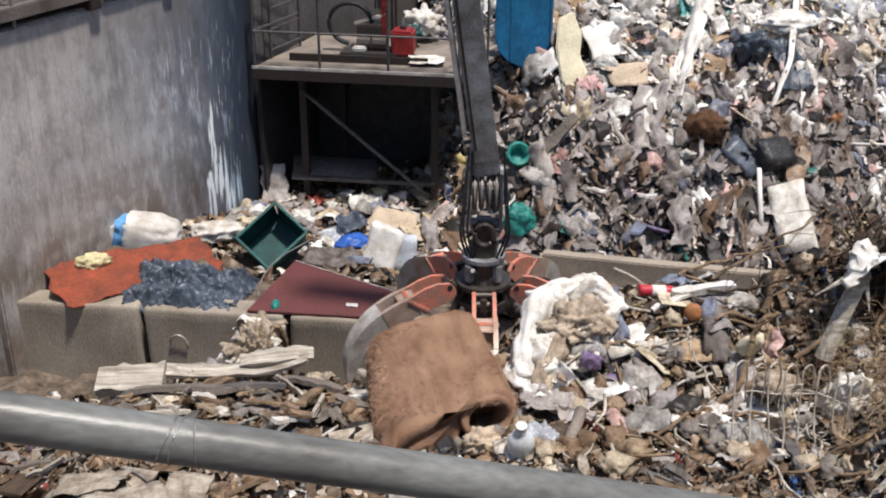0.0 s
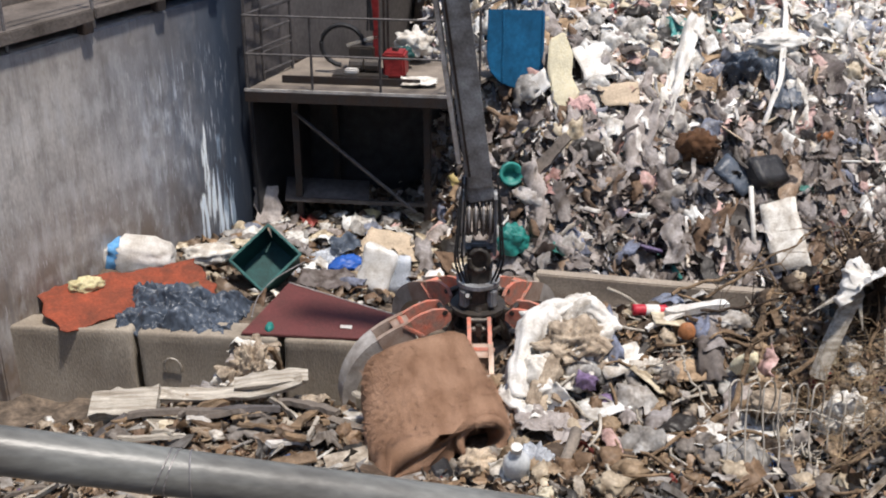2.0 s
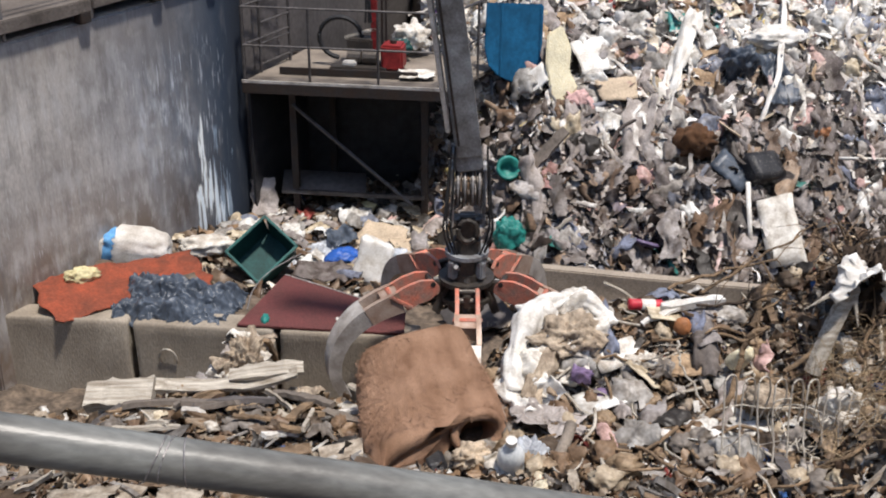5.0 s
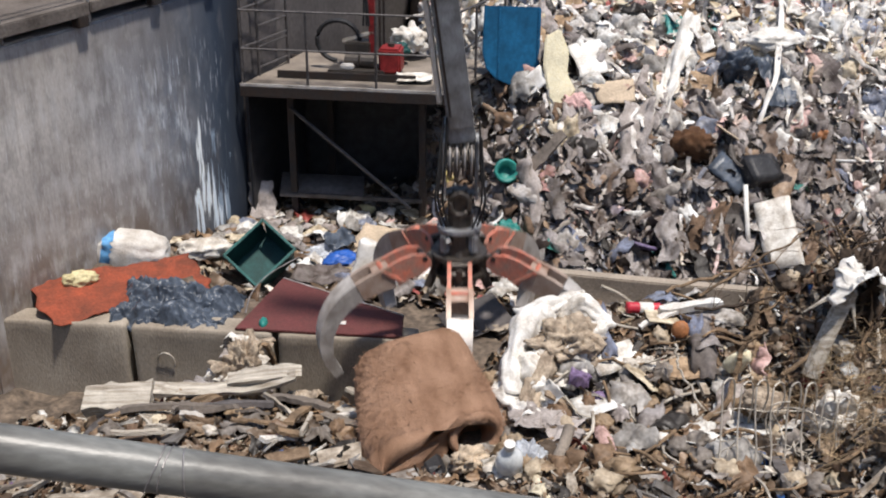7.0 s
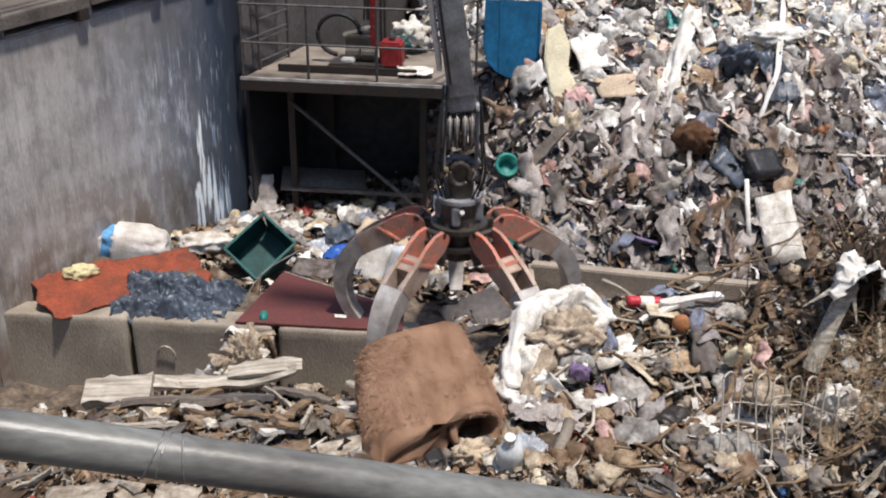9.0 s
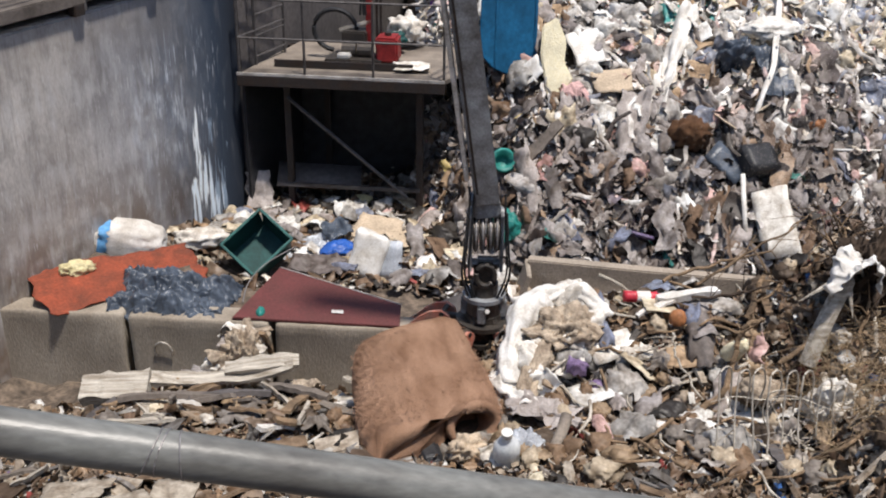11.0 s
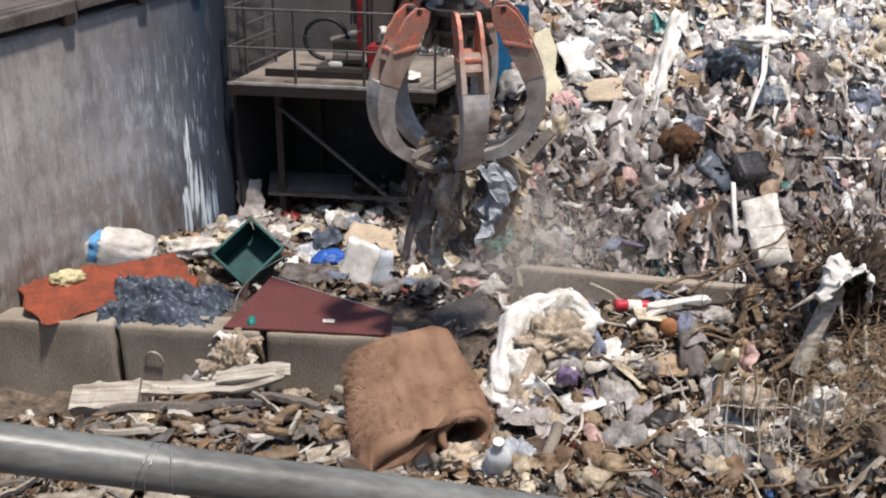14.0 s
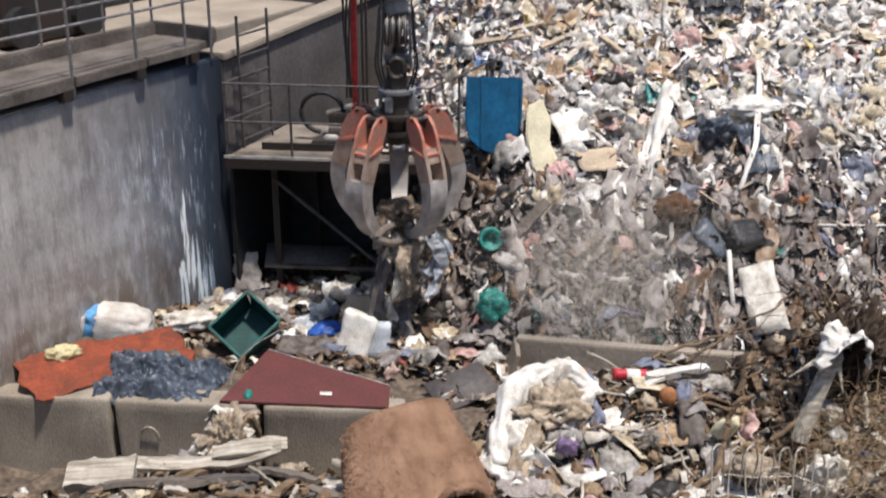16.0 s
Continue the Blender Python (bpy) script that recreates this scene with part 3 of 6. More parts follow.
# ---------------------------------------------------------------- the platform
def build_platform():
    p = thing("steel_platform", NEARER @ pose(-2.81, 15.34, 0, 0, 0, -6.6), "raised steel platform with a dusty deck and thin railings", "platform")
    W_, D, Z = 2.95, 1.75, 2.0
    part("deck", prism_bm([(0.06, 0.02), (W_, 0.02), (W_ + 0.75, D), (0.5, D)], Z - 0.05, Z), m_deck, p)
    part("edge_beam", box_bm(W_, 0.07, 0.16, 0.01, (W_ / 2, -0.02, Z - 0.10)), m_steel, p)
    part("lip", box_bm(W_, 0.02, 0.045, 0.004, (W_ / 2, -0.045, Z - 0.005)), m_armlight, p)
    part("back_beam", box_bm(W_ + 0.4, 0.08, 0.2, 0.01, (W_ / 2 + 0.4, D, Z - 0.15)), m_steel, p)
    for x in (0.62, 2.55):
        part("leg", box_bm(0.1, 0.1, 2.3, 0.01, (x, 0.35, Z - 1.25)), m_steel, p)
        part("leg", box_bm(0.1, 0.1, 2.3, 0.01, (x + 0.3, D - 0.1, Z - 1.25)), m_steel, p)
    part("brace", tube_vf([(0.62, 0.28, 1.58), (2.38, 0.28, 0.1)], 0.028, 6), m_railing, p)
    part("tie_bar", box_bm(1.95, 0.06, 0.06, 0.006, (1.58, 0.30, 0.22)), m_railing, p)
    # two black sheets added to paint the shade below the deck
    part("shade_sheet", box_bm(0.04, 1.7, 1.95, 0, (0, 0, 0)), m_dark, p, "added black sheet for shade at the deck's side", pose(0.26, 0.9, 0.95, 0, 0, -14))
    part("shade_backing", box_bm(3.2, 0.05, 2.2, 0, (1.6, D + 0.1, 0.85)), m_dark, p, "added black sheet for the shade below the deck")
    for x in (0.03, 0.97, 1.94, 2.93):
        part("post", tube_vf([(x, 0, Z - 0.1), (x, 0, Z + 1.05)], 0.02, 6), m_railing, p)
    for z in (0.5, 1.04):
        part("rail", tube_vf([(0.03, 0, Z + z), (2.93, 0, Z + z)], 0.017, 6), m_railing, p)
        part("side_rail", tube_vf([(0.03, 0, Z + z), (0.42, 1.1, Z + z)], 0.017, 6), m_railing, p)
        part("side_rail", tube_vf([(2.93, 0, Z + z), (3.6, D, Z + z)], 0.017, 6), m_railing, p)
    for y, x in ((0.4, 0.17), (1.1, 0.42)):
        part("side_post", tube_vf([(x, y, Z), (x, y, Z + 1.9)], 0.022, 6), m_railing, p)
    for z in (0.12, 0.42, 0.72, 1.02, 1.32, 1.62):
        part("rung", tube_vf([(0.17, 0.4, Z + z), (0.42, 1.1, Z + z)], 0.017, 6), m_railing, p)
    part("toe_board", box_bm(2.0, 0.04, 0.1, 0.005, (1.45, 0.35, Z + 0.06)), m_steel, p)
    for x, y in ((3.26, 0.75), (3.6, D)):
        part("post", tube_vf([(x, y, Z - 0.1), (x, y, Z + 1.05)], 0.02, 6), m_railing, p)


build_platform()


def build_pump():
    g = thing("pump_set", NEARER @ pose(-1.0, 15.95, 2.0, 0, 0, -8), "black oily pump unit with a red tank and tall red mast", "pump")
    part("skid", box_bm(0.75, 0.42, 0.06, 0.01, (-0.15, 0, 0.05)), m_steel, g)
    for x in (-0.35, -0.12):
        part("motor", tube_vf([(x, -0.12, 0.2), (x + 0.2, -0.12, 0.2)], 0.1, 12), m_oil, g)
    part("block", box_bm(0.36, 0.28, 0.16, 0.02, (-0.2, 0.1, 0.36)), m_oil, g)
    part("bracket", box_bm(0.5, 0.05, 0.05, 0.005, (0, 0, 0)), m_palewood, g, m=pose(-0.2, 0.1, 0.5, 0, -18, 0))
    part("tank", box_bm(0.32, 0.34, 0.36, 0.03, (0.30, 0.0, 0.22), 0.01), m_redpaint, g)
    part("tank_cap", tube_vf([(0.3, 0, 0.4), (0.3, 0, 0.45)], 0.05, 10), m_oil, g)
    part("pale_casting", box_bm(0.2, 0.12, 0.08, 0.02, (-0.3, -0.26, 0.14), 0.01), m_armlight, g)
    part("drip_tray", box_bm(0.7, 0.34, 0.10, 0.015, (-0.22, -0.2, 0.06)), m_oil, g)
    part("mast", box_bm(0.09, 0.09, 2.6, 0.01, (0.0, 0.12, 1.35)), m_redpaint, g)
    for x in (0.1, 0.16):
        part("guide", box_bm(0.035, 0.06, 2.6, 0.006, (x + 0.02, 0.1, 1.4)), m_steel, g)
    for i in range(3):
        pts = [(-0.04 - 0.035 * i + 0.02 * math.sin(k * 0.9 + i), 0.0, 2.6 - k * 0.24) for k in range(9)]
        part("hose", tube_vf(pts, 0.016, 6), m_rubber, g)
    part("hose", tube_vf([(-0.2 + 0.02 * k, 0.05, 2.6 - 0.2 * k) for k in range(9)], 0.013, 6), m_redpaint, g)
    ring = [(-0.5 + 0.32 * math.cos(a), 0.1, 0.42 + 0.3 * math.sin(a)) for a in [radians(d) for d in range(-60, 271, 18)]]
    part("coiled_hose", tube_vf(ring, 0.035, 8), m_rubber, g)


build_pump()
bs = thing("blue_board", pose(0.98, 15.2, 2.05, -16, 0, -4), "bright blue plastic board leaning against the heap", "board")
part("sheet", prism_bm([(-0.39, 1.08), (-0.40, 0.45), (-0.34, 0.22), (-0.20, 0.08), (0.0, 0.0), (0.39, -0.02), (0.39, 1.08)], -0.025, 0.025, 0.012), m_blueplas, bs, m=pose(0, 0, 0, 90, 0, 0))
part("ridge", box_bm(0.04, 0.06, 1.03, 0.01, (0.38, -0.02, 0.55)), m_blueplas, bs)
part("ridge", box_bm(0.03, 0.06, 0.98, 0.01, (-0.17, -0.015, 0.58)), m_blueplas, bs)

# ---------------------------------------------------------------- concrete blocks
def build_block(xc, ln, seed):
    b = tagged(part("concrete_block", rounded_bm(ln, 0.34, 1.14, 0.035, (0, 0.17, -0.10), 0.014, xc), m_conc, smooth=True,
                    m=pose(xc, 10.70 - 0.092 * xc, 0, 0, 0, -5.2 + seed)), "weathered grey-brown concrete retaining block with chipped edges", "concrete block", "row of retaining blocks")
    return b


for i, (xc, ln, s) in enumerate(((-5.97, 1.6, 0), (-4.31, 1.60, 0.4), (-2.64, 1.60, -0.3), (-1.00, 1.56, 0.2))):
    blk = build_block(xc, ln, s)
    if i == 2:
        loop = [(-0.42 + 0.1 * math.cos(a), -0.03 - 0.02 * math.sin(a), 0.05 + 0.13 * math.sin(a)) for a in [radians(d) for d in range(-30, 211, 20)]]
        part("lifting_loop", tube_vf(loop, 0.012, 6), m_wire, blk, "rusty wire rope lifting loop")
bw = thing("retaining_beam", pose(1.2, 12.42, 0, 0, 0, -11), "dirty yellow-grey concrete beam half buried in refuse", "concrete beam")
part("beam", box_bm(3.1, 0.16, 0.75, 0.015, (1.5, 0, 0.18), 0.008), m_pale, bw)
part("end_plate", box_bm(0.06, 0.5, 0.62, 0.01, (0, 0, 0)), m_pale, bw, m=pose(-0.1, -0.18, 0.2, 0, 14, 10))

# foreground handrail
hr = thing("handrail", pose(0, 0, 0), "thick dull galvanised steel handrail pipe in front of the viewing gallery", "handrail")
a_, b_ = Vector((-0.93, 2.0, 5.195)), Vector((0.27, 2.19, 4.862))
d_ = b_ - a_
part("pipe", tube_vf([a_ + d_ * k for k in (-1.5, -0.5, 0, 0.25, 0.5, 0.75, 1, 1.5, 2.3)], 0.0535, 32), m_pipe, hr, smooth=True)
for k in (0.255, 0.275, 0.31):
    c = a_ + d_ * k
    ring = [c + d_ * (0.012 * math.sin(t + k * 40)) + (Matrix.Rotation(t, 3, d_) @ (d_.cross(Vector((0, 0, 1))).normalized() * 0.0545)) for t in [2 * math.pi * j / 18 for j in range(19)]]
    part("wire_tie", tube_vf(ring, 0.0022, 5), m_rail, hr)
for k in (-1.4, 2.2):
    c = a_ + d_ * k
    part("post", tube_vf([(c.x, c.y, 3.0), (c.x, c.y, c.z)], 0.04, 12), m_pipe, hr)
gal = tagged(part("gallery", box_bm(8, 3.0, 0.2, 0.02, (0, 0.3, 4.9)), m_slab, m=pose(0, 0, -0.4)), "concrete viewing gallery under the viewer", "floor", kind="structure")

# ---------------------------------------------------------------- refuse, piece by piece
def put(name, vf, mat, m, label, category, group="", smooth=True):
    return tagged(part(name, vf, mat, None, "", m, smooth), label, category, group)


# things behind the blocks
sack = put("filled_sack", lump_bm(0.48, 0.27, 0.25, 0.10, 1.6, 3, 4, 0.10, 0.62), m_sack, pose(-3.86, 12.70, 0.48, 6, 11, 8), "full white woven sack with a blue band against the wall", "sack")
bm = lump_bm(0.484, 0.274, 0.255, 0.10, 1.6, 3, 4, 0.10, 0.62)
bmesh.ops.delete(bm, geom=[v for v in bm.verts if not -0.36 < v.co.x < -0.20 or v.co.z < 0.05], context="VERTS")
part("printed_band", bm, m_stripe, sack, "faded blue printed band", pose(0, 0, 0.004), True)
put("empty_bag", lump_bm(0.36, 0.2, 0.15, 0.3, 2.2, 5, 4, 0.25), m_cloth, pose(-3.05, 13.15, 0.36, 0, 0, 10), "slack dirty white bag lying beside the full sack", "bag")


def build_crate():
    c = thing("green_crate", pose(-2.26, 13.12, 0.26, 44, 0, 0) @ pose(0, 0, 0, 0, 0, 47), "dark green plastic crate tipped towards the pit, empty", "crate")
    w, d, h, t = 0.60, 0.52, 0.38, 0.02
    part("base", box_bm(w, d, t, 0.006), m_green, c)
    for sx in (-1, 1):
        part("side", box_bm(t, d, h, 0.006, (0, 0, h / 2)), m_green, c, m=pose(sx * w / 2, 0, 0, 0, sx * 5, 0))
        part("rim", box_bm(0.035, d + 0.1, 0.03, 0.008, (sx * (w / 2 + 0.035), 0, h)), m_greenrim, c)
    for sy in (-1, 1):
        part("side", box_bm(w, t, h, 0.006, (0, 0, h / 2)), m_green, c, m=pose(0, sy * d / 2, 0, -sy * 5, 0, 0))
        part("rim", box_bm(w + 0.1, 0.035, 0.03, 0.008, (0, sy * (d / 2 + 0.035), h)), m_greenrim, c)


build_crate()
tarp = put("orange_tarpaulin", crumpled_vf(1.95, 0.84, 44, 0.07, 2.8, 4, 0.012, 0.0, 0.10, 0.3), m_rust, pose(-3.72, 11.84, 0.49, 12, 4, 33), "crumpled rust-orange tarpaulin sheet behind the blocks", "tarpaulin")
part("dirt_patch", crumpled_vf(0.5, 0.2, 12, 0.05, 4, 43, 0.01), m_soil, tarp, "dark wet dirt in a fold", pose(0.55, -0.2, 0.06))
put("yellow_bag", lump_bm(0.20, 0.13, 0.12, 0.3, 2.4, 8, 4, 0.25), m_yellowbag, pose(-4.2, 11.78, 0.60, 0, 0, 30), "small crumpled pale yellow bag on the tarpaulin", "bag")
put("blue_grey_sheet", crumpled_vf(1.42, 0.86, 84, 0.17, 4.5, 9, 0.01, 0.20, 0.06, 0.35), m_bluegrey, pose(-3.02, 11.44, 0.53, 12, 3, -10), "heaped dark blue-grey plastic sheet full of folds", "plastic sheet")
mb = thing("maroon_board", pose(-1.36, 10.86, 0.49, 2, 0, -5.2), "large maroon laminated board lying on and behind the blocks", "board")
part("panel", prism_bm([(-0.90, 0), (0.98, 0), (0.94, 0.46), (-0.62, 1.20)], -0.015, 0.015, 0.005), m_maroon, mb)
part("edge_strip", box_bm(1.72, 0.014, 0.034, 0.003), m_armlight, mb, "worn pale edge", pose(0.165, 0.837, 0.004, 0, 0, -25.4))
part("chalk_mark", crumpled_vf(0.13, 0.06, 5, 0.01, 9, 3, 0.003), m_white, mb, "small white smear", pose(0.25, 0.22, 0.016))
put("cardboard_sheet", crumpled_vf(0.62, 0.5, 10, 0.04, 2, 11, 0.012), m_card, pose(-0.80, 13.9, 0.22, 22, 8, -18), "creased tan cardboard sheet", "cardboard")
put("cardboard_sheet", crumpled_vf(0.45, 0.4, 10, 0.04, 2, 14, 0.012), m_card, pose(-0.42, 13.65, 0.2, 10, 14, 30), "torn pale brown cardboard sheet", "cardboard")
put("blue_drum_lid", lump_bm(0.26, 0.17, 0.13, 0.25, 2, 13, 4, 0.2), m_blue, pose(-1.28, 13.35, 0.12, 10, 0, 20), "crushed bright blue plastic drum piece", "plastic drum")
put("film_heap", crumpled_vf(0.75, 0.6, 24, 0.16, 4, 16, 0.006, 0.1), m_film, pose(-1.68, 13.6, 0.12, 10, 0, 0), "clear and bluish plastic film heaped up", "plastic film")
put("blue_film", crumpled_vf(0.4, 0.3, 16, 0.08, 5, 18, 0.006), m_bluegrey, pose(-1.35, 13.75, 0.26, 20, 0, 40), "dusty blue plastic film", "plastic film")
put("white_bag", rounded_bm(0.46, 0.24, 0.62, 0.09, (0, 0, 0.24), 0.04, 3), m_white, pose(-0.92, 12.86, 0.1, -18, 12, -16), "slack white plastic bag standing on end", "bag")
put("white_board", box_bm(0.42, 0.05, 0.5, 0.015, (0, 0, 0.22), 0.012), m_film, pose(-0.62, 12.75, 0.1, -24, -8, -20), "pale grey plastic panel leaning on refuse", "panel")
put("fibre_board", box_bm(0.75, 0.55, 0.02, 0.006), m_plaster, pose(0.45, 11.75, 0.22, 14, -12, 24), "grey fibre panel lying in the pit", "panel")
put("brown_film", crumpled_vf(0.7, 0.35, 18, 0.1, 4, 21, 0.006), m_old_film, pose(-1.5, 12.85, 0.18, 12, 0, -10), "dusty brown film behind the maroon board", "plastic film")
put("grey_film", crumpled_vf(0.36, 0.55, 14, 0.08, 4, 23, 0.006), m_greybag, pose(-2.55, 15.0, 0.35, 60, 0, 12), "upright sheet of dusty clear film below the platform", "plastic film")
put("yellow_pack", lump_bm(0.15, 0.1, 0.08, 0.3, 2, 24, 3, 0.2), m_yellowbag, pose(-1.07, 15.1, 0.14), "small yellow packet in the shade", "packet")
put("fallen_panel", box_bm(1.25, 0.5, 0.03, 0.008), m_plaster, NEARER @ pose(-1.75, 15.75, 0.28, 24, 4, 3), "grimy dark board lying under the platform", "board")
put("green_bottle", lump_bm(0.05, 0.09, 0.06, 0.15, 2, 26, 3), m_teal, pose(-1.95, 11.05, 0.48), "small green bottle by the maroon board", "bottle")
put("wire_strand", tube_vf(curve_pts([(-1.72, 12.55, 0.62), (-2.05, 12.2, 0.55), (-2.2, 11.8, 0.5), (-2.22, 11.45, 0.42)], 6), 0.008, 5), m_rail, pose(0, 0, 0), "thin bent pale wire by the board", "wire")

# in front of the blocks
def plank(name, ln, wd, th, m, mat, label, bend=0.0, group="scrap timber", seed=0):
    n, vs, fs = 8, [], []
    for i in range(n + 1):
        u = i / n - 0.5
        z = bend * (1 - 4 * u * u)
        k = 1 - 0.25 * max(0, noise.noise(Vector((u * 3, seed, 0))))
        for y, zz in ((-wd / 2 * k, 0), (wd / 2 * k, 0), (wd / 2 * k, th), (-wd / 2 * k, th)):
            vs.append((u * ln * (1 + 0.06 * noise.noise(Vector((y * 30, zz * 40, seed)))), y + 0.25 * wd * noise.noise(Vector((u * 7, y * 9, seed))), z + zz + 0.02 * noise.noise(Vector((u * 5, y * 8, seed + 9)))))
    for i in range(n):
        for s in range(4):
            fs.append((i * 4 + s, i * 4 + (s + 1) % 4, i * 4 + 4 + (s + 1) % 4, i * 4 + 4 + s))
    fs += [(3, 2, 1, 0), tuple(n * 4 + s for s in range(4))]
    return tagged(part(name, (vs, fs), mat, None, "", m), label, "timber", group)


plank("split_plank", 0.66, 0.30, 0.15, pose(-3.16, 9.52, 0.42, 26, -3, 0), m_palewood, "short thick pale split plank on the timber scrap", 0.0, seed=1)
plank("bowed_slat", 1.45, 0.15, 0.05, pose(-2.15, 9.70, 0.56, 20, -3, 5), m_palewood, "long bowed pale wooden slat", -0.11, seed=2)
plank("bowed_slat", 0.75, 0.17, 0.05, pose(-1.75, 9.82, 0.56, 20, -6, 4), m_palewood, "short bowed pale wooden slat", 0.03, seed=3)
rs = random.Random(5)
for i in range(52):
    x, y = rs.uniform(-3.9, -0.5), rs.uniform(8.4, 10.0)
    ln = rs.uniform(0.2, 0.85)
    mat = rs.choice((m_palewood, m_palewood, m_bark, m_slab, m_deck, m_white))
    name, lab = {"weathered_branch": ("broken_stick", "broken brown stick on the timber scrap"), "cardboard": ("fibreboard_offcut", "tan fibreboard offcut on the timber scrap")}.get(mat.name, ("timber_offcut", "weathered timber offcut on the scrap heap"))
    plank(name, ln, rs.uniform(0.025, 0.11), rs.uniform(0.02, 0.05), lean(x, y, None, rs.gauss(10, 45), rs.uniform(0.04, 0.16), rs.gauss(0, 8), rs.gauss(0, 10)), mat, lab, rs.uniform(-0.02, 0.03), seed=i)
put("rag_wad", lump_bm(0.22, 0.18, 0.42, 0.35, 2.4, 31, 5, 0.35), m_burlap, pose(-2.05, 10.36, 0.12, 14, 0, 0), "dirty rag bundle slumped against a block", "rag")
for i, (x, y, w) in enumerate(((-2.35, 10.0, 0.36), (-2.0, 10.05, 0.3), (-1.6, 9.95, 0.3), (-2.6, 9.85, 0.34), (-1.3, 9.7, 0.3), (-2.1, 10.25, 0.28))):
    put("torn_cloth", crumpled_vf(w, w * 0.8, 18, 0.10, 5, 430 + i, 0.008, 0.10, 0.3), (m_cloth, m_burlap, m_old_film)[i % 3], lean(x, y, None, 40 * i, 0.12), "torn dirty cloth on the timber scrap", "cloth", "cloths on the timber scrap")
for i in range(9):
    put("torn_cloth", crumpled_vf(0.34, 0.26, 18, 0.12, 5, 450 + i, 0.008, 0.12, 0.3), (m_cloth, m_burlap, m_greybag)[i % 3], pose(-2.28 + 0.05 * i, 10.15 + 0.10 * (i % 4), 0.30 + 0.09 * (i % 4), 50, 10, 50 * i), "torn dirty cloth heaped against a block", "cloth", "cloths on the timber scrap")
for i, (x, y, ln, a) in enumerate(((-2.55, 9.22, 1.0, 8), (-2.0, 9.32, 0.8, 10), (-1.35, 9.45, 0.7, -24), (-3.3, 9.25, 0.5, 20))):
    plank("grey_plank", ln, 0.11, 0.05, lean(x, y, None, a, 0.16), m_plaster if i % 2 else m_slab, "old grey plank lying on the timber scrap", 0.02, seed=60 + i)
put("grey_rag", lump_bm(0.33, 0.22, 0.2, 0.4, 2.4, 33, 4, 0.35), m_old_film, pose(-2.45, 10.1, 0.05), "grey-brown rag on the timber scrap", "rag")
plank("leaning_stake", 0.55, 0.07, 0.04, pose(-1.78, 10.42, 0.40, 0, 66, 70), m_bark, "dark wooden stake leaning on a block", 0, seed=40)
put("curved_offcut", tube_vf(curve_pts([(-2.1, 10.5, 0.40), (-1.95, 10.5, 0.46), (-1.8, 10.48, 0.38)], 5), 0.04, 8), m_slab, pose(0, 0, 0), "curved grey pipe offcut on the block", "pipe offcut")
put("blue_scrap", lump_bm(0.06, 0.05, 0.05, 0.3, 2, 35, 2), m_stripe, pose(-3.78, 9.2, 0.25), "scrap of light blue plastic", "plastic scrap")
put("yellow_sheet", crumpled_vf(1.1, 0.6, 18, 0.06, 3, 37, 0.008), m_yellowbag, lean(-0.9, 6.75, None, 10, 0.12), "dirty yellow plastic sheet below the gallery", "plastic sheet")
for i, (x, y) in enumerate(((-2.9, 7.35), (-2.5, 7.1), (-3.3, 7.2), (-2.1, 7.25), (-2.7, 6.9))):
    put("pink_sheet", crumpled_vf(0.55, 0.35, 14, 0.05, 4, 50 + i, 0.008), m_scrap, lean(x, y, None, 30 * i, 0.1), "torn pinkish packaging sheet", "packaging")


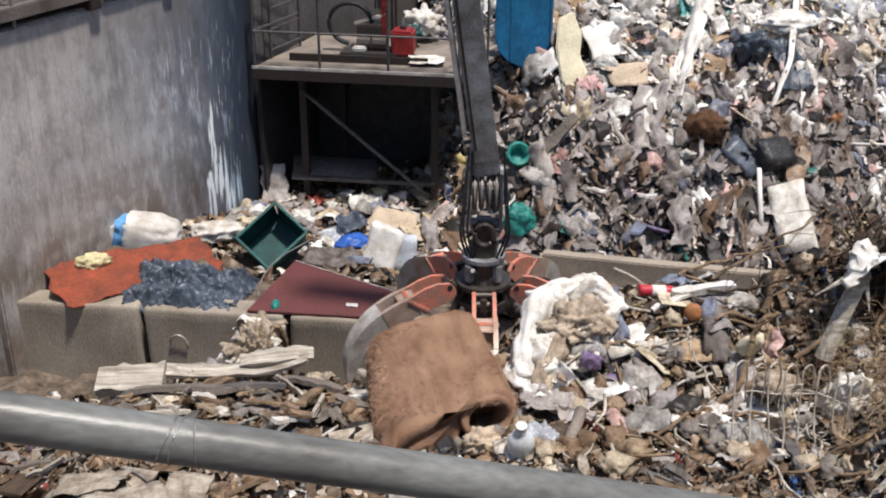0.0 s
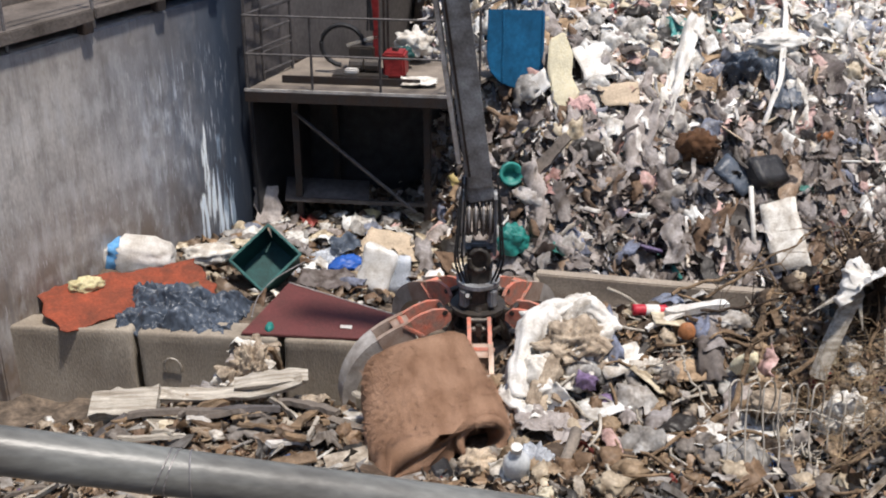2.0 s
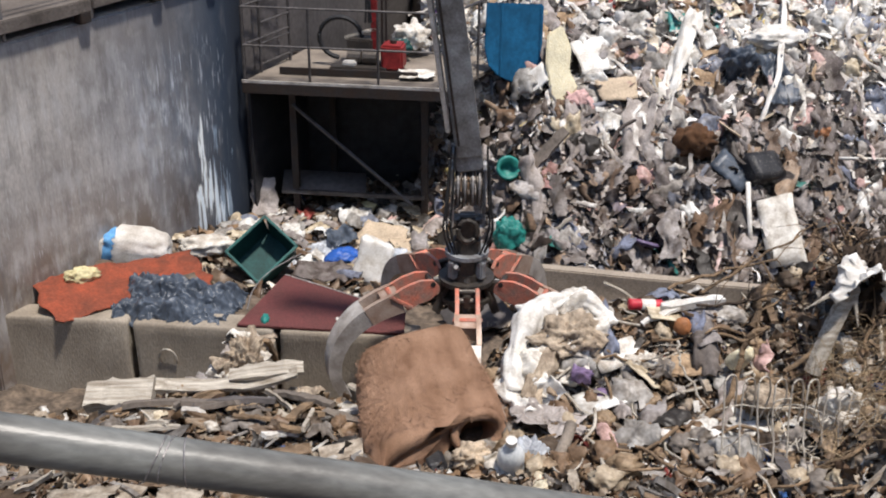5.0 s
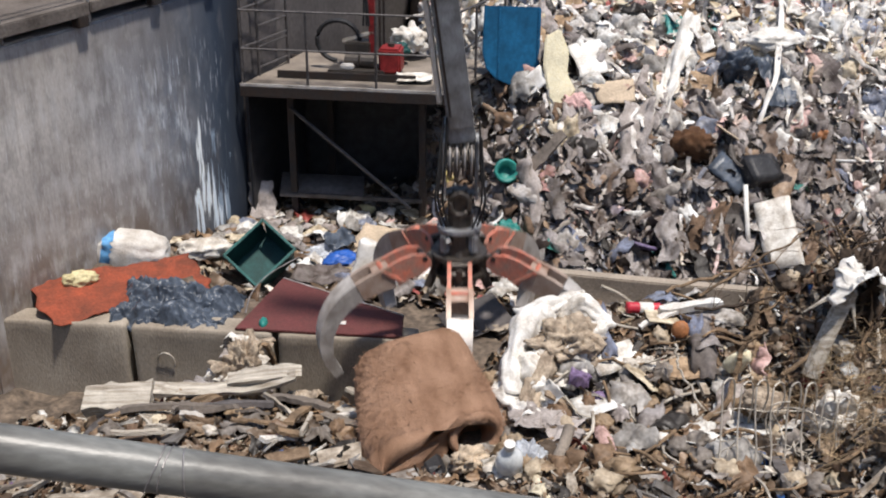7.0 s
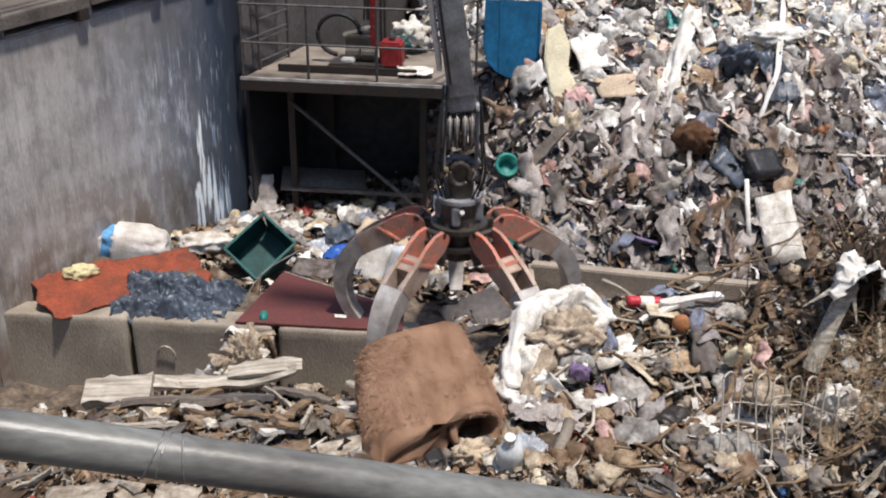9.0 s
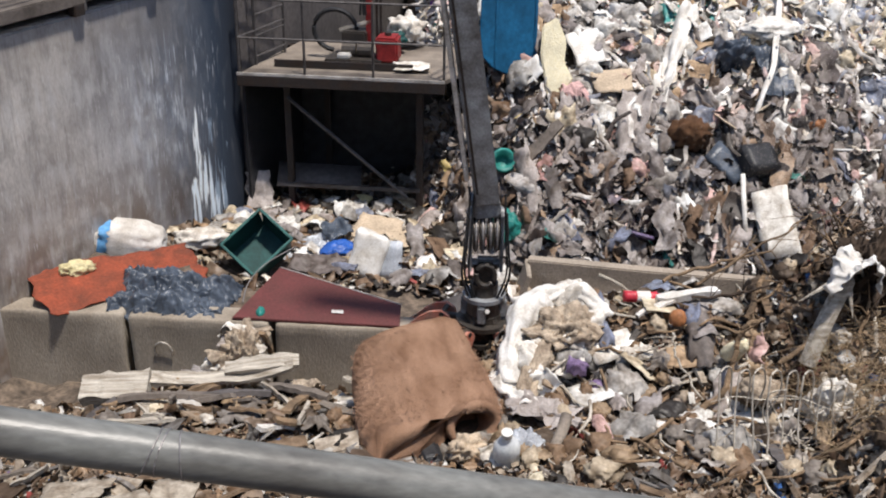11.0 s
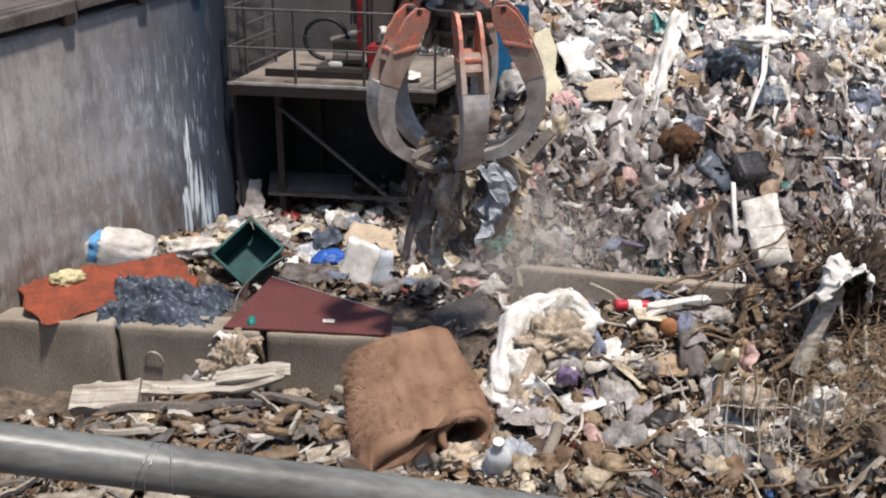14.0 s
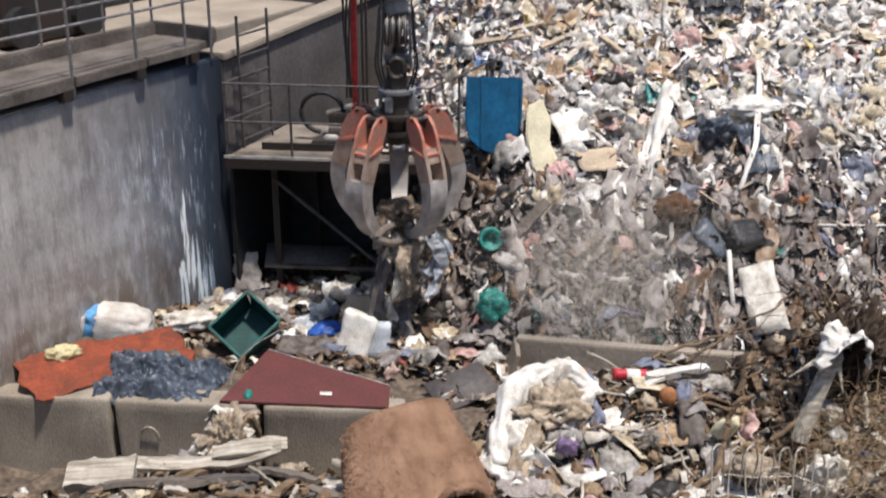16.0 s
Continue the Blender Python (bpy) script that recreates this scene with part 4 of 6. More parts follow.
def build_coir():
    """A thick coir mat, folded over into a loose roll that is open at one end."""
    c = thing("coir_roll", pose(-0.13, 8.88, 0.84, 14, 4, 15), "rolled brown coconut-fibre mat, open at one end, on the refuse", "fibre mat")

    def ring(ax, az, y, seed, off=0.0, n=40):
        out = []
        for i in range(n):
            t = 2 * math.pi * i / n
            cx, cz = math.cos(t), math.sin(t)
            e = 0.62
            x = ax * math.copysign(abs(cx) ** e, cx)
            z = az * math.copysign(abs(cz) ** e, cz)
            if z < 0:
                z *= 0.75
            p = Vector((x, y, z))
            p += Vector(noise.noise_vector(p * 2.4 + Vector((seed, 0, 0)))) * 0.045 + Vector(noise.noise_vector(p * 9)) * 0.012
            p.z += 0.07 * (x / ax) * 0.6
            out.append(p)
        return out

    n, L = 40, 16
    vs, fs = [], []
    for j in range(L + 1):
        y = 0.62 - 1.22 * j / L
        k = 0.95 + 0.06 * math.sin(3 * j / L)
        rows = ring((0.53 + 0.13 * min(1, j / L * 1.4)) * k, (0.33 + 0.07 * j / L) * k, y + (0.05 * noise.noise(Vector((j * 0.4, 2, 1)))), 1)
        for p in rows:
            p.z += 0.16 * (1 - j / L) * p.x
            p.y -= 0.30 * (j / L) ** 2 * max(0, 0.25 - p.x)
            p.z -= 0.35 * (j / L) ** 3 * max(0, 0.1 - p.x)
            p.y += 0.17 * (j / L) ** 2 * sm(-0.05, 0.3, p.x)
        vs += rows
    for j in range(L + 1):
        y = -0.60 + 1.0 * j / L
        k = 0.90 - 0.06 * j / L
        vs += ring((0.66 - 0.14 * j / L) * k, (0.40 - 0.06 * j / L) * k - 0.03, y, 4)
    m = 2 * (L + 1)
    for j in range(m - 1):
        for i in range(n):
            fs.append((j * n + i, j * n + (i + 1) % n, (j + 1) * n + (i + 1) % n, (j + 1) * n + i))
    fs.append(tuple(range(n)))
    vs0 = vs[L * n:(L + 1) * n]
    part("outer_fold", (vs, fs), m_coir, c, smooth=True)
    # the end of the fold, closed but for a round hole and a torn gap
    outer = [Vector(v) for v in vs0]
    mid, inn, deep = [], [], []
    for i, p in enumerate(outer):
        t = 2 * math.pi * i / n
        h = Vector((0.33 + 0.25 * math.cos(t), -0.60 + 0.10 * math.sin(t), 0.16 + 0.19 * math.sin(t)))
        h += Vector(noise.noise_vector(h * 7)) * 0.03
        q = p.lerp(h, 0.55) + Vector((0, -0.12 if p.z < 0.05 else 0.0, 0))
        mid.append(q + Vector(noise.noise_vector(q * 5)) * 0.05), inn.append(h), deep.append(h + Vector((0, 0.85, -0.10)))
    ring4 = outer + mid + inn + deep
    fs = []
    for j in range(3):
        for i in range(n):
            if j < 2 and 22 <= i <= 27:
                continue
            fs.append((j * n + i, j * n + (i + 1) % n, (j + 1) * n + (i + 1) % n, (j + 1) * n + i))
    part("folded_end", (ring4, fs), m_coir, c, "thick folded end", smooth=True)
    part("loose_flap", crumpled_vf(0.55, 0.75, 14, 0.07, 2.4, 61, 0.05), m_coirdark, c, "dark frayed flap inside the fold", pose(-0.25, -0.1, -0.16, 0, 20, 0))
    # the rolled end: a thick tube with a dark open mouth
    vs, fs, n = [], [], 30
    axis = Matrix.Rotation(radians(-34), 3, "X")
    rings = [(0.225, 0.55), (0.235, 0.2), (0.245, -0.02), (0.235, -0.10), (0.195, -0.12), (0.165, -0.08), (0.150, 0.1), (0.14, 0.55)]
    for r, y in rings:
        for i in range(n):
            t = 2 * math.pi * i / n
            p = Vector((r * 1.12 * math.cos(t), y, r * 0.92 * math.sin(t)))
            p += Vector(noise.noise_vector(p * 4 + Vector((3, 0, 0)))) * 0.035 + Vector(noise.noise_vector(p * 14)) * 0.010
            vs.append(axis @ p + Vector((0.33, -0.55, 0.17)))
    for j in range(len(rings) - 1):
        for i in range(n):
            fs.append((j * n + i, j * n + (i + 1) % n, (j + 1) * n + (i + 1) % n, (j + 1) * n + i))
    fs.append(tuple((len(rings) - 1) * n + i for i in range(n)))
    part("rolled_end", (vs, fs), m_coir, c, "thick rolled end round a dark hole", smooth=True)
    # short fibres lying on the surface
    rr = random.Random(8)
    vs, fs = [], []
    for i in range(2600):
        t, y = rr.uniform(0.06, 0.94) * math.pi, rr.uniform(-0.60, 0.58)
        cx, cz = math.cos(t), math.sin(t)
        f = (0.62 - y) / 1.22
        k = 0.95 + 0.06 * math.sin(3 * f)
        x = (0.53 + 0.13 * min(1, f * 1.4)) * k * math.copysign(abs(cx) ** 0.62, cx)
        p = Vector((x, y, (0.33 + 0.07 * f) * k * cz ** 0.62 + 0.042 * cx + 0.16 * (1 - f) * x))
        p += Vector(noise.noise_vector(p * 2.4 + Vector((1, 0, 0)))) * 0.045
        d = Vector((rr.gauss(0, 1), rr.gauss(0, 1), rr.gauss(0, 0.15))).normalized() * rr.uniform(0.02, 0.06)
        w = Vector((d.y, -d.x, 0)).normalized() * 0.0016
        b = len(vs)
        up = Vector((cx * 0.6, 0, cz)).normalized() * rr.uniform(0.0, 0.012)
        vs += [p - w, p + w, p + d + w + up, p + d - w + up]
        fs.append((b, b + 1, b + 2, b + 3))
    tagged(part("fibre", (vs, fs), m_coir, c), kind="stuff")


build_coir()
put("black_box_liner", box_bm(0.2, 0.3, 0.16, 0.03, (0, 0, 0.08), 0.01), m_dark, pose(-0.05, 8.15, 0.62, 10, 0, 20), "black bent plastic liner below the fibre mat", "liner")
put("crumpled_paper_bag", lump_bm(0.17, 0.14, 0.13, 0.4, 3, 66, 4, 0.4), m_card, lean(0.3, 7.98, None, 20, 0.05), "crumpled brown paper bag", "paper bag")


def build_jug():
    j = thing("plastic_jug", pose(0.62, 7.82, 0.80, 16, -8, 20) @ Matrix.Scale(1.2, 4), "cloudy white plastic jug standing in the refuse", "jug")
    prof = [(0.0, 0.0), (0.085, 0.0), (0.1, 0.03), (0.1, 0.12), (0.092, 0.14), (0.1, 0.16), (0.098, 0.25), (0.07, 0.31), (0.035, 0.34), (0.035, 0.38), (0.0, 0.38)]
    seg, vs, fs = 18, [], []
    for r, z in prof:
        vs += [(r * math.cos(2 * math.pi * s / seg), r * math.sin(2 * math.pi * s / seg) * 0.85, z) for s in range(seg)]
    for i in range(len(prof) - 1):
        for s in range(seg):
            fs.append((i * seg + s, i * seg + (s + 1) % seg, (i + 1) * seg + (s + 1) % seg, (i + 1) * seg + s))
    part("body", (vs, fs), m_bottle, j, smooth=True)
    part("cap", tube_vf([(0, 0, 0.37), (0, 0, 0.41)], 0.04, 14), m_white, j)


build_jug()
put("clear_bag", lump_bm(0.16, 0.14, 0.2, 0.4, 2.8, 68, 4, 0.35), m_film, pose(0.80, 7.92, 0.80), "crumpled clear plastic bag beside the jug", "bag")
put("black_hose_end", tube_vf(curve_pts([(0.86, 7.6, 0.82), (0.98, 7.75, 0.96), (1.08, 7.9, 1.10), (1.14, 8.05, 1.18)], 5), 0.052, 10), m_deck, pose(0, 0, 0), "short bent length of thick grey hose", "hose")

# the white cloth bundle
put("sacking_wad", lump_bm(0.42, 0.30, 0.28, 0.35, 2.0, 71, 5, 0.42), m_burlap, pose(1.24, 9.36, 1.10, 20, 0, 10), "big torn brown sacking wad on top of the heap", "cloth")
put("white_cloth_fold", rope_vf([(0.70, 8.80, 1.00), (0.72, 9.12, 1.22), (0.86, 9.42, 1.40), (1.12, 9.62, 1.52), (1.38, 9.66, 1.54), (1.56, 9.56, 1.44), (1.64, 9.44, 1.36)], 0.125, 0.08, 3, 26, 9, 0.10), m_white, pose(0, 0, 0), "thick twisted white cloth arched over the heap", "cloth")
put("white_cloth_fold", rope_vf([(0.82, 8.7, 0.96), (0.95, 8.95, 1.12), (1.1, 9.2, 1.3), (1.35, 9.3, 1.36), (1.55, 9.2, 1.26)], 0.11, 0.09, 8, 26, 9, 0.18), m_burlap, pose(0, 0, 0), "soiled brown cloth fold slumped inside the arch", "cloth")
for i, (x, y, z, a, w) in enumerate(((0.80, 9.05, 1.22, -30, 0.42), (0.98, 9.5, 1.46, 10, 0.42), (1.34, 9.66, 1.55, 25, 0.4), (1.56, 9.45, 1.4, 60, 0.34))):
    put("white_cloth", crumpled_vf(w, w * 0.8, 22, 0.09, 5, 400 + i, 0.008, 0.16, 0.2, 0.4), m_white if i % 2 else m_cloth, pose(x, y, z, 30, 0, a), "crumpled white cloth draped over the heap top", "cloth", "white cloths on the heap")
put("torn_sack", crumpled_vf(0.5, 0.45, 24, 0.12, 5, 73, 0.008), m_cloth, pose(1.15, 9.15, 1.14, 50, 0, 0), "torn fibrous sack hanging from the bundle", "sack")
put("white_film", crumpled_vf(0.5, 0.6, 26, 0.14, 5, 75, 0.006), m_white, lean(0.82, 8.85, None, 30, 0.08), "crumpled white film below the cloth bundle", "plastic film")
put("white_film", crumpled_vf(0.6, 0.4, 26, 0.14, 5, 77, 0.006), m_greybag, lean(0.98, 8.4, None, 0, 0.08), "crumpled dirty grey film on the refuse", "plastic film")
put("flat_packaging", box_bm(0.5, 0.28, 0.05, 0.012, (0, 0, 0), 0.012), m_cloth, lean(1.68, 9.2, None, 25, 0.1, 0, 8), "flattened pale packaging tray", "packaging")
put("lilac_bag", crumpled_vf(0.2, 0.17, 14, 0.09, 6, 520, 0.008, 0.1, 0.3), m_purple, pose(1.33, 8.90, 1.14, 40, 20, 0), "small crumpled lilac plastic bag", "bag")
put("purple_bag", lump_bm(0.09, 0.06, 0.04, 0.3, 2, 79, 3, 0.3), m_purple, lean(1.5, 8.85, None, 10, 0.06), "dusty violet bag on the near heap", "bag")


def build_redbottle():
    b = thing("red_bottle", pose(2.06, 9.78, 1.42, 0, 6, 8), "red plastic bottle lying on the heap", "bottle")
    part("body", tube_vf([(-0.2, 0, 0), (-0.17, 0, 0), (0.1, 0, 0), (0.14, 0, 0.01)], 0.055, 14), m_red, b, smooth=True)
    part("label_sleeve", tube_vf([(-0.08, 0, 0.0), (0.06, 0, 0.0)], 0.058, 14), m_white, b, "plain white label sleeve")
    part("cap", tube_vf([(0.14, 0, 0.01), (0.24, 0, 0.015)], 0.03, 12), m_red, b)


build_redbottle()
plank("white_bar", 0.62, 0.11, 0.07, pose(2.48, 9.72, 1.44, 5, -6, 6), m_white, "white plastic channel bar on the heap", 0, "", 80)
plank("thin_batten", 0.5, 0.06, 0.03, pose(2.18, 9.6, 1.40, 0, -10, 24), m_white, "thin white slat on the heap", 0, "", 81)
put("orange_fruit", lump_bm(0.085, 0.08, 0.1, 0.08, 2, 83, 3), m_orangeball, pose(2.33, 9.41, 1.33), "dull orange ball on the heap", "ball")
put("cream_pouch", lump_bm(0.1, 0.06, 0.2, 0.2, 2, 85, 3, 0.1), m_foam, pose(2.72, 9.0, 1.2, 20, 30, 0), "cream plastic pouch standing in the refuse", "pouch")

# wire mesh and branches
def build_mesh():
    w = thing("wire_mesh", pose(3.18, 7.78, 1.02, -14, 0, -4), "bent rusty wire mesh panel on the heap, its top hooked over", "wire mesh")
    rw = random.Random(4)
    for i in range(13):
        x = -0.80 + 0.138 * i + rw.gauss(0, 0.012)
        h = 0.66 - 0.05 * max(0, i - 5) + rw.gauss(0, 0.015)
        pts = [(x + rw.gauss(0, 0.02), -0.10, -0.15), (x + rw.gauss(0, 0.012), -0.02, 0.12), (x + rw.gauss(0, 0.012), 0.03, 0.34), (x + 0.005, 0.05, h - 0.08), (x + 0.02, 0.07, h - 0.015), (x + 0.07, 0.11, h + 0.01), (x + 0.12, 0.16, h - 0.04), (x + 0.14, 0.22, h - 0.2), (x + 0.14 + rw.gauss(0, 0.03), 0.3, h - 0.42)]
        part("long_wire", tube_vf(curve_pts(pts, 3), 0.0088, 5), m_wire, w)
    for z in (0.10, 0.42):
        pts = [(-0.86 + 0.2 * i, 0.04 + rw.gauss(0, 0.02), z - 0.035 * max(0, i - 4) + rw.gauss(0, 0.045)) for i in range(10)]
        part("cross_wire", tube_vf(curve_pts(pts, 3), 0.0045, 5), m_wire, w)
    for k in range(46):
        x, z = rw.uniform(-0.3, 1.2) if k % 4 else rw.uniform(-0.85, 1.0), rw.uniform(-0.25, 0.35)
        a, r = rw.uniform(0, 6.28), rw.uniform(0.08, 0.24)
        pts = [(x + r * math.cos(a + q) + rw.gauss(0, 0.02), 0.02 + rw.gauss(0, 0.05), z + r * math.sin(a + q) + rw.gauss(0, 0.02)) for q in [0.5 * j for j in range(3 + k % 4)]]
        part("loose_wire", tube_vf(curve_pts(pts, 3), 0.0062, 4), m_wire, w)


build_mesh()


def branch(pts, r, r2, label, mat=None, twigs=0, seed=0):
    b = thing("branch", pose(0, 0, 0), label, "branch", "dead branches on the heap")
    rb = random.Random(seed)
    P = [Vector(p) for p in curve_pts(pts, 5 if r < 0.06 else 2)]
    j = 0.012 if r < 0.06 else 0.006
    P = [p + Vector((rb.gauss(0, j), rb.gauss(0, j), rb.gauss(0, j))) for p in P]
    part("limb", tube_vf(P, r, 8, r2), mat or m_bark, b)
    for k in range(twigs):
        p = rb.choice(P[2:])
        d = Vector((rb.gauss(0, 1), rb.gauss(0, 0.7), rb.gauss(0.2, 0.7))).normalized()
        q = [p, p + d * rb.uniform(0.1, 0.2) + Vector((0, 0, 0.03)), p + d * rb.uniform(0.25, 0.5) + Vector((0, 0, rb.uniform(-0.06, 0.06)))]
        part("twig", tube_vf(q, max(0.004, r2 * 0.6), 5, 0.003), mat or m_bark, b)


branch([(3.38, 8.72, 1.30), (3.5, 8.82, 1.62), (3.62, 8.9, 1.92), (3.74, 8.95, 2.15)], 0.085, 0.08, "thick pale weathered log leaning on the heap", m_palewood, 2, 1)
branch([(3.09, 8.7, 1.31), (3.42, 8.8, 1.50), (3.59, 8.88, 1.64), (3.76, 8.95, 1.76), (3.95, 9.05, 1.92)], 0.024, 0.012, "dark bare branch lying over the heap", m_bark, 6, 2)
branch([(1.96, 8.15, 0.72), (2.27, 8.4, 0.92), (2.59, 8.6, 1.06), (2.75, 8.8, 1.38), (2.85, 8.9, 1.60), (3.03, 9.0, 1.60)], 0.034, 0.022, "brown crooked branch rising from the refuse", m_bark, 5, 3)
branch([(2.2, 9.0, 1.46), (2.19, 8.9, 1.38), (2.23, 8.8, 1.28), (2.41, 8.5, 1.06)], 0.013, 0.01, "thin pale stick on the refuse", m_palewood, 1, 4)
branch([(3.8, 8.55, 1.05), (3.80, 8.65, 1.3), (3.83, 8.75, 1.58), (3.90, 8.9, 1.84)], 0.026, 0.014, "upright brown branch beside the wire mesh", m_bark, 6, 8)
branch([(2.5, 9.6, 1.5), (2.95, 9.5, 1.62), (3.3, 9.45, 1.78)], 0.016, 0.008, "thin crooked twig over the heap", m_root, 7, 9)
branch([(2.6, 9.9, 1.5), (3.0, 10.0, 1.72), (3.4, 10.1, 1.95), (3.7, 10.2, 2.1)], 0.018, 0.008, "thin bare branch rising from the heap", m_bark, 8, 5)
branch([(2.3, 10.1, 1.45), (2.9, 10.2, 1.6), (3.4, 10.2, 1.72)], 0.02, 0.01, "crooked brown branch on the heap", m_bark, 8, 6)
branch([(3.0, 9.4, 1.4), (3.12, 9.6, 1.62), (3.2, 9.7, 1.75)], 0.035, 0.02, "stubby brown branch stump", m_bark, 3, 7)
for i in range(24):
    rb = random.Random(60 + i)
    x, y = rb.uniform(3.7, 4.4), rb.uniform(8.9, 9.9)
    g = ground(x, y)
    branch([(x, y, g), (x + rb.gauss(0, 0.1), y + rb.gauss(0, 0.1), g + 0.25), (x + rb.gauss(0, 0.3), y + rb.gauss(0, 0.15), g + rb.uniform(0.3, 0.75))], rb.uniform(0.010, 0.026), 0.006, "tangled dark roots and twigs", m_root if i % 4 else m_bark, 4, 80 + i)
put("dark_root_ball", lump_bm(0.36, 0.30, 0.42, 0.6, 3.2, 91, 5, 0.6), m_root, pose(4.0, 9.25, 1.68), "dark earthy root ball on the heap", "root ball")
put("white_bag_on_root", drape_vf([(3.52, 8.9, 2.02), (3.60, 8.88, 2.20), (3.74, 8.92, 2.28), (3.88, 8.96, 2.20), (3.96, 8.98, 2.02)], 0.34, 0.07, 23, 10, 7, 0.008), m_white, pose(0, 0, 0), "white plastic bag draped over the log", "bag")
put("white_bag_in_mesh", lump_bm(0.24, 0.2, 0.36, 0.3, 2.0, 95, 5, 0.2), m_cloth, pose(3.46, 8.26, 0.98, 20, 0, 0), "dirty grey-white bag inside the wire mesh", "bag")
put("brown_bag_in_mesh", lump_bm(0.2, 0.16, 0.14, 0.3, 2.4, 97, 4, 0.15), m_burlap, pose(2.95, 8.5, 1.08), "brown fibrous bag under the wire mesh", "bag")
put("grey_slab", box_bm(0.4, 0.3, 0.05, 0.01, (0, 0, 0), 0.01), m_plaster, lean(2.55, 7.7, None, 10, 0.08), "grey flat slab scrap", "slab")
plank("grey_bar", 0.5, 0.1, 0.06, lean(2.86, 7.6, None, 84, 0.1), m_plaster, "grey metal bar on the refuse", 0, "", 82)

# dry straw and fine roots round the wire mesh
rw = random.Random(77)
vs, fs = [], []
for i in range(700):
    x, y = rw.uniform(3.2, 4.7), rw.uniform(7.4, 8.9)
    p = Vector((x, y, ground(x, y) + rw.uniform(0.05, 0.32)))
    d = Vector((rw.gauss(0, 1), rw.gauss(0, 0.6), rw.gauss(0.1, 0.6))).normalized()
    ln = rw.uniform(0.12, 0.45)
    v, f = tube_vf([p, p + d * ln * 0.5 + Vector((0, 0, rw.gauss(0.02, 0.03))), p + d * ln + Vector((rw.gauss(0, 0.05), 0, rw.gauss(0, 0.05)))], rw.uniform(0.0025, 0.005), 3, 0.002, False)
    fs += [tuple(q + len(vs) for q in g) for g in f]
    vs += v
tagged(part("dry_straw", (vs, fs), material("dry_straw", (0.36, 0.27, 0.165), 0.4, 3, 0.85, bump=0, other=(0.16, 0.11, 0.065))), "tangled dry straw and fine roots on the near heap", "straw", kind="stuff")

# things on the big heap
put("pale_board", box_bm(0.46, 0.03, 0.95, 0.01, (0, 0, 0.45), 0.03), m_cloth, pose(4.45, 12.88, 0.40, -42, -16, -6), "long off-white board leaning on the heap", "board")
put("pale_strip", box_bm(0.06, 0.02, 1.0, 0.005, (0, 0, 0.5)), m_white, pose(4.0, 13.0, 0.4, -30, -2, 0), "thin white strip beside the board", "strip")
put("white_rod", tube_vf([(5.3, 14.25, 1.33), (6.4, 14.3, 1.30)], 0.016, 8), m_white, pose(0, 0, 0), "thin white plastic rod sticking out", "rod")
put("brown_fibre_clump", lump_bm(0.30, 0.22, 0.34, 0.25, 3.0, 101, 4, 0.2), m_coirdark, lean(3.36, 14.3, None, 0, 0.02), "clump of brown fibre on the heap face", "fibre clump")
put("brown_batten", box_bm(0.16, 0.03, 0.6, 0.01, (0, 0, 0), 0.01), m_card, lean(3.85, 14.5, None, 0, 0.2) @ pose(0, 0, 0, 50, 40, 0), "strip of brown board on the heap face", "board")
put("black_crate", box_bm(0.5, 0.4, 0.3, 0.02, (0, 0, 0.1), 0.02), m_dark, lean(4.25, 14.05, None, 20, 0.08, 0, 14), "black cracked box on the heap face", "box")
put("grey_slab", box_bm(0.55, 0.35, 0.04, 0.01, (0, 0, 0), 0.01), m_bluegrey, lean(3.87, 13.95, None, -40, 0.2, 0, 10), "grey-blue slab on the heap face", "slab")
seg, vs, fs = 24, [], []
for r, z in ((0.10, 0.0), (0.14, 0.12), (0.17, 0.16), (0.13, 0.17), (0.09, 0.05), (0.0, 0.05)):
    vs += [(r * math.cos(2 * math.pi * s / seg) * (1 + 0.12 * noise.noise(Vector((s, z * 9, 2)))), r * math.sin(2 * math.pi * s / seg), z) for s in range(seg)]
for i in range(5):
    for s in range(seg):
        fs.append((i * seg + s, i * seg + (s + 1) % seg, (i + 1) * seg + (s + 1) % seg, (i + 1) * seg + s))
put("teal_bucket", (vs, fs), m_teal, pose(0.88, 14.12, 1.16, 62, 0, 10), "squashed teal plastic bucket facing out of the heap", "bucket")
put("teal_bag", lump_bm(0.20, 0.15, 0.26, 0.28, 1.6, 104, 5, 0.12), m_teal, pose(0.92, 13.2, 0.46, 0, -10, 0), "bulging teal plastic bag at the heap's foot", "bag")
plank("grey_board", 0.85, 0.17, 0.04, pose(1.36, 13.92, 1.46, 40, -48, 10), m_slab, "grey wooden board sticking out of the heap", 0, "", 105)
put("foam_slab", prism_bm([(0.03, 0.98), (-0.17, 0.86), (-0.19, 0.45), (-0.08, -0.12), (0.06, -0.16), (0.26, 0.12), (0.14, 0.36), (0.16, 0.66)], -0.05, 0.05, 0.02), m_foam, pose(1.60, 14.78, 1.98, 62, 0, -2), "yellowed foam slab, pointed below, standing on the heap", "foam slab", "", False)
put("white_sheet", crumpled_vf(0.42, 0.55, 10, 0.05, 2, 107, 0.012), m_white, lean(2.06, 15.22, None, 20, 0.2), "white packaging sheet on the heap", "packaging")
put("white_sheet", crumpled_vf(0.45, 0.30, 8, 0.04, 2, 108, 0.012), m_white, pose(1.27, 15.0, 2.12, 50, -38, 0), "bright white sheet beside the blue panel", "packaging")
put("cardboard_flap", crumpled_vf(0.55, 0.36, 8, 0.04, 2, 109, 0.012), m_card, lean(2.40, 14.81, None, 10, 0.2), "tan cardboard flap on the heap", "cardboard")
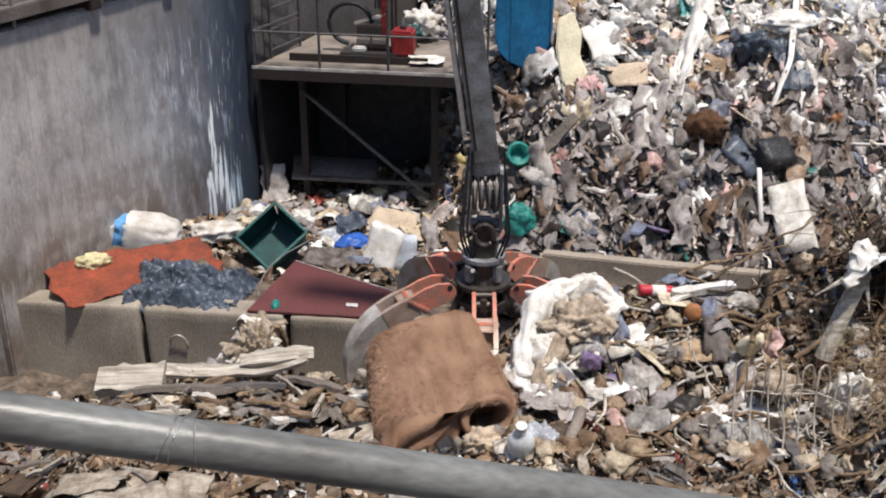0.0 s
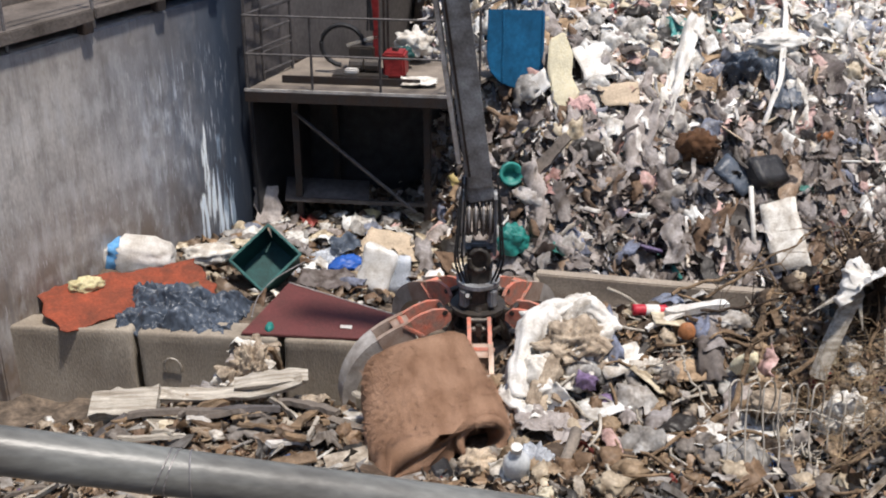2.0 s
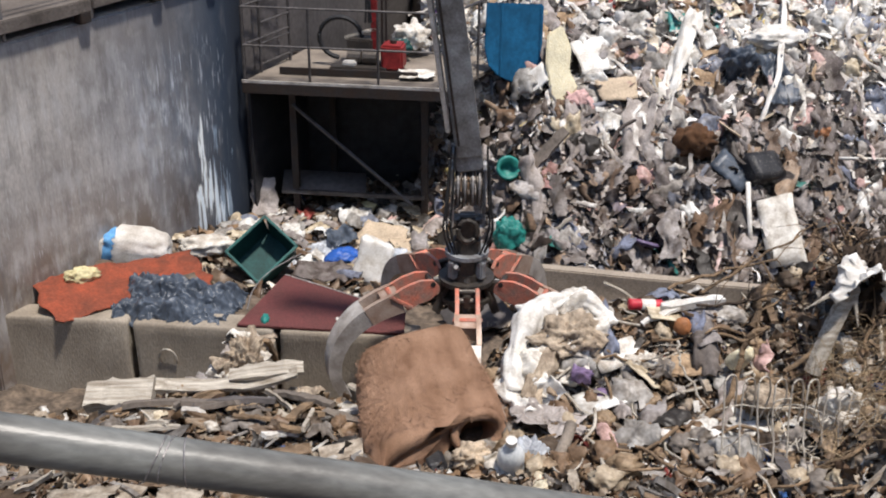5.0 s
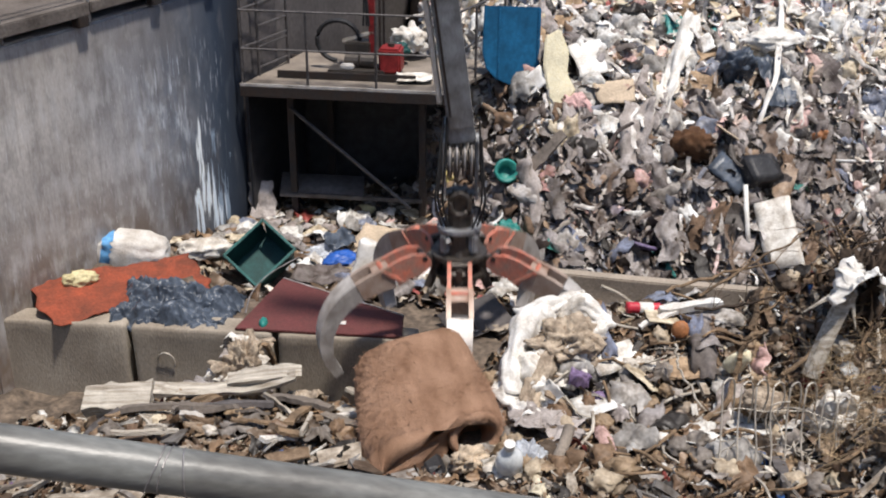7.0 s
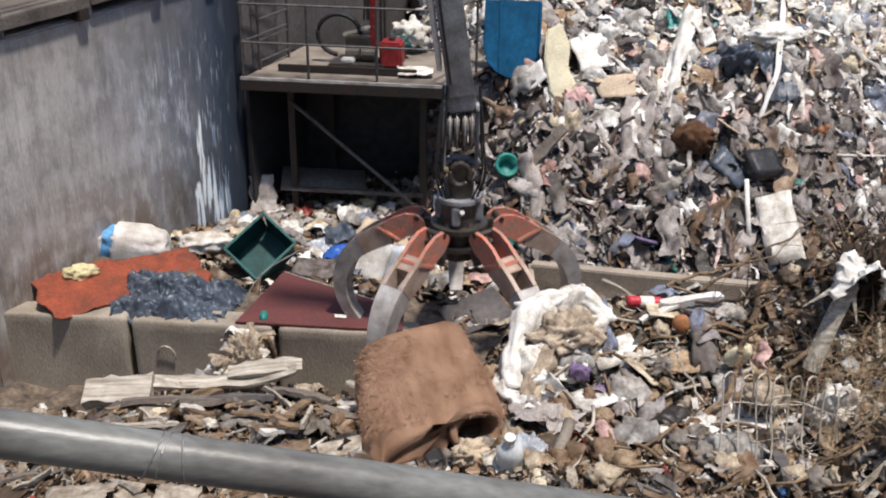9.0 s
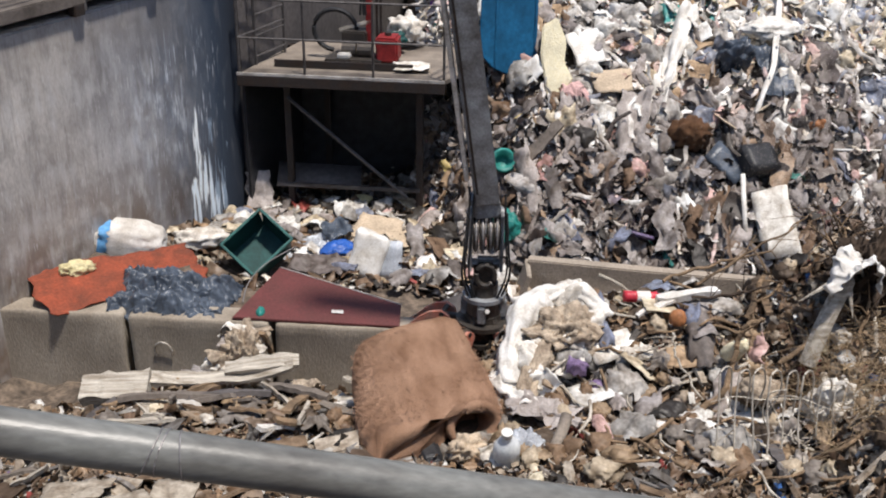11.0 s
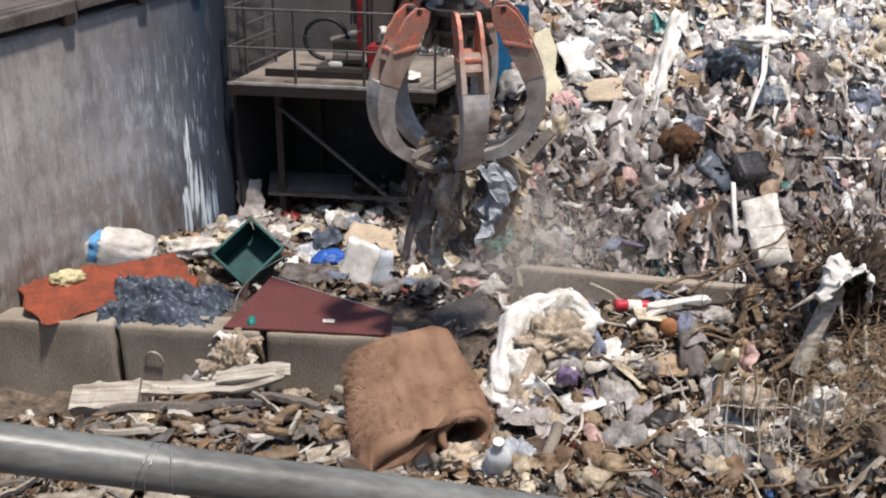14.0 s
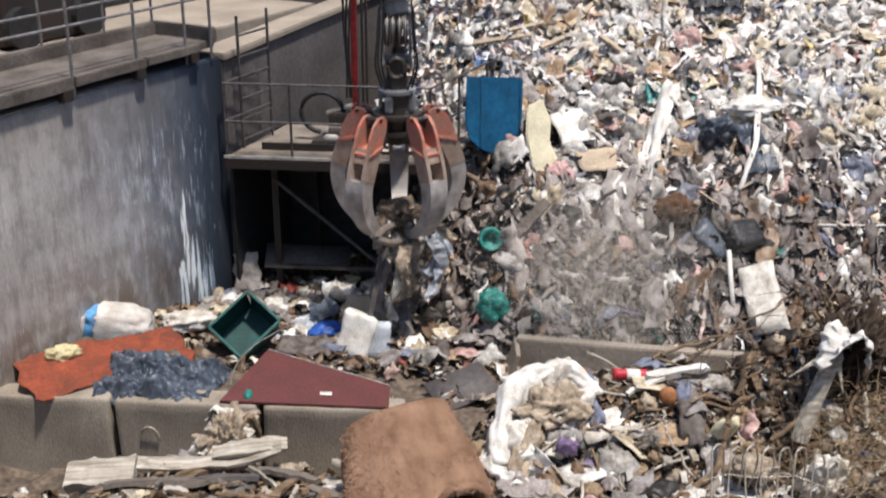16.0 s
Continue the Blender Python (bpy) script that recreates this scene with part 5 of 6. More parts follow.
put("yellow_bag", lump_bm(0.05, 0.05, 0.1, 0.3, 2, 110, 3, 0.2), m_yellowbag, lean(2.36, 14.0, None, 0, 0.03), "small bright yellow bag on the heap face", "bag")
put("white_rag", lump_bm(0.11, 0.07, 0.2, 0.4, 2, 111, 3, 0.3), m_white, lean(3.1, 14.0, None, 0, 0.05, 20), "small white rag hanging from the heap", "rag")
put("violet_pack", box_bm(0.28, 0.06, 0.36, 0.02, (0, 0, 0), 0.02), m_violet, lean(2.6, 13.0, None, 0, 0.18) @ pose(0, 0, 0, 30, 25, 0), "dark violet printed pack at the heap's foot", "packaging")
put("blue_sack", lump_bm(0.26, 0.18, 0.3, 0.4, 2.2, 113, 4, 0.3), m_bluegrey, lean(4.15, 15.35, None, 0, 0.1), "dark blue cloth sack on the heap", "sack")
put("navy_cloth", crumpled_vf(0.4, 0.8, 18, 0.12, 3, 115, 0.01), m_bluegrey, lean(4.66, 15.15, None, 8, 0.2), "dark blue cloth hanging down the heap", "cloth")
def on_heap(x, y, up=0.36):
    return (x, y, ground(x, y) + up)


put("white_streamer", drape_vf([on_heap(4.98, 16.5, 0.3), on_heap(4.9, 16.0), on_heap(4.75, 15.42), on_heap(4.66, 15.1), on_heap(4.47, 14.75), on_heap(4.35, 14.6, 0.2)], 0.075, 0.02, 5, 3, 5, 0.006), m_white, pose(0, 0, 0), "long white tape trailing down the heap", "tape")
put("white_drape", drape_vf([on_heap(3.62, 15.95), on_heap(3.45, 15.6, 0.3), on_heap(3.24, 15.15, 0.28), on_heap(3.1, 14.8, 0.3), on_heap(2.94, 14.5, 0.2)], 0.26, 0.09, 9, 9, 6, 0.006), m_white, pose(0, 0, 0), "long crumpled white film hanging down the heap", "plastic film")
put("white_drape", drape_vf([on_heap(4.85, 15.1), on_heap(4.88, 14.85, 0.3), on_heap(4.85, 14.6, 0.2)], 0.22, 0.08, 12, 8, 6, 0.006), m_cloth, pose(0, 0, 0), "short torn white film hanging beside dark cloth", "plastic film")
put("grey_drape", drape_vf([on_heap(2.72, 14.6), on_heap(2.62, 14.25, 0.3), on_heap(2.5, 13.9, 0.2)], 0.40, 0.10, 14, 10, 6, 0.006), m_greybag, pose(0, 0, 0), "dusty grey film bulging out of the heap face", "plastic film")
put("grey_drape", drape_vf([on_heap(1.2, 13.9), on_heap(1.25, 13.6, 0.28), on_heap(1.2, 13.25, 0.2)], 0.34, 0.10, 16, 9, 6, 0.006), m_greybag, pose(0, 0, 0), "dusty grey film hanging down the heap face", "plastic film")
put("pink_rag", crumpled_vf(0.36, 0.4, 18, 0.12, 5, 131, 0.008, 0.1, 0.3), material("faded_pink_cloth", (0.56, 0.36, 0.34), 0.3, 6, 0.8, bump=0.5), lean(1.87, 14.68, None, 20, 0.16), "faded pink cloth crumpled on the heap", "cloth")
put("white_film_wad", lump_bm(0.42, 0.2, 0.14, 0.35, 2.2, 119, 4, 0.3), m_white, lean(4.74, 15.76, None, 6, 0.16), "white plastic bundle on the heap", "plastic film")
put("black_tarp", crumpled_vf(0.9, 0.45, 20, 0.12, 3, 121, 0.01), m_dark, lean(4.6, 17.75, None, 8, 0.12), "black plastic tarpaulin on the upper heap", "tarpaulin")
plank("yellow_rail", 0.55, 0.08, 0.05, lean(3.95, 18.0, None, 2, 0.18), m_foam, "yellow plastic rail on the upper heap", 0, "", 122)
for i, (x, y, a) in enumerate(((2.7, 17.6, 60), (2.5, 17.3, 52), (2.95, 17.9, 66), (2.1, 16.8, 40), (3.0, 16.6, -40), (3.8, 17.7, 78), (1.7, 17.0, 25), (1.2, 16.9, -20))):
    plank("loose_plank", 0.95, 0.07, 0.04, lean(x, y, None, a, 0.16, 0, 6), m_card, "reddish-brown wooden batten on the upper heap", 0, "battens on the heap", 130 + i)
put("orange_bag", lump_bm(0.12, 0.09, 0.16, 0.3, 2, 140, 3, 0.2), m_orangeball, lean(5.2, 14.6, None, 0, 0.05), "small orange-pink bag on the heap face", "bag")
put("brown_carton", box_bm(0.42, 0.3, 0.1, 0.02, (0, 0, 0), 0.02), m_card, lean(5.3, 13.2, None, 30, 0.12, 10, 10), "squashed brown carton at the heap's foot", "carton")
put("gutter_rubbish", crumpled_vf(0.5, 0.35, 20, 0.05, 4, 142, 0.008), m_cloth, NEARER @ pose(-0.35, 15.5, 2.02, 0, 0, 0), "torn white paper on the platform deck", "paper")
put("green_basin", lump_bm(0.18, 0.15, 0.14, 0.3, 2, 144, 4, 0.25), m_green, NEARER @ pose(-0.62, 16.4, 2.12), "dark green bag on the platform", "bag")
put("white_heap_bag", lump_bm(0.3, 0.25, 0.26, 0.4, 2.2, 146, 4, 0.4), m_cloth, NEARER @ pose(-0.45, 16.75, 2.12), "pile of white plastic bags on the platform", "bag")

# single pieces that repeat: a few shapes each, laid out over the refuse
def object_material(name, palette, rough, scale=7):
    m = material(name, WHITE, rough=rough, scale=scale, bump=0.4, grain=30, palette=palette, dirt=0.35)
    nt = m.node_tree
    pick = [n for n in nt.nodes if n.type == "VALTORGB" and n.color_ramp.interpolation == "CONSTANT"][0]
    info = nt.nodes.new("ShaderNodeObjectInfo")
    nt.links.new(info.outputs["Random"], pick.inputs[0])
    return m


m_one_bag = object_material("bag_film", [(8, WHITE), (3, GREY), (3, CREAM), (2, (0.5, 0.48, 0.45)), (0.4, (0.6, 0.4, 0.37)), (1, (0.25, 0.28, 0.36)), (1, DARK), (0.1, TEAL)], 0.4)
m_one_card = object_material("card_sheet", [(3, TAN), (5, CREAM), (5, WHITE), (1, BROWN), (0.5, (0.6, 0.42, 0.38)), (2, (0.5, 0.4, 0.35))], 0.8)
m_one_rag = object_material("rag_cloth", [(4, (0.3, 0.275, 0.265)), (3, (0.38, 0.34, 0.32)), (0.6, WHITE), (2, BROWN), (3, (0.16, 0.14, 0.13)), (1, (0.18, 0.2, 0.27)), (0.6, (0.55, 0.37, 0.34)), (2, (0.25, 0.23, 0.21))], 0.75)


def share(vf, mat, name):
    ob = part(name, vf, mat, smooth=True)
    me = ob.data
    bpy.data.objects.remove(ob)
    return me


# places on the heap's face where a single thing lies in the open: x, y, radius
OPEN = [(0.88, 14.24, 0.2), (0.92, 13.4, 0.26), (1.35, 14.1, 0.3), (1.6, 15.0, 0.38), (1.28, 15.2, 0.2), (2.06, 15.25, 0.28), (2.38, 14.8, 0.25), (3.4, 14.3, 0.3), (3.8, 14.35, 0.22),
        (4.38, 14.07, 0.34), (3.87, 13.95, 0.24), (4.4, 13.2, 0.42), (2.35, 13.93, 0.13), (3.03, 13.91, 0.17), (2.6, 13.01, 0.2), (4.64, 15.2, 0.3), (4.15, 15.35, 0.25), (4.72, 15.8, 0.3), (3.25, 15.2, 0.22), (1.0, 15.1, 0.5)]


def covered(x, y):
    return any((x - a) ** 2 + (y - b) ** 2 < c * c for a, b, c in OPEN)


bags = [share(crumpled_vf(0.3, 0.34, 11, 0.10, 5, 200 + i, 0.008, 0.08, 0.3), m_one_bag, "plastic_bag") for i in range(6)]
cards = [share(crumpled_vf(0.34, 0.24, 7, 0.03, 3, 220 + i, 0.01), m_one_card, "card_piece") for i in range(6)]
rags = [share(crumpled_vf(0.17, 0.5, 11, 0.08, 4, 240 + i, 0.008, 0.05, 0.3), m_one_rag, "hanging_rag") for i in range(6)]
rp = random.Random(17)
for kind, meshes, count, label, cat in (("plastic_bag", bags, 280, "crumpled plastic bag lying on the refuse heap", "bag"), ("card_piece", cards, 200, "bent piece of card on the refuse heap", "cardboard"), ("hanging_rag", rags, 290, "limp torn rag draped over the refuse heap", "rag")):
    for i in range(count):
        r = rp.random()
        if r < 0.82:
            x, y = rp.uniform(0.4, 7.5), rp.uniform(13.0, 18.5)
            if kind == "hanging_rag":
                y = rp.uniform(12.9, 15.6)
            elif ground(x, y) < 1.3 and rp.random() < 0.8:
                y += 2.4
        elif r < 0.87:
            x, y = rp.uniform(1.2, 3.2), rp.uniform(7.9, 10.3)
        else:
            x, y = rp.uniform(-3.0, 0.8), rp.uniform(12.6, 15.0)
            if abs(x + 2.25) < 0.6 and y < 13.5:
                y += 1.0
        if covered(x, y):
            x, y = x + 0.45, y + 0.3
        ob = new(kind, rp.choice(meshes))
        k = rp.uniform(0.6, 1.35) 
        ob.matrix_basis = lean(x, y, None, rp.uniform(0, 360) if kind != "hanging_rag" else rp.gauss(0, 25), 0.09, rp.gauss(0, 18), rp.gauss(0, 18)) @ Matrix.Diagonal((k, k, k, 1))
        tagged(ob, label, cat, kind.replace("_", " ") + "s on the heap")


m_one_scrap = object_material("scrap_piece", [(5, (0.34, 0.25, 0.16)), (3, (0.5, 0.42, 0.31)), (5, (0.24, 0.16, 0.10)), (2, (0.66, 0.62, 0.55)), (3, (0.24, 0.215, 0.19)), (4, (0.11, 0.08, 0.055)), (1.5, (0.40, 0.37, 0.34)), (0.7, (0.72, 0.66, 0.5))], 0.6)
wads = [share(lump_bm(0.13, 0.10, 0.09, 0.45, 2.6, 260 + i, 3, 0.45), m_one_scrap, "scrap_wad") for i in range(6)] + [share(crumpled_vf(0.28, 0.2, 12, 0.09, 6, 270 + i, 0.008, 0.06, 0.35), m_one_scrap, "scrap_wad") for i in range(6)]
for i in range(150):
    near = rp.random() < 0.75
    x, y = (rp.uniform(0.5, 3.7), rp.uniform(7.3, 10.2)) if near else (rp.uniform(-3.6, -0.8), rp.uniform(8.5, 10.2))
    ob = new("scrap_wad", rp.choice(wads))
    ob.matrix_basis = lean(x, y, None, rp.uniform(0, 360), 0.06, rp.gauss(0, 20), rp.gauss(0, 20)) @ Matrix.Scale(rp.uniform(0.5, 1.25), 4)
    tagged(ob, "crumpled brown and cream scrap on the near heap", "scrap", "scrap wads on the near heap")

sticks = [share(tube_vf(curve_pts([(-0.25, 0, 0), (-0.08, 0.02 * i, 0.02), (0.1, -0.02, 0.01 * i), (0.27, 0.03, 0)], 3), 0.014, 6, 0.009), m_bark if i % 2 else m_palewood, "stick") for i in range(4)]
for i in range(90):
    x, y = rp.uniform(0.9, 4.2), rp.uniform(7.2, 10.2)
    ob = new("stick", rp.choice(sticks))
    ob.matrix_basis = lean(x, y, None, rp.uniform(0, 360), 0.1, rp.gauss(0, 10), rp.gauss(0, 14)) @ Matrix.Scale(rp.uniform(0.6, 1.6), 4)
    tagged(ob, "dry broken stick lying on the near heap", "stick", "sticks on the near heap")


# the mass of small pieces
def templates(kind, count, seed):
    out = []
    rt = random.Random(seed)
    for c in range(count):
        o = Vector((rt.uniform(0, 99), rt.uniform(0, 99), rt.uniform(0, 99)))
        if kind == "sheet":
            n, vs, fs = 6, [], []
            ax = rt.uniform(0.4, 1.0)
            for j in range(n + 1):
                for i in range(n + 1):
                    u, v = i / n - 0.5, j / n - 0.5
                    q = Vector((u, v, 0)) * 2.6 + o
                    d = noise.noise_vector(q)
                    crease = 0.5 - abs(noise.noise(q * 1.6 + Vector((5, 0, 0))))
                    vs.append((u * ax * (1 - 0.7 * v * v) + 0.20 * d.x, v * (1 - 0.6 * u * u) + 0.20 * d.y, 0.30 * d.z + 0.36 * crease - 0.5 * (u * u + v * v) * (c % 3) * 0.5))
            for j in range(n):
                for i in range(n):
                    a = j * (n + 1) + i
                    fs.append((a, a + 1, a + n + 2, a + n + 1))
        elif kind == "film":
            nx, ny, vs, fs = 4, 9, [], []
            bend, taper = rt.gauss(0, 0.35), rt.uniform(-0.5, 0.5)
            for j in range(ny + 1):
                for i in range(nx + 1):
                    u, v = i / nx - 0.5, j / ny - 0.5
                    q = Vector((u * 2, v * 3, 0)) + o
                    d = noise.noise_vector(q)
                    w = 0.34 * (1 + taper * 2 * v) * (1 + 0.7 * noise.noise(Vector((v * 4, c, 0))))
                    pleat = 0.10 * abs(math.sin(u * 11 + c + 2.5 * noise.noise(Vector((v * 2, c, 7)))))
                    vs.append((u * w + 0.13 * d.x + bend * v * v, v + 0.09 * d.y, 0.2 * d.z + pleat))
            for j in range(ny):
                for i in range(nx):
                    a = j * (nx + 1) + i
                    fs.append((a, a + 1, a + nx + 2, a + nx + 1))
        elif kind == "strip":
            vs, fs, b1, b2 = [], [], rt.gauss(0, 0.25), rt.gauss(0, 0.25)
            for j in range(9):
                v = j / 8 - 0.5
                d = noise.noise_vector(Vector((0, v * 4, 0)) + o)
                w = 0.05 * (1 + 0.8 * noise.noise(Vector((v * 5, c, 1))))
                for u in (-1, 0, 1):
                    vs.append((u * w + b1 * v * v + 0.08 * d.x, v, 0.14 * d.z + b2 * v * v + (0.03 if u == 0 else 0)))
            for j in range(8):
                for i in range(2):
                    a = j * 3 + i
                    fs.append((a, a + 1, a + 4, a + 3))
        elif kind == "lump":
            bm = bmesh.new()
            bmesh.ops.create_icosphere(bm, subdivisions=2, radius=0.5)
            sx, sy, sz = rt.uniform(0.6, 1.1), rt.uniform(0.5, 0.9), rt.uniform(0.4, 0.7)
            vs = []
            for v in bm.verts:
                q = v.co * 4 + o
                k = 1 + 0.5 * noise.noise(q) - 0.4 * abs(noise.noise(q * 2.2))
                vs.append((v.co.x * sx * k, v.co.y * sy * k, v.co.z * sz * k))
            fs = [tuple(v.index for v in f.verts) for f in bm.faces]
            bm.free()
        elif kind == "slab":
            w, t = rt.uniform(0.4, 0.9), rt.uniform(0.03, 0.10)
            vs = [(sx * 0.5 * (1 + rt.gauss(0, 0.1)), sy * w / 2 * (1 + rt.gauss(0, 0.1)), sz * t) for sz in (0, 1) for sx, sy in ((-1, -1), (1, -1), (1, 1), (-1, 1))]
            fs = [(3, 2, 1, 0), (4, 5, 6, 7), (0, 1, 5, 4), (1, 2, 6, 5), (2, 3, 7, 6), (3, 0, 4, 7)]
        else:
            w = rt.uniform(0.03, 0.08)
            b = rt.gauss(0, 0.08)
            vs, fs = [], []
            for i in range(4):
                u = i / 3 - 0.5
                vs += [(u, y + b * u * u * 4, z) for y, z in ((-w, 0), (w, 0), (w, w), (-w, w))]
            for i in range(3):
                for s in range(4):
                    fs.append((i * 4 + s, i * 4 + (s + 1) % 4, i * 4 + 4 + (s + 1) % 4, i * 4 + 4 + s))
            fs += [(3, 2, 1, 0), (12, 13, 14, 15)]
        out.append((np.array([tuple(v) for v in vs]), fs))
    return out


KINDS = {k: templates(k, 14, i) for i, k in enumerate(("sheet", "film", "lump", "slab", "stick", "strip"))}


def scatter(name, kinds, count, size, where, mat, label, seed, tilt=35.0, down=0.0, lift=0.25):
    """kinds: the shapes to choose from; where(rng): a place on the plan or None; down: how much long pieces hang down the slope."""
    rg = random.Random(seed)
    V, F, base, made = [], [], 0, 0
    for i in range(count):
        xy = where(rg)
        if xy is None:
            continue
        x, y = xy
        vs, fs = rg.choice(KINDS[rg.choice(kinds)])
        s = size * min(2.0, math.exp(rg.gauss(0, 0.5)))
        spin = rg.gauss(0, 25) if rg.random() < down else rg.uniform(0, 360)
        m = lean(x, y, None, spin, s * rg.uniform(-0.05, lift), rg.gauss(0, tilt), rg.gauss(0, tilt))
        a = np.array(m.to_3x3()) * s
        V.append(vs @ a.T + np.array(m.translation))
        F += [tuple(v + base for v in f) for f in fs]
        base += len(vs)
    me = bpy.data.meshes.new(name)
    me.from_pydata(np.concatenate(V).tolist(), [], F)
    me.materials.append(mat)
    if "film" in mat.name:
        me.polygons.foreach_set("use_smooth", [True] * len(me.polygons))
    ob = new(name, me)
    return tagged(ob, label, "refuse", kind="stuff")


def edge(x):
    """The height at which the fresh tip begins on the heap's face."""
    return 1.35 + 0.5 * noise.noise(Vector((x * 0.9, 3, 0)))


def upper(r):
    x, y = r.uniform(-0.3, 8.5), r.uniform(13.6, 20.0)
    return (x, y) if ground(x, y) > edge(x) + r.gauss(0, 0.3) and ground(x, y) > 1.0 and not (covered(x, y) and r.random() < 0.85) else None


def lower(r):
    x, y = r.uniform(-0.6, 7.5), r.uniform(12.7, 16.0)
    g = ground(x, y)
    return (x, y) if 0.15 < g < edge(x) + r.gauss(0, 0.4) + 0.3 and not (covered(x, y) and r.random() < 0.85) else None


def pit(r):
    x, y = r.uniform(-3.4, 1.4), r.uniform(11.5, 16.6)
    if abs(x + 2.25) < 0.5 and 12.55 < y < 13.35:
        return None
    return (x, y) if ground(x, y) < 0.6 and not (x < 0.2 - 0.3 * (y - 11.5) and y < 12.4 and x > -2.6) else None


def coir(x, y):
    return abs(x - 0.05) < 0.72 and 8.25 < y < 9.75


def near_right(r):
    x, y = r.uniform(0.35, 5.2), r.uniform(6.6, 10.9)
    if y > 10.15 and x < 3.0 or coir(x, y):
        return None
    return x, y


def near_left(r):
    x, y = r.uniform(-4.6, 0.5), r.uniform(6.3, 10.45)
    return None if coir(x, y) else (x, y)


scatter("fresh_refuse", ("film", "film", "film", "film", "sheet"), 13000, 0.19, upper, m_fresh_film, "loose pale plastic, paper and film tipped on the heap", 1, 34, 0.6)
scatter("fresh_refuse", ("slab", "sheet", "stick"), 1800, 0.16, upper, m_fresh_card, "loose card, board and sticks tipped on the heap", 2, 35)
scatter("fresh_refuse", ("sheet", "sheet", "slab"), 6000, 0.06, upper, m_fresh_card, "small pale scraps on the heap", 3, 45)
scatter("fresh_refuse", ("film", "film", "sheet"), 2400, 0.23, lambda r: (lambda q: q if q and q[0] > 2.6 + r.gauss(0, 0.8) else None)(upper(r)), m_fresh_film, "long pale sheets of film draped over the tip", 21, 28, 0.7)
scatter("old_refuse", ("film", "film", "film", "film", "sheet"), 9500, 0.23, lower, m_old_film, "grimy torn film hanging out of the cut heap face", 4, 28, 0.92)
scatter("old_refuse", ("slab", "stick", "sheet"), 1500, 0.14, lower, m_old_card, "dirty board and sticks in the cut heap face", 5, 40)
scatter("old_refuse", ("sheet", "slab"), 4500, 0.06, lower, m_old_film, "small dirty scraps in the cut heap face", 6, 45)
scatter("old_refuse", ("sheet", "film"), 650, 0.14, lower, m_fresh_film, "pale scraps of film in the cut heap face", 7, 40, 0.7)
scatter("fresh_refuse", ("strip",), 1300, 0.34, upper, m_strip_film, "narrow strips of pale film trailing over the tip", 31, 22, 0.75, 0.5)
scatter("old_refuse", ("strip",), 650, 0.28, lower, m_strip_film, "narrow pale strips hanging out of the cut heap face", 32, 18, 0.92, 0.5)
scatter("old_refuse", ("strip", "film"), 1300, 0.34, lower, m_old_film, "long dirty strips hanging out of the cut heap face", 33, 18, 0.95, 0.5)
scatter("pit_refuse", ("sheet", "film", "film", "slab"), 2600, 0.16, pit, m_scrap_film, "mixed dirty refuse on the pit floor", 8, 30)
scatter("pit_refuse", ("sheet", "slab", "stick"), 2200, 0.08, pit, m_old_card, "small dirty scraps on the pit floor", 9, 40)
scatter("pit_refuse", ("sheet", "film"), 130, 0.17, pit, m_fresh_film, "pale film on the pit floor", 10, 35)
scatter("near_refuse", ("sheet", "sheet", "film"), 5600, 0.115, near_right, m_scrap_film, "mixed brown and grey refuse on the near heap", 11, 35)
scatter("near_refuse", ("slab", "sheet", "lump", "stick"), 8000, 0.06, near_right, m_scrap, "small scraps and chips on the near heap", 12, 45)
scatter("near_refuse", ("stick",), 800, 0.24, near_right, m_woods, "sticks and straw on the near heap", 13, 20)
scatter("near_refuse", ("sheet", "film", "lump"), 130, 0.14, lambda r: (lambda q: q if q and q[0] < 2.7 else None)(near_right(r)), m_fresh_film, "pale film and paper on the near heap", 14, 35)
scatter("timber_scrap", ("stick", "stick", "slab"), 800, 0.19, near_left, m_woods, "broken timber, sticks and bark in front of the blocks", 15, 16)
scatter("timber_scrap", ("sheet", "lump", "slab"), 5200, 0.07, near_left, m_scrap, "chips and small scraps among the timber", 16, 40)
scatter("timber_scrap", ("sheet", "film"), 1700, 0.14, near_left, m_scrap_film, "torn film and rags among the timber", 17, 30)
# ---------------------------------------------------------------- the grab
def tine_vf(path, wid, dep):
    """A curved box section along a path in the x-z plane; wid across, dep in the plane."""
    vs, fs, n = [], [], len(path)
    for i, (x, z) in enumerate(path):
        x0, z0 = path[max(0, i - 1)]
        x1, z1 = path[min(n - 1, i + 1)]
        l = math.hypot(x1 - x0, z1 - z0)
        nx, nz = (z1 - z0) / l, -(x1 - x0) / l
        w, d = wid[i] / 2, dep[i] / 2
        for sy, sd in ((-w, -d), (w, -d), (w, d), (-w, d)):
            vs.append((x + nx * sd, sy, z + nz * sd))
    for i in range(n - 1):
        for k in range(4):
            fs.append((i * 4 + k, i * 4 + (k + 1) % 4, i * 4 + 4 + (k + 1) % 4, i * 4 + 4 + k))
    fs += [(3, 2, 1, 0), tuple(n * 4 - 4 + k for k in range(4))]
    return vs, fs


PIVOT_R = 0.45
TINES = []


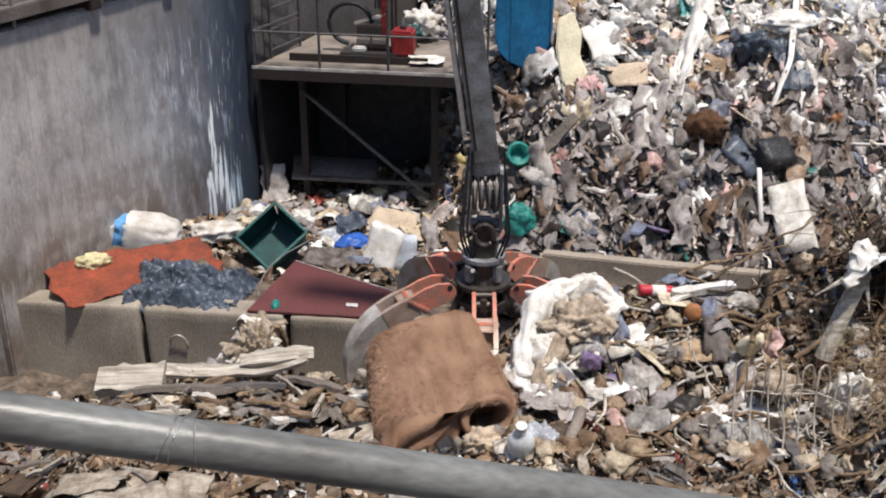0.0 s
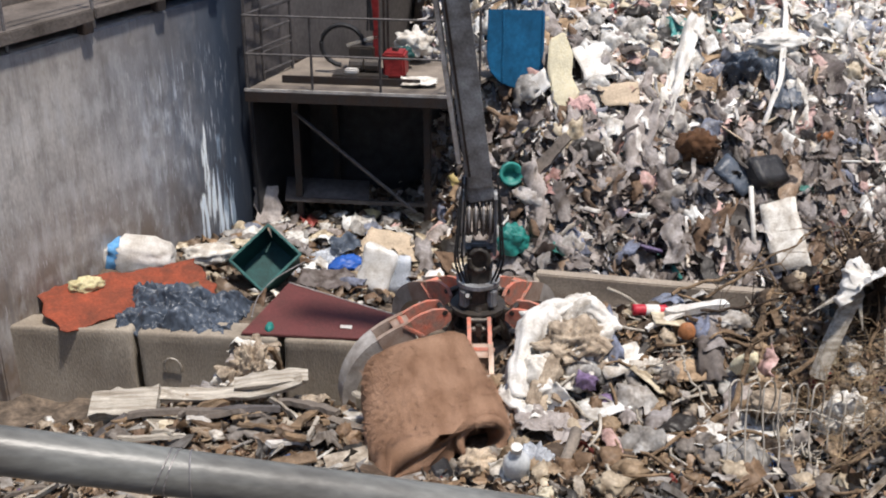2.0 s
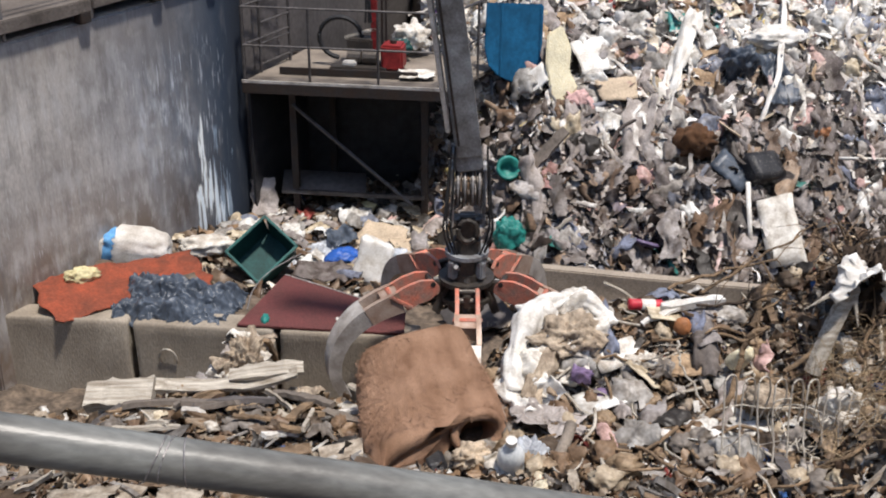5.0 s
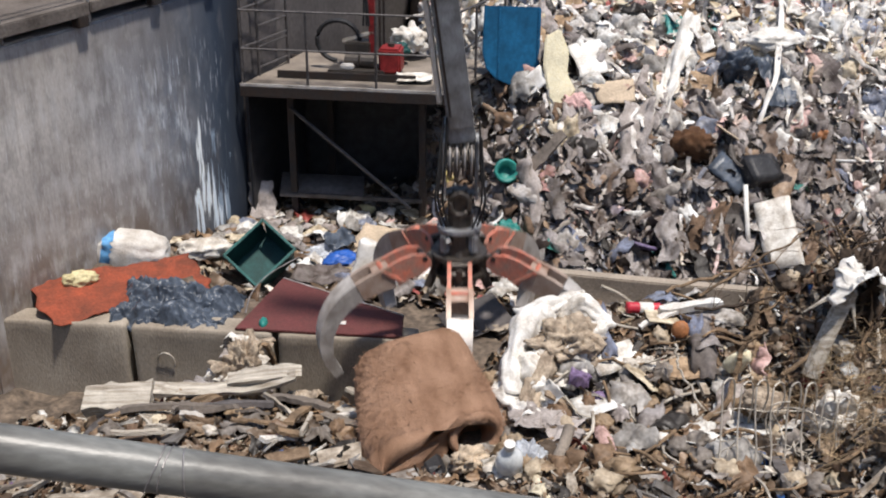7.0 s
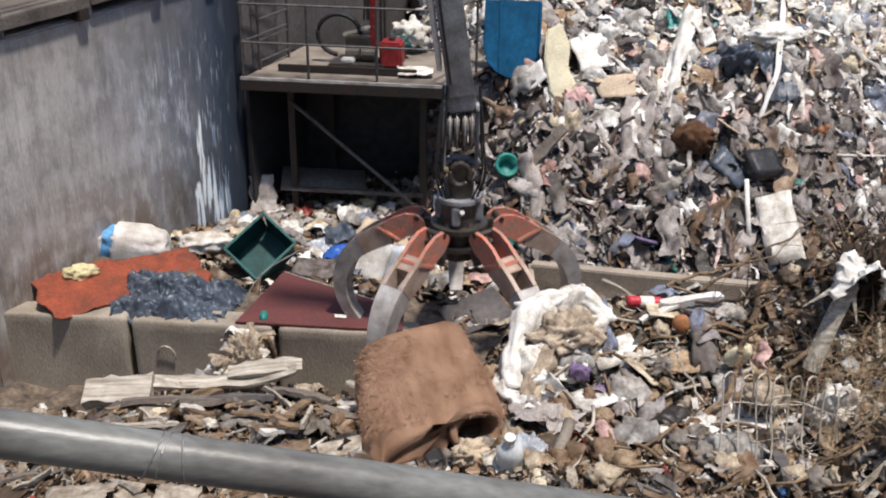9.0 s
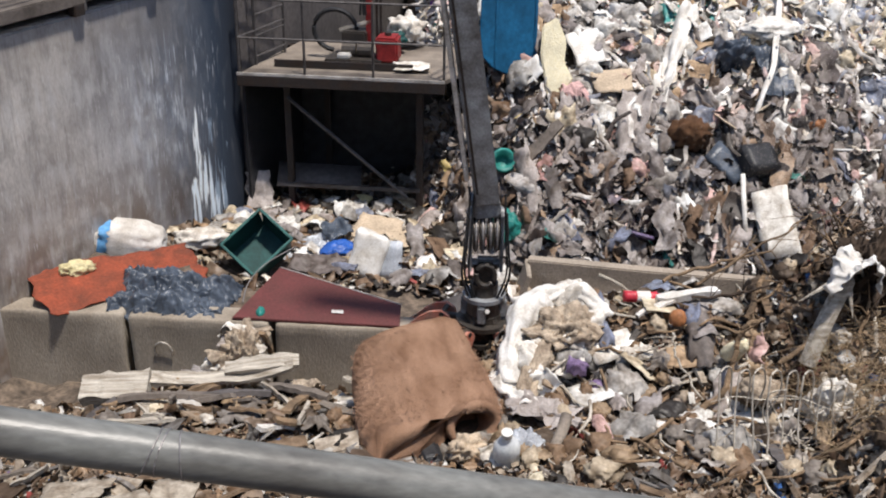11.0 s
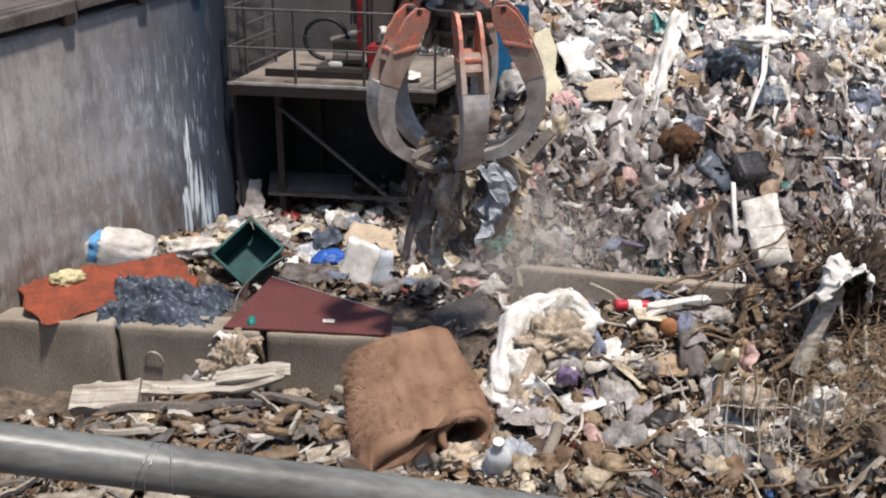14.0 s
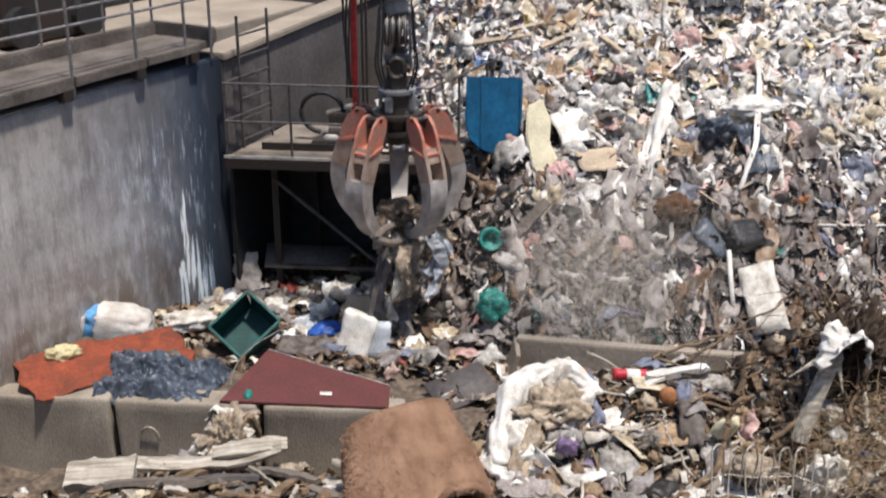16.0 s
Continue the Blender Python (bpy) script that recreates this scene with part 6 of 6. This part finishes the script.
def build_grapple():
    g = thing("orange_peel_grab", pose(0.25, 10.2, 1.7), "five-tined hydraulic waste grab with worn grey tines and orange shoulders", "grab")
    part("hub", tube_vf([(0, 0, 0.16), (0, 0, 0.10), (0, 0, -0.22), (0, 0, -0.3)], 0.2, 16), m_oil, g)
    bm = bmesh.new()
    bmesh.ops.create_cone(bm, cap_ends=True, segments=20, radius1=0.30, radius2=0.30, depth=0.05)
    bmesh.ops.translate(bm, vec=(0, 0, 0.06), verts=bm.verts)
    part("hub_plate", bm, m_oil, g)
    part("lower_plate", tube_vf([(0, 0, -0.12), (0, 0, -0.17)], 0.29, 20), m_oil, g)
    part("rotator", tube_vf([(0, 0, 0.09), (0, 0, 0.36)], 0.19, 18), m_oil, g)
    for k in range(4):
        w = radians(45 + 90 * k)
        part("rotator_lug", box_bm(0.1, 0.09, 0.2, 0.015), m_arm, g, m=pose(0.2 * math.cos(w), 0.2 * math.sin(w), 0.22, 0, 0, 45 + 90 * k))
    part("flange", tube_vf([(0, 0, 0.34), (0, 0, 0.385)], 0.235, 20), m_arm, g)
    part("swivel", tube_vf([(0, 0, 0.34), (0, 0, 0.52)], 0.15, 14), m_oil, g)
    for k in range(3):
        part("hose_union", tube_vf([(0.13 * math.cos(k * 2.1), 0.13 * math.sin(k * 2.1), 0.2), (0.24 * math.cos(k * 2.1), 0.24 * math.sin(k * 2.1), 0.28)], 0.025, 8), m_armlight, g)
    for k in range(5):
        az = radians(72 * k - 90)
        tn = new("tine")
        tn.parent = g
        tn["az"] = az
        TINES.append((tn, az))
        # shoulder: two orange cheeks with a slot between them
        outline = [(-0.08, 0.08), (-0.03, 0.12), (0.07, 0.12), (0.17, 0.03), (0.24, -0.10), (0.285, -0.25), (0.03, -0.30), (-0.01, -0.16), (-0.07, -0.06)]
        for sy in (-0.105, 0.105):
            bm = bmesh.new()
            f = bm.faces.new([bm.verts.new((x, sy - 0.02, z)) for x, z in outline])
            ex = bmesh.ops.extrude_face_region(bm, geom=[f])
            bmesh.ops.translate(bm, vec=(0, 0.04, 0), verts=[v for v in ex["geom"] if isinstance(v, bmesh.types.BMVert)])
            bmesh.ops.recalc_face_normals(bm, faces=bm.faces)
            part("shoulder_plate", bm, m_orange, tn, "chipped orange painted shoulder plate")
        part("collar", box_bm(0.29, 0.30, 0.045, 0.01), m_orange, tn, m=pose(0.16, 0, -0.275, 0, 12, 0))
        part("pin", tube_vf([(0, -0.12, 0), (0, 0.12, 0)], 0.04, 10), m_oil, tn)
        part("lug_pin", tube_vf([(0.04, -0.13, 0.09), (0.04, 0.13, 0.09)], 0.03, 10), m_oil, tn)
        path = curve_pts([(0.16, -0.27), (0.265, -0.50), (0.325, -0.75), (0.30, -1.00), (0.18, -1.23), (-0.02, -1.39), (-0.26, -1.46)], 4)
        n = len(path)
        wid = [0.275 - 0.13 * (i / (n - 1)) ** 1.6 for i in range(n)]
        dep = [0.25 - 0.15 * (i / (n - 1)) for i in range(n)]
        cut = 6
        part("blade", tine_vf(path[cut:], wid[cut:], dep[cut:]), m_tine, tn, "curved grey steel tine, polished by use")
        for sy in (-0.11, 0.11):
            vs, fs = tine_vf(path[:cut + 1], [0.05] * (cut + 1), dep[:cut + 1])
            part("cheek", ([(x, y + sy, z) for x, y, z in vs], fs), m_cheek, tn, "grey steel cheek with rust and old paint")
        vs, fs = tine_vf(path[:4], [w - 0.01 for w in wid[:4]], [d * 0.8 for d in dep[:4]])
        part("web", (vs, fs), m_cheek, tn)
        # cylinder from the hub top to the shoulder, fixed to the hub
        ca, sa = math.cos(az), math.sin(az)
        part("cylinder", tube_vf([(0.16 * ca, 0.16 * sa, 0.12), (0.34 * ca, 0.34 * sa, -0.30)], 0.05, 10), m_oil, g)
        part("ear", box_bm(0.30, 0.07, 0.14, 0.01), m_oil, g, m=pose(0.34 * ca, 0.34 * sa, 0, 0, 0, math.degrees(az)))
    return g


def build_arm():
    """Origin at the middle of the grab's hub; the chain of links, then the arm."""
    a = thing("crane_arm", pose(0.25, 10.2, 1.7), "grey hydraulic crane arm with a greasy link chain and hoses", "crane arm")
    part("lower_link", box_bm(0.24, 0.24, 0.30, 0.04, (0, 0, 0.64)), m_oil, a)
    part("link_ring", tube_vf([(0.10 * math.cos(w), -0.14, 0.66 + 0.12 * math.sin(w)) for w in [radians(d) for d in range(0, 361, 24)]], 0.03, 8), m_oil, a)
    part("link_pin", tube_vf([(-0.19, 0, 0.74), (0.19, 0, 0.74)], 0.055, 12), m_arm, a)
    for x in (-0.165, 0.165):
        part("link_plate", box_bm(0.035, 0.30, 0.66, 0.02, (x, 0, 1.02)), m_armlight if x < 0 else m_arm, a)
    for x in (-0.11, -0.04, 0.04, 0.11):
        part("sheave", tube_vf([(x - 0.025, 0, 1.10), (x - 0.008, 0, 1.10), (x + 0.008, 0, 1.10), (x + 0.025, 0, 1.10)], 0.19, 24), m_oil, a)
        part("sheave_rim", tube_vf([(x, 0.20 * math.cos(w), 1.10 + 0.20 * math.sin(w)) for w in [radians(d) for d in range(0, 361, 15)]], 0.012, 6), m_rail, a)
    part("upper_pin", tube_vf([(-0.20, 0, 1.32), (0.20, 0, 1.32)], 0.055, 12), m_arm, a)
    for k, x in enumerate((-0.2, 0.2)):
        pts = [(x * 0.9, -0.14, 0.42), (x * 1.25, -0.22, 0.7), (x * 1.15, -0.22, 1.0), (x, -0.18, 1.4)]
        part("hose", tube_vf(curve_pts(pts, 5), 0.014, 6), m_rubber, a)
    top = pose(0, 0, 1.34, 6, -8, 0)
    part("clevis", box_bm(0.30, 0.24, 0.26, 0.03, (0, 0, 0.1)), m_arm, a, m=top)
    part("beam", box_bm(0.26, 0.30, 4.6, 0.015, (0.02, 0, 2.45)), m_arm, a, m=top)
    part("face_strip", box_bm(0.025, 0.02, 4.2, 0.004, (-0.07, -0.16, 2.4)), m_steel, a, m=top)
    part("side_plate", box_bm(0.05, 0.30, 3.6, 0.01, (-0.16, 0, 2.25)), m_armlight, a, m=top)
    for i, x in enumerate((-0.2, -0.16, 0.2)):
        pts = [(x * 0.6, -0.12, 0.35), (x * 1.1, -0.18, 0.7), (x, -0.17, 1.1), (x * 0.9, -0.16, 1.6)]
        part("hose", tube_vf(curve_pts(pts, 4), 0.012, 6), m_rubber, a)
    return a


grab = build_grapple()
arm = build_arm()

def build_load():
    """What the grab lifts; origin at the grab's hub."""
    l = thing("grab_load", pose(0.25, 10.2, 0.6), "tangled rags, film and scrap held in the grab", "refuse")
    part("wad", lump_bm(0.30, 0.28, 0.28, 0.35, 2.0, 301, 4, 0.2), m_soil, l, m=pose(0, 0, -1.45))
    rl = random.Random(31)
    V, F, base = [], [], 0
    for i in range(150):
        vs, fs = rl.choice(KINDS[rl.choice(("sheet", "film", "slab", "stick"))])
        d = Vector((rl.gauss(0, 1), rl.gauss(0, 1), rl.gauss(0, 1))).normalized()
        m = pose(d.x * 0.26, d.y * 0.26, -1.45 + d.z * 0.26, rl.uniform(0, 360), rl.uniform(0, 360), rl.uniform(0, 360))
        V.append(vs @ (np.array(m.to_3x3()) * rl.uniform(0.1, 0.26)).T + np.array(m.translation))
        F += [tuple(v + base for v in f) for f in fs]
        base += len(vs)
    V2, F2 = [], []
    for i in range(110):
        vs, fs = rl.choice(KINDS[rl.choice(("sheet", "film"))])
        d = Vector((rl.gauss(0, 1), rl.gauss(0, 1), rl.gauss(0, 1))).normalized()
        m = pose(d.x * 0.30, d.y * 0.28, -1.55 + d.z * 0.28, rl.uniform(0, 360), rl.uniform(0, 360), rl.uniform(0, 360))
        F2 += [tuple(v + len(V2) for v in f) for f in fs]
        V2 += (vs @ (np.array(m.to_3x3()) * rl.uniform(0.1, 0.28)).T + np.array(m.translation)).tolist()
    tagged(part("scrap_mass", (np.concatenate(V).tolist(), F), m_scrap_film, l, "torn film and scrap"), kind="stuff")
    part("dark_film", drape_vf([(0.12, -0.1, -1.4), (0.16, -0.14, -1.8), (0.14, -0.12, -2.2), (0.18, -0.1, -2.6)], 0.46, 0.08, 11, 10, 6, 0.008, (1, 0.2, 0)), m_plaster, l, "limp dark grey film")
    part("pale_rag", drape_vf([(-0.05, -0.25, -1.45), (-0.02, -0.3, -1.75), (-0.08, -0.28, -2.15)], 0.30, 0.08, 13, 8, 5, 0.008, (1, 0.3, 0)), m_one_rag, l, "torn beige rag")
    part("brown_rag", drape_vf([(0.3, -0.05, -1.35), (0.42, -0.08, -1.6), (0.40, -0.05, -1.95), (0.46, -0.06, -2.15)], 0.2, 0.06, 15, 8, 5, 0.008, (0.8, 0.6, 0)), m_card, l, "torn brown paper strip")
    part("strap", drape_vf([(-0.34, -0.2, -1.45), (-0.5, -0.22, -1.75), (-0.58, -0.2, -2.1), (-0.66, -0.18, -2.5)], 0.12, 0.03, 17, 5, 5, 0.01, (1, 0, 0.3)), m_plaster, l, "dark stiff strap")
    part("bent_tube", tube_vf(curve_pts([(-0.2, -0.3, -1.5), (-0.45, -0.35, -1.45), (-0.62, -0.3, -1.36), (-0.5, -0.28, -1.28), (-0.3, -0.2, -1.3)], 5), 0.05, 8), m_slab, l, "bent grey plastic tube")
    tagged(part("pale_mass", (V2, F2), m_fresh_film, l, "dusty pale film and paper"), kind="stuff")
    for k in range(12):
        x, y, ln = rl.gauss(0.05, 0.24), rl.gauss(-0.15, 0.15), rl.uniform(0.6, 1.2)
        part("hanging_strip", drape_vf([(x * 0.6, y, -1.5), (x + rl.gauss(0, 0.06), y - 0.08, -1.5 - ln * 0.35), (x + rl.gauss(0, 0.1), y - 0.02, -1.5 - ln * 0.7), (x + rl.gauss(0, 0.14), y, -1.5 - ln)], rl.uniform(0.14, 0.32), 0.09, 40 + k, 7, 5, 0.008, (1, rl.gauss(0, 0.4), 0)), (m_burlap, m_cloth, m_greybag, m_card, m_film)[k % 5], l, "torn hanging strip of rag or film")
    part("film_strip", drape_vf([(-0.12, -0.2, -1.5), (-0.16, -0.24, -1.95), (-0.1, -0.2, -2.35)], 0.16, 0.05, 19, 6, 5, 0.008, (1, 0, 0)), m_film, l, "dusty clear film strip")
    return l


load = build_load()
CHIP_MESH = [share(crumpled_vf(0.12, 0.22, 6, 0.06, 6, 320 + i, 0.008), m_one_card, "falling_scrap") for i in range(4)]
CHIPS = []
for i in range(26):
    ob = new("falling_scrap", CHIP_MESH[i % 4])
    CHIPS.append(tagged(ob, "torn scrap dropping from the grab into the pit", "scrap", "falling scraps"))

def dust_cloud(seed, size, count):
    """A drift of dust and chaff: a great many tiny grains."""
    rd = random.Random(seed)
    vs, fs = [], []
    for i in range(count):
        p = Vector((rd.gauss(0, 0.4) * size[0], rd.gauss(0, 0.4) * size[1], rd.gauss(0, 0.4) * size[2]))
        r, b = rd.uniform(0.0016, 0.0054), len(vs)
        for k in range(4):
            vs.append(p + Vector((rd.gauss(0, 1), rd.gauss(0, 1), rd.gauss(0, 1))).normalized() * r)
        fs += [(b, b + 1, b + 2), (b, b + 2, b + 3), (b, b + 3, b + 1), (b + 1, b + 3, b + 2)]
    return tagged(part("dust_cloud", (vs, fs), m_dust), "pale dust grains hanging in the air over the pit", "dust", "", "stuff")


DUST = [dust_cloud(1, (1.3, 0.8, 0.9), 46000), dust_cloud(2, (1.2, 0.8, 0.9), 46000), dust_cloud(3, (1.6, 1.0, 1.5), 12000), dust_cloud(4, (1.8, 0.9, 1.1), 44000)]

# ---------------------------------------------------------------- moving things
DRIFT = [  # seconds and places of each drift of dust
    [(0, 0.3, 11.0, -1.2), (11.2, 0.3, 11.0, -1.0), (12.0, 0.4, 11.0, 0.5), (12.8, 0.6, 10.9, 1.2), (14.0, 1.2, 11.0, 1.3), (16.0, 2.2, 11.4, 1.3)],
    [(0, 0.2, 11.4, -1.2), (12.2, 0.2, 11.4, -0.9), (13.2, 0.4, 11.5, 0.8), (14.5, 1.2, 12.0, 1.4), (16.0, 1.9, 12.3, 1.6)],
    [(0, 4.2, 12.2, 2.4), (8, 4.4, 12.2, 2.5), (16.0, 3.6, 12.2, 2.3)],
    [(0, 1.6, 11.8, -1.9), (12.6, 1.6, 11.8, -1.7), (14.2, 1.7, 12.4, 1.0), (16.0, 2.3, 12.6, 1.7)],
]
HUB = [  # seconds, x, y, z of the hub, spin, opening
    (0, 0.36, 10.74, 0.96, 0, 40),
    (1, 0.35, 10.74, 0.96, 0, 40),
    (1.5, 0.35, 10.74, 0.91, 0, 40),
    (2, 0.37, 10.74, 0.91, 0, 40),
    (2.5, 0.34, 10.74, 0.94, 0, 40),
    (2.8, 0.24, 10.75, 1.18, 0, 40),
    (3, 0.21, 10.75, 1.57, 0, 39),
    (3.2, 0.21, 10.75, 1.72, 0, 38),
    (3.5, 0.21, 10.75, 1.54, 0, 38),
    (3.7, 0.18, 10.75, 1.33, 0, 39),
    (4.7, 0.28, 10.75, 1.17, 0, 40),
    (5.8, 0.29, 10.75, 1.07, 0, 41),
    (6, 0.29, 10.75, 1.03, 0, 41),
    (6.5, 0.25, 10.75, 1.00, 0, 41),
    (6.8, 0.22, 10.75, 1.24, 0, 40),
    (7, 0.22, 10.75, 1.50, 0, 40),
    (7.2, 0.20, 10.75, 2.18, 0, 38),
    (7.4, 0.19, 10.75, 2.47, 4, 33),
    (7.5, 0.19, 10.75, 2.47, 9, 31),
    (7.7, 0.13, 10.75, 2.09, 26, 28),
    (8, 0.11, 10.75, 1.76, 36, 30),
    (8.2, 0.10, 10.75, 1.67, 36, 30),
    (8.5, 0.24, 10.75, 1.90, 36, 30),
    (8.7, 0.20, 10.75, 2.06, 36, 30),
    (9, 0.21, 10.75, 1.76, 36, 30),
    (9.2, 0.24, 10.75, 1.59, 36, 30),
    (10.2, 0.45, 10.74, 0.82, 36, 24),
    (11.3, 0.54, 10.74, 0.55, 36, 20),
    (11.5, 0.52, 10.74, 0.55, 36, 17),
    (11.7, 0.39, 10.74, 0.79, 36, 13),
    (11.9, 0.28, 10.75, 1.48, 36, 11),
    (12, 0.26, 10.75, 1.81, 36, 10),
    (12.2, 0.22, 10.75, 2.39, 36, 8),
    (12.4, 0.21, 10.75, 2.97, 36, 7),
    (12.5, 0.24, 10.75, 3.08, 36, 7),
    (12.7, 0.14, 10.75, 3.19, 45, 7),
    (13, 0.16, 10.75, 2.98, 56, 7),
    (13.3, 0.18, 10.75, 2.97, 71, 6),
    (13.5, 0.27, 10.80, 3.33, 72, 6),
    (13.6, 0.32, 10.85, 3.54, 73, 6),
    (14, 0.27, 11.10, 3.99, 84, 4),
    (14.2, 0.26, 11.40, 3.84, 95, 3),
    (14.5, 0.21, 12.00, 3.52, 105, 2),
    (14.8, -0.01, 12.50, 3.24, 108, 1),
    (15, -0.05, 12.80, 3.27, 108, 1),
    (15.4, -0.24, 13.10, 3.33, 108, 0),
    (15.7, -0.25, 13.40, 3.24, 108, 0),
    (16, -0.32, 13.60, 3.00, 108, 0),
]


def motions():
    walk(grab, [(t, pose(x, y, z, 0, 0, s)) for t, x, y, z, s, o in HUB])
    walk(arm, [(t, pose(x, y, z, 0, 0, 0)) for t, x, y, z, s, o in HUB])
    rest = [r for r in HUB if r[0] == 11.5][0]
    lift = [(0, pose(rest[1], rest[2], rest[3] - 0.05)), (11.45, pose(rest[1], rest[2], rest[3] - 0.05))]
    walk(load, lift + [(t, pose(x, y, z, 0, 0, (s - 36) * 0.6)) for t, x, y, z, s, o in HUB if t >= 11.5])
    rc = random.Random(21)
    for i, ob in enumerate(CHIPS):
        t0 = rc.uniform(12.1, 15.4)
        a, b = [r for r in HUB if r[0] <= t0][-1], [r for r in HUB if r[0] > t0][0]
        k = (t0 - a[0]) / (b[0] - a[0])
        x, y, z = [a[j] + (b[j] - a[j]) * k for j in (1, 2, 3)]
        x, y, z = x + rc.gauss(0, 0.3), y + rc.gauss(0, 0.25), z - rc.uniform(1.3, 2.0)
        g = ground(x, y) + 0.05
        drop = math.sqrt(max(0.05, z - g) / 2.6)
        lie = pose(x, y, g - 0.25, 0, 0, 40 * i)
        rows = [(0, lie), (11.9, lie), (12.0, pose(x, y, g - 0.25, 0, 0, 40 * i))]
        up = t0 - 0.05
        # it travels up inside the load, then drops
        q = [(t, pose(r[0], r[1], r[2] - 1.55, 0, 0, 40 * i)) for t, r in ((h[0], h[1:4]) for h in HUB if 12.0 < h[0] < up)]
        rows = [(0, pose(rest[1], rest[2], rest[3] - 1.6, 0, 0, 40 * i)), (11.5, pose(rest[1], rest[2], rest[3] - 1.6, 0, 0, 40 * i)), (12.0, pose(0.24, 10.2, 0.55, 0, 0, 40 * i))] + q
        rows.append((t0, pose(x, y, z, 0, 0, 40 * i)))
        for n in (1, 2, 3, 4):
            f = n / 4
            rows.append((t0 + drop * f, pose(x + 0.08 * f, y, z + (g - z) * f * f, 60 * f, 40 * f, 40 * i + 50 * f)))
        rows = [r for r in rows if r[0] < 15.95]
        rows.append((16.0, rows[-1][1] @ pose(0, 0, 0)))
        walk(ob, rows)
    for ob, rows in zip(DUST, DRIFT):
        walk(ob, [(t, pose(x, y, z, 0, 0, 4 * i)) for i, (t, x, y, z) in enumerate(rows)])
    for tn, az in TINES:
        base = pose(PIVOT_R * math.cos(az), PIVOT_R * math.sin(az), 0, 0, 0, math.degrees(az))
        walk(tn, [(t, base @ pose(0, 0, 0, 0, -o - 7 * min(1, o / 28), 0)) for t, x, y, z, s, o in HUB])


motions()
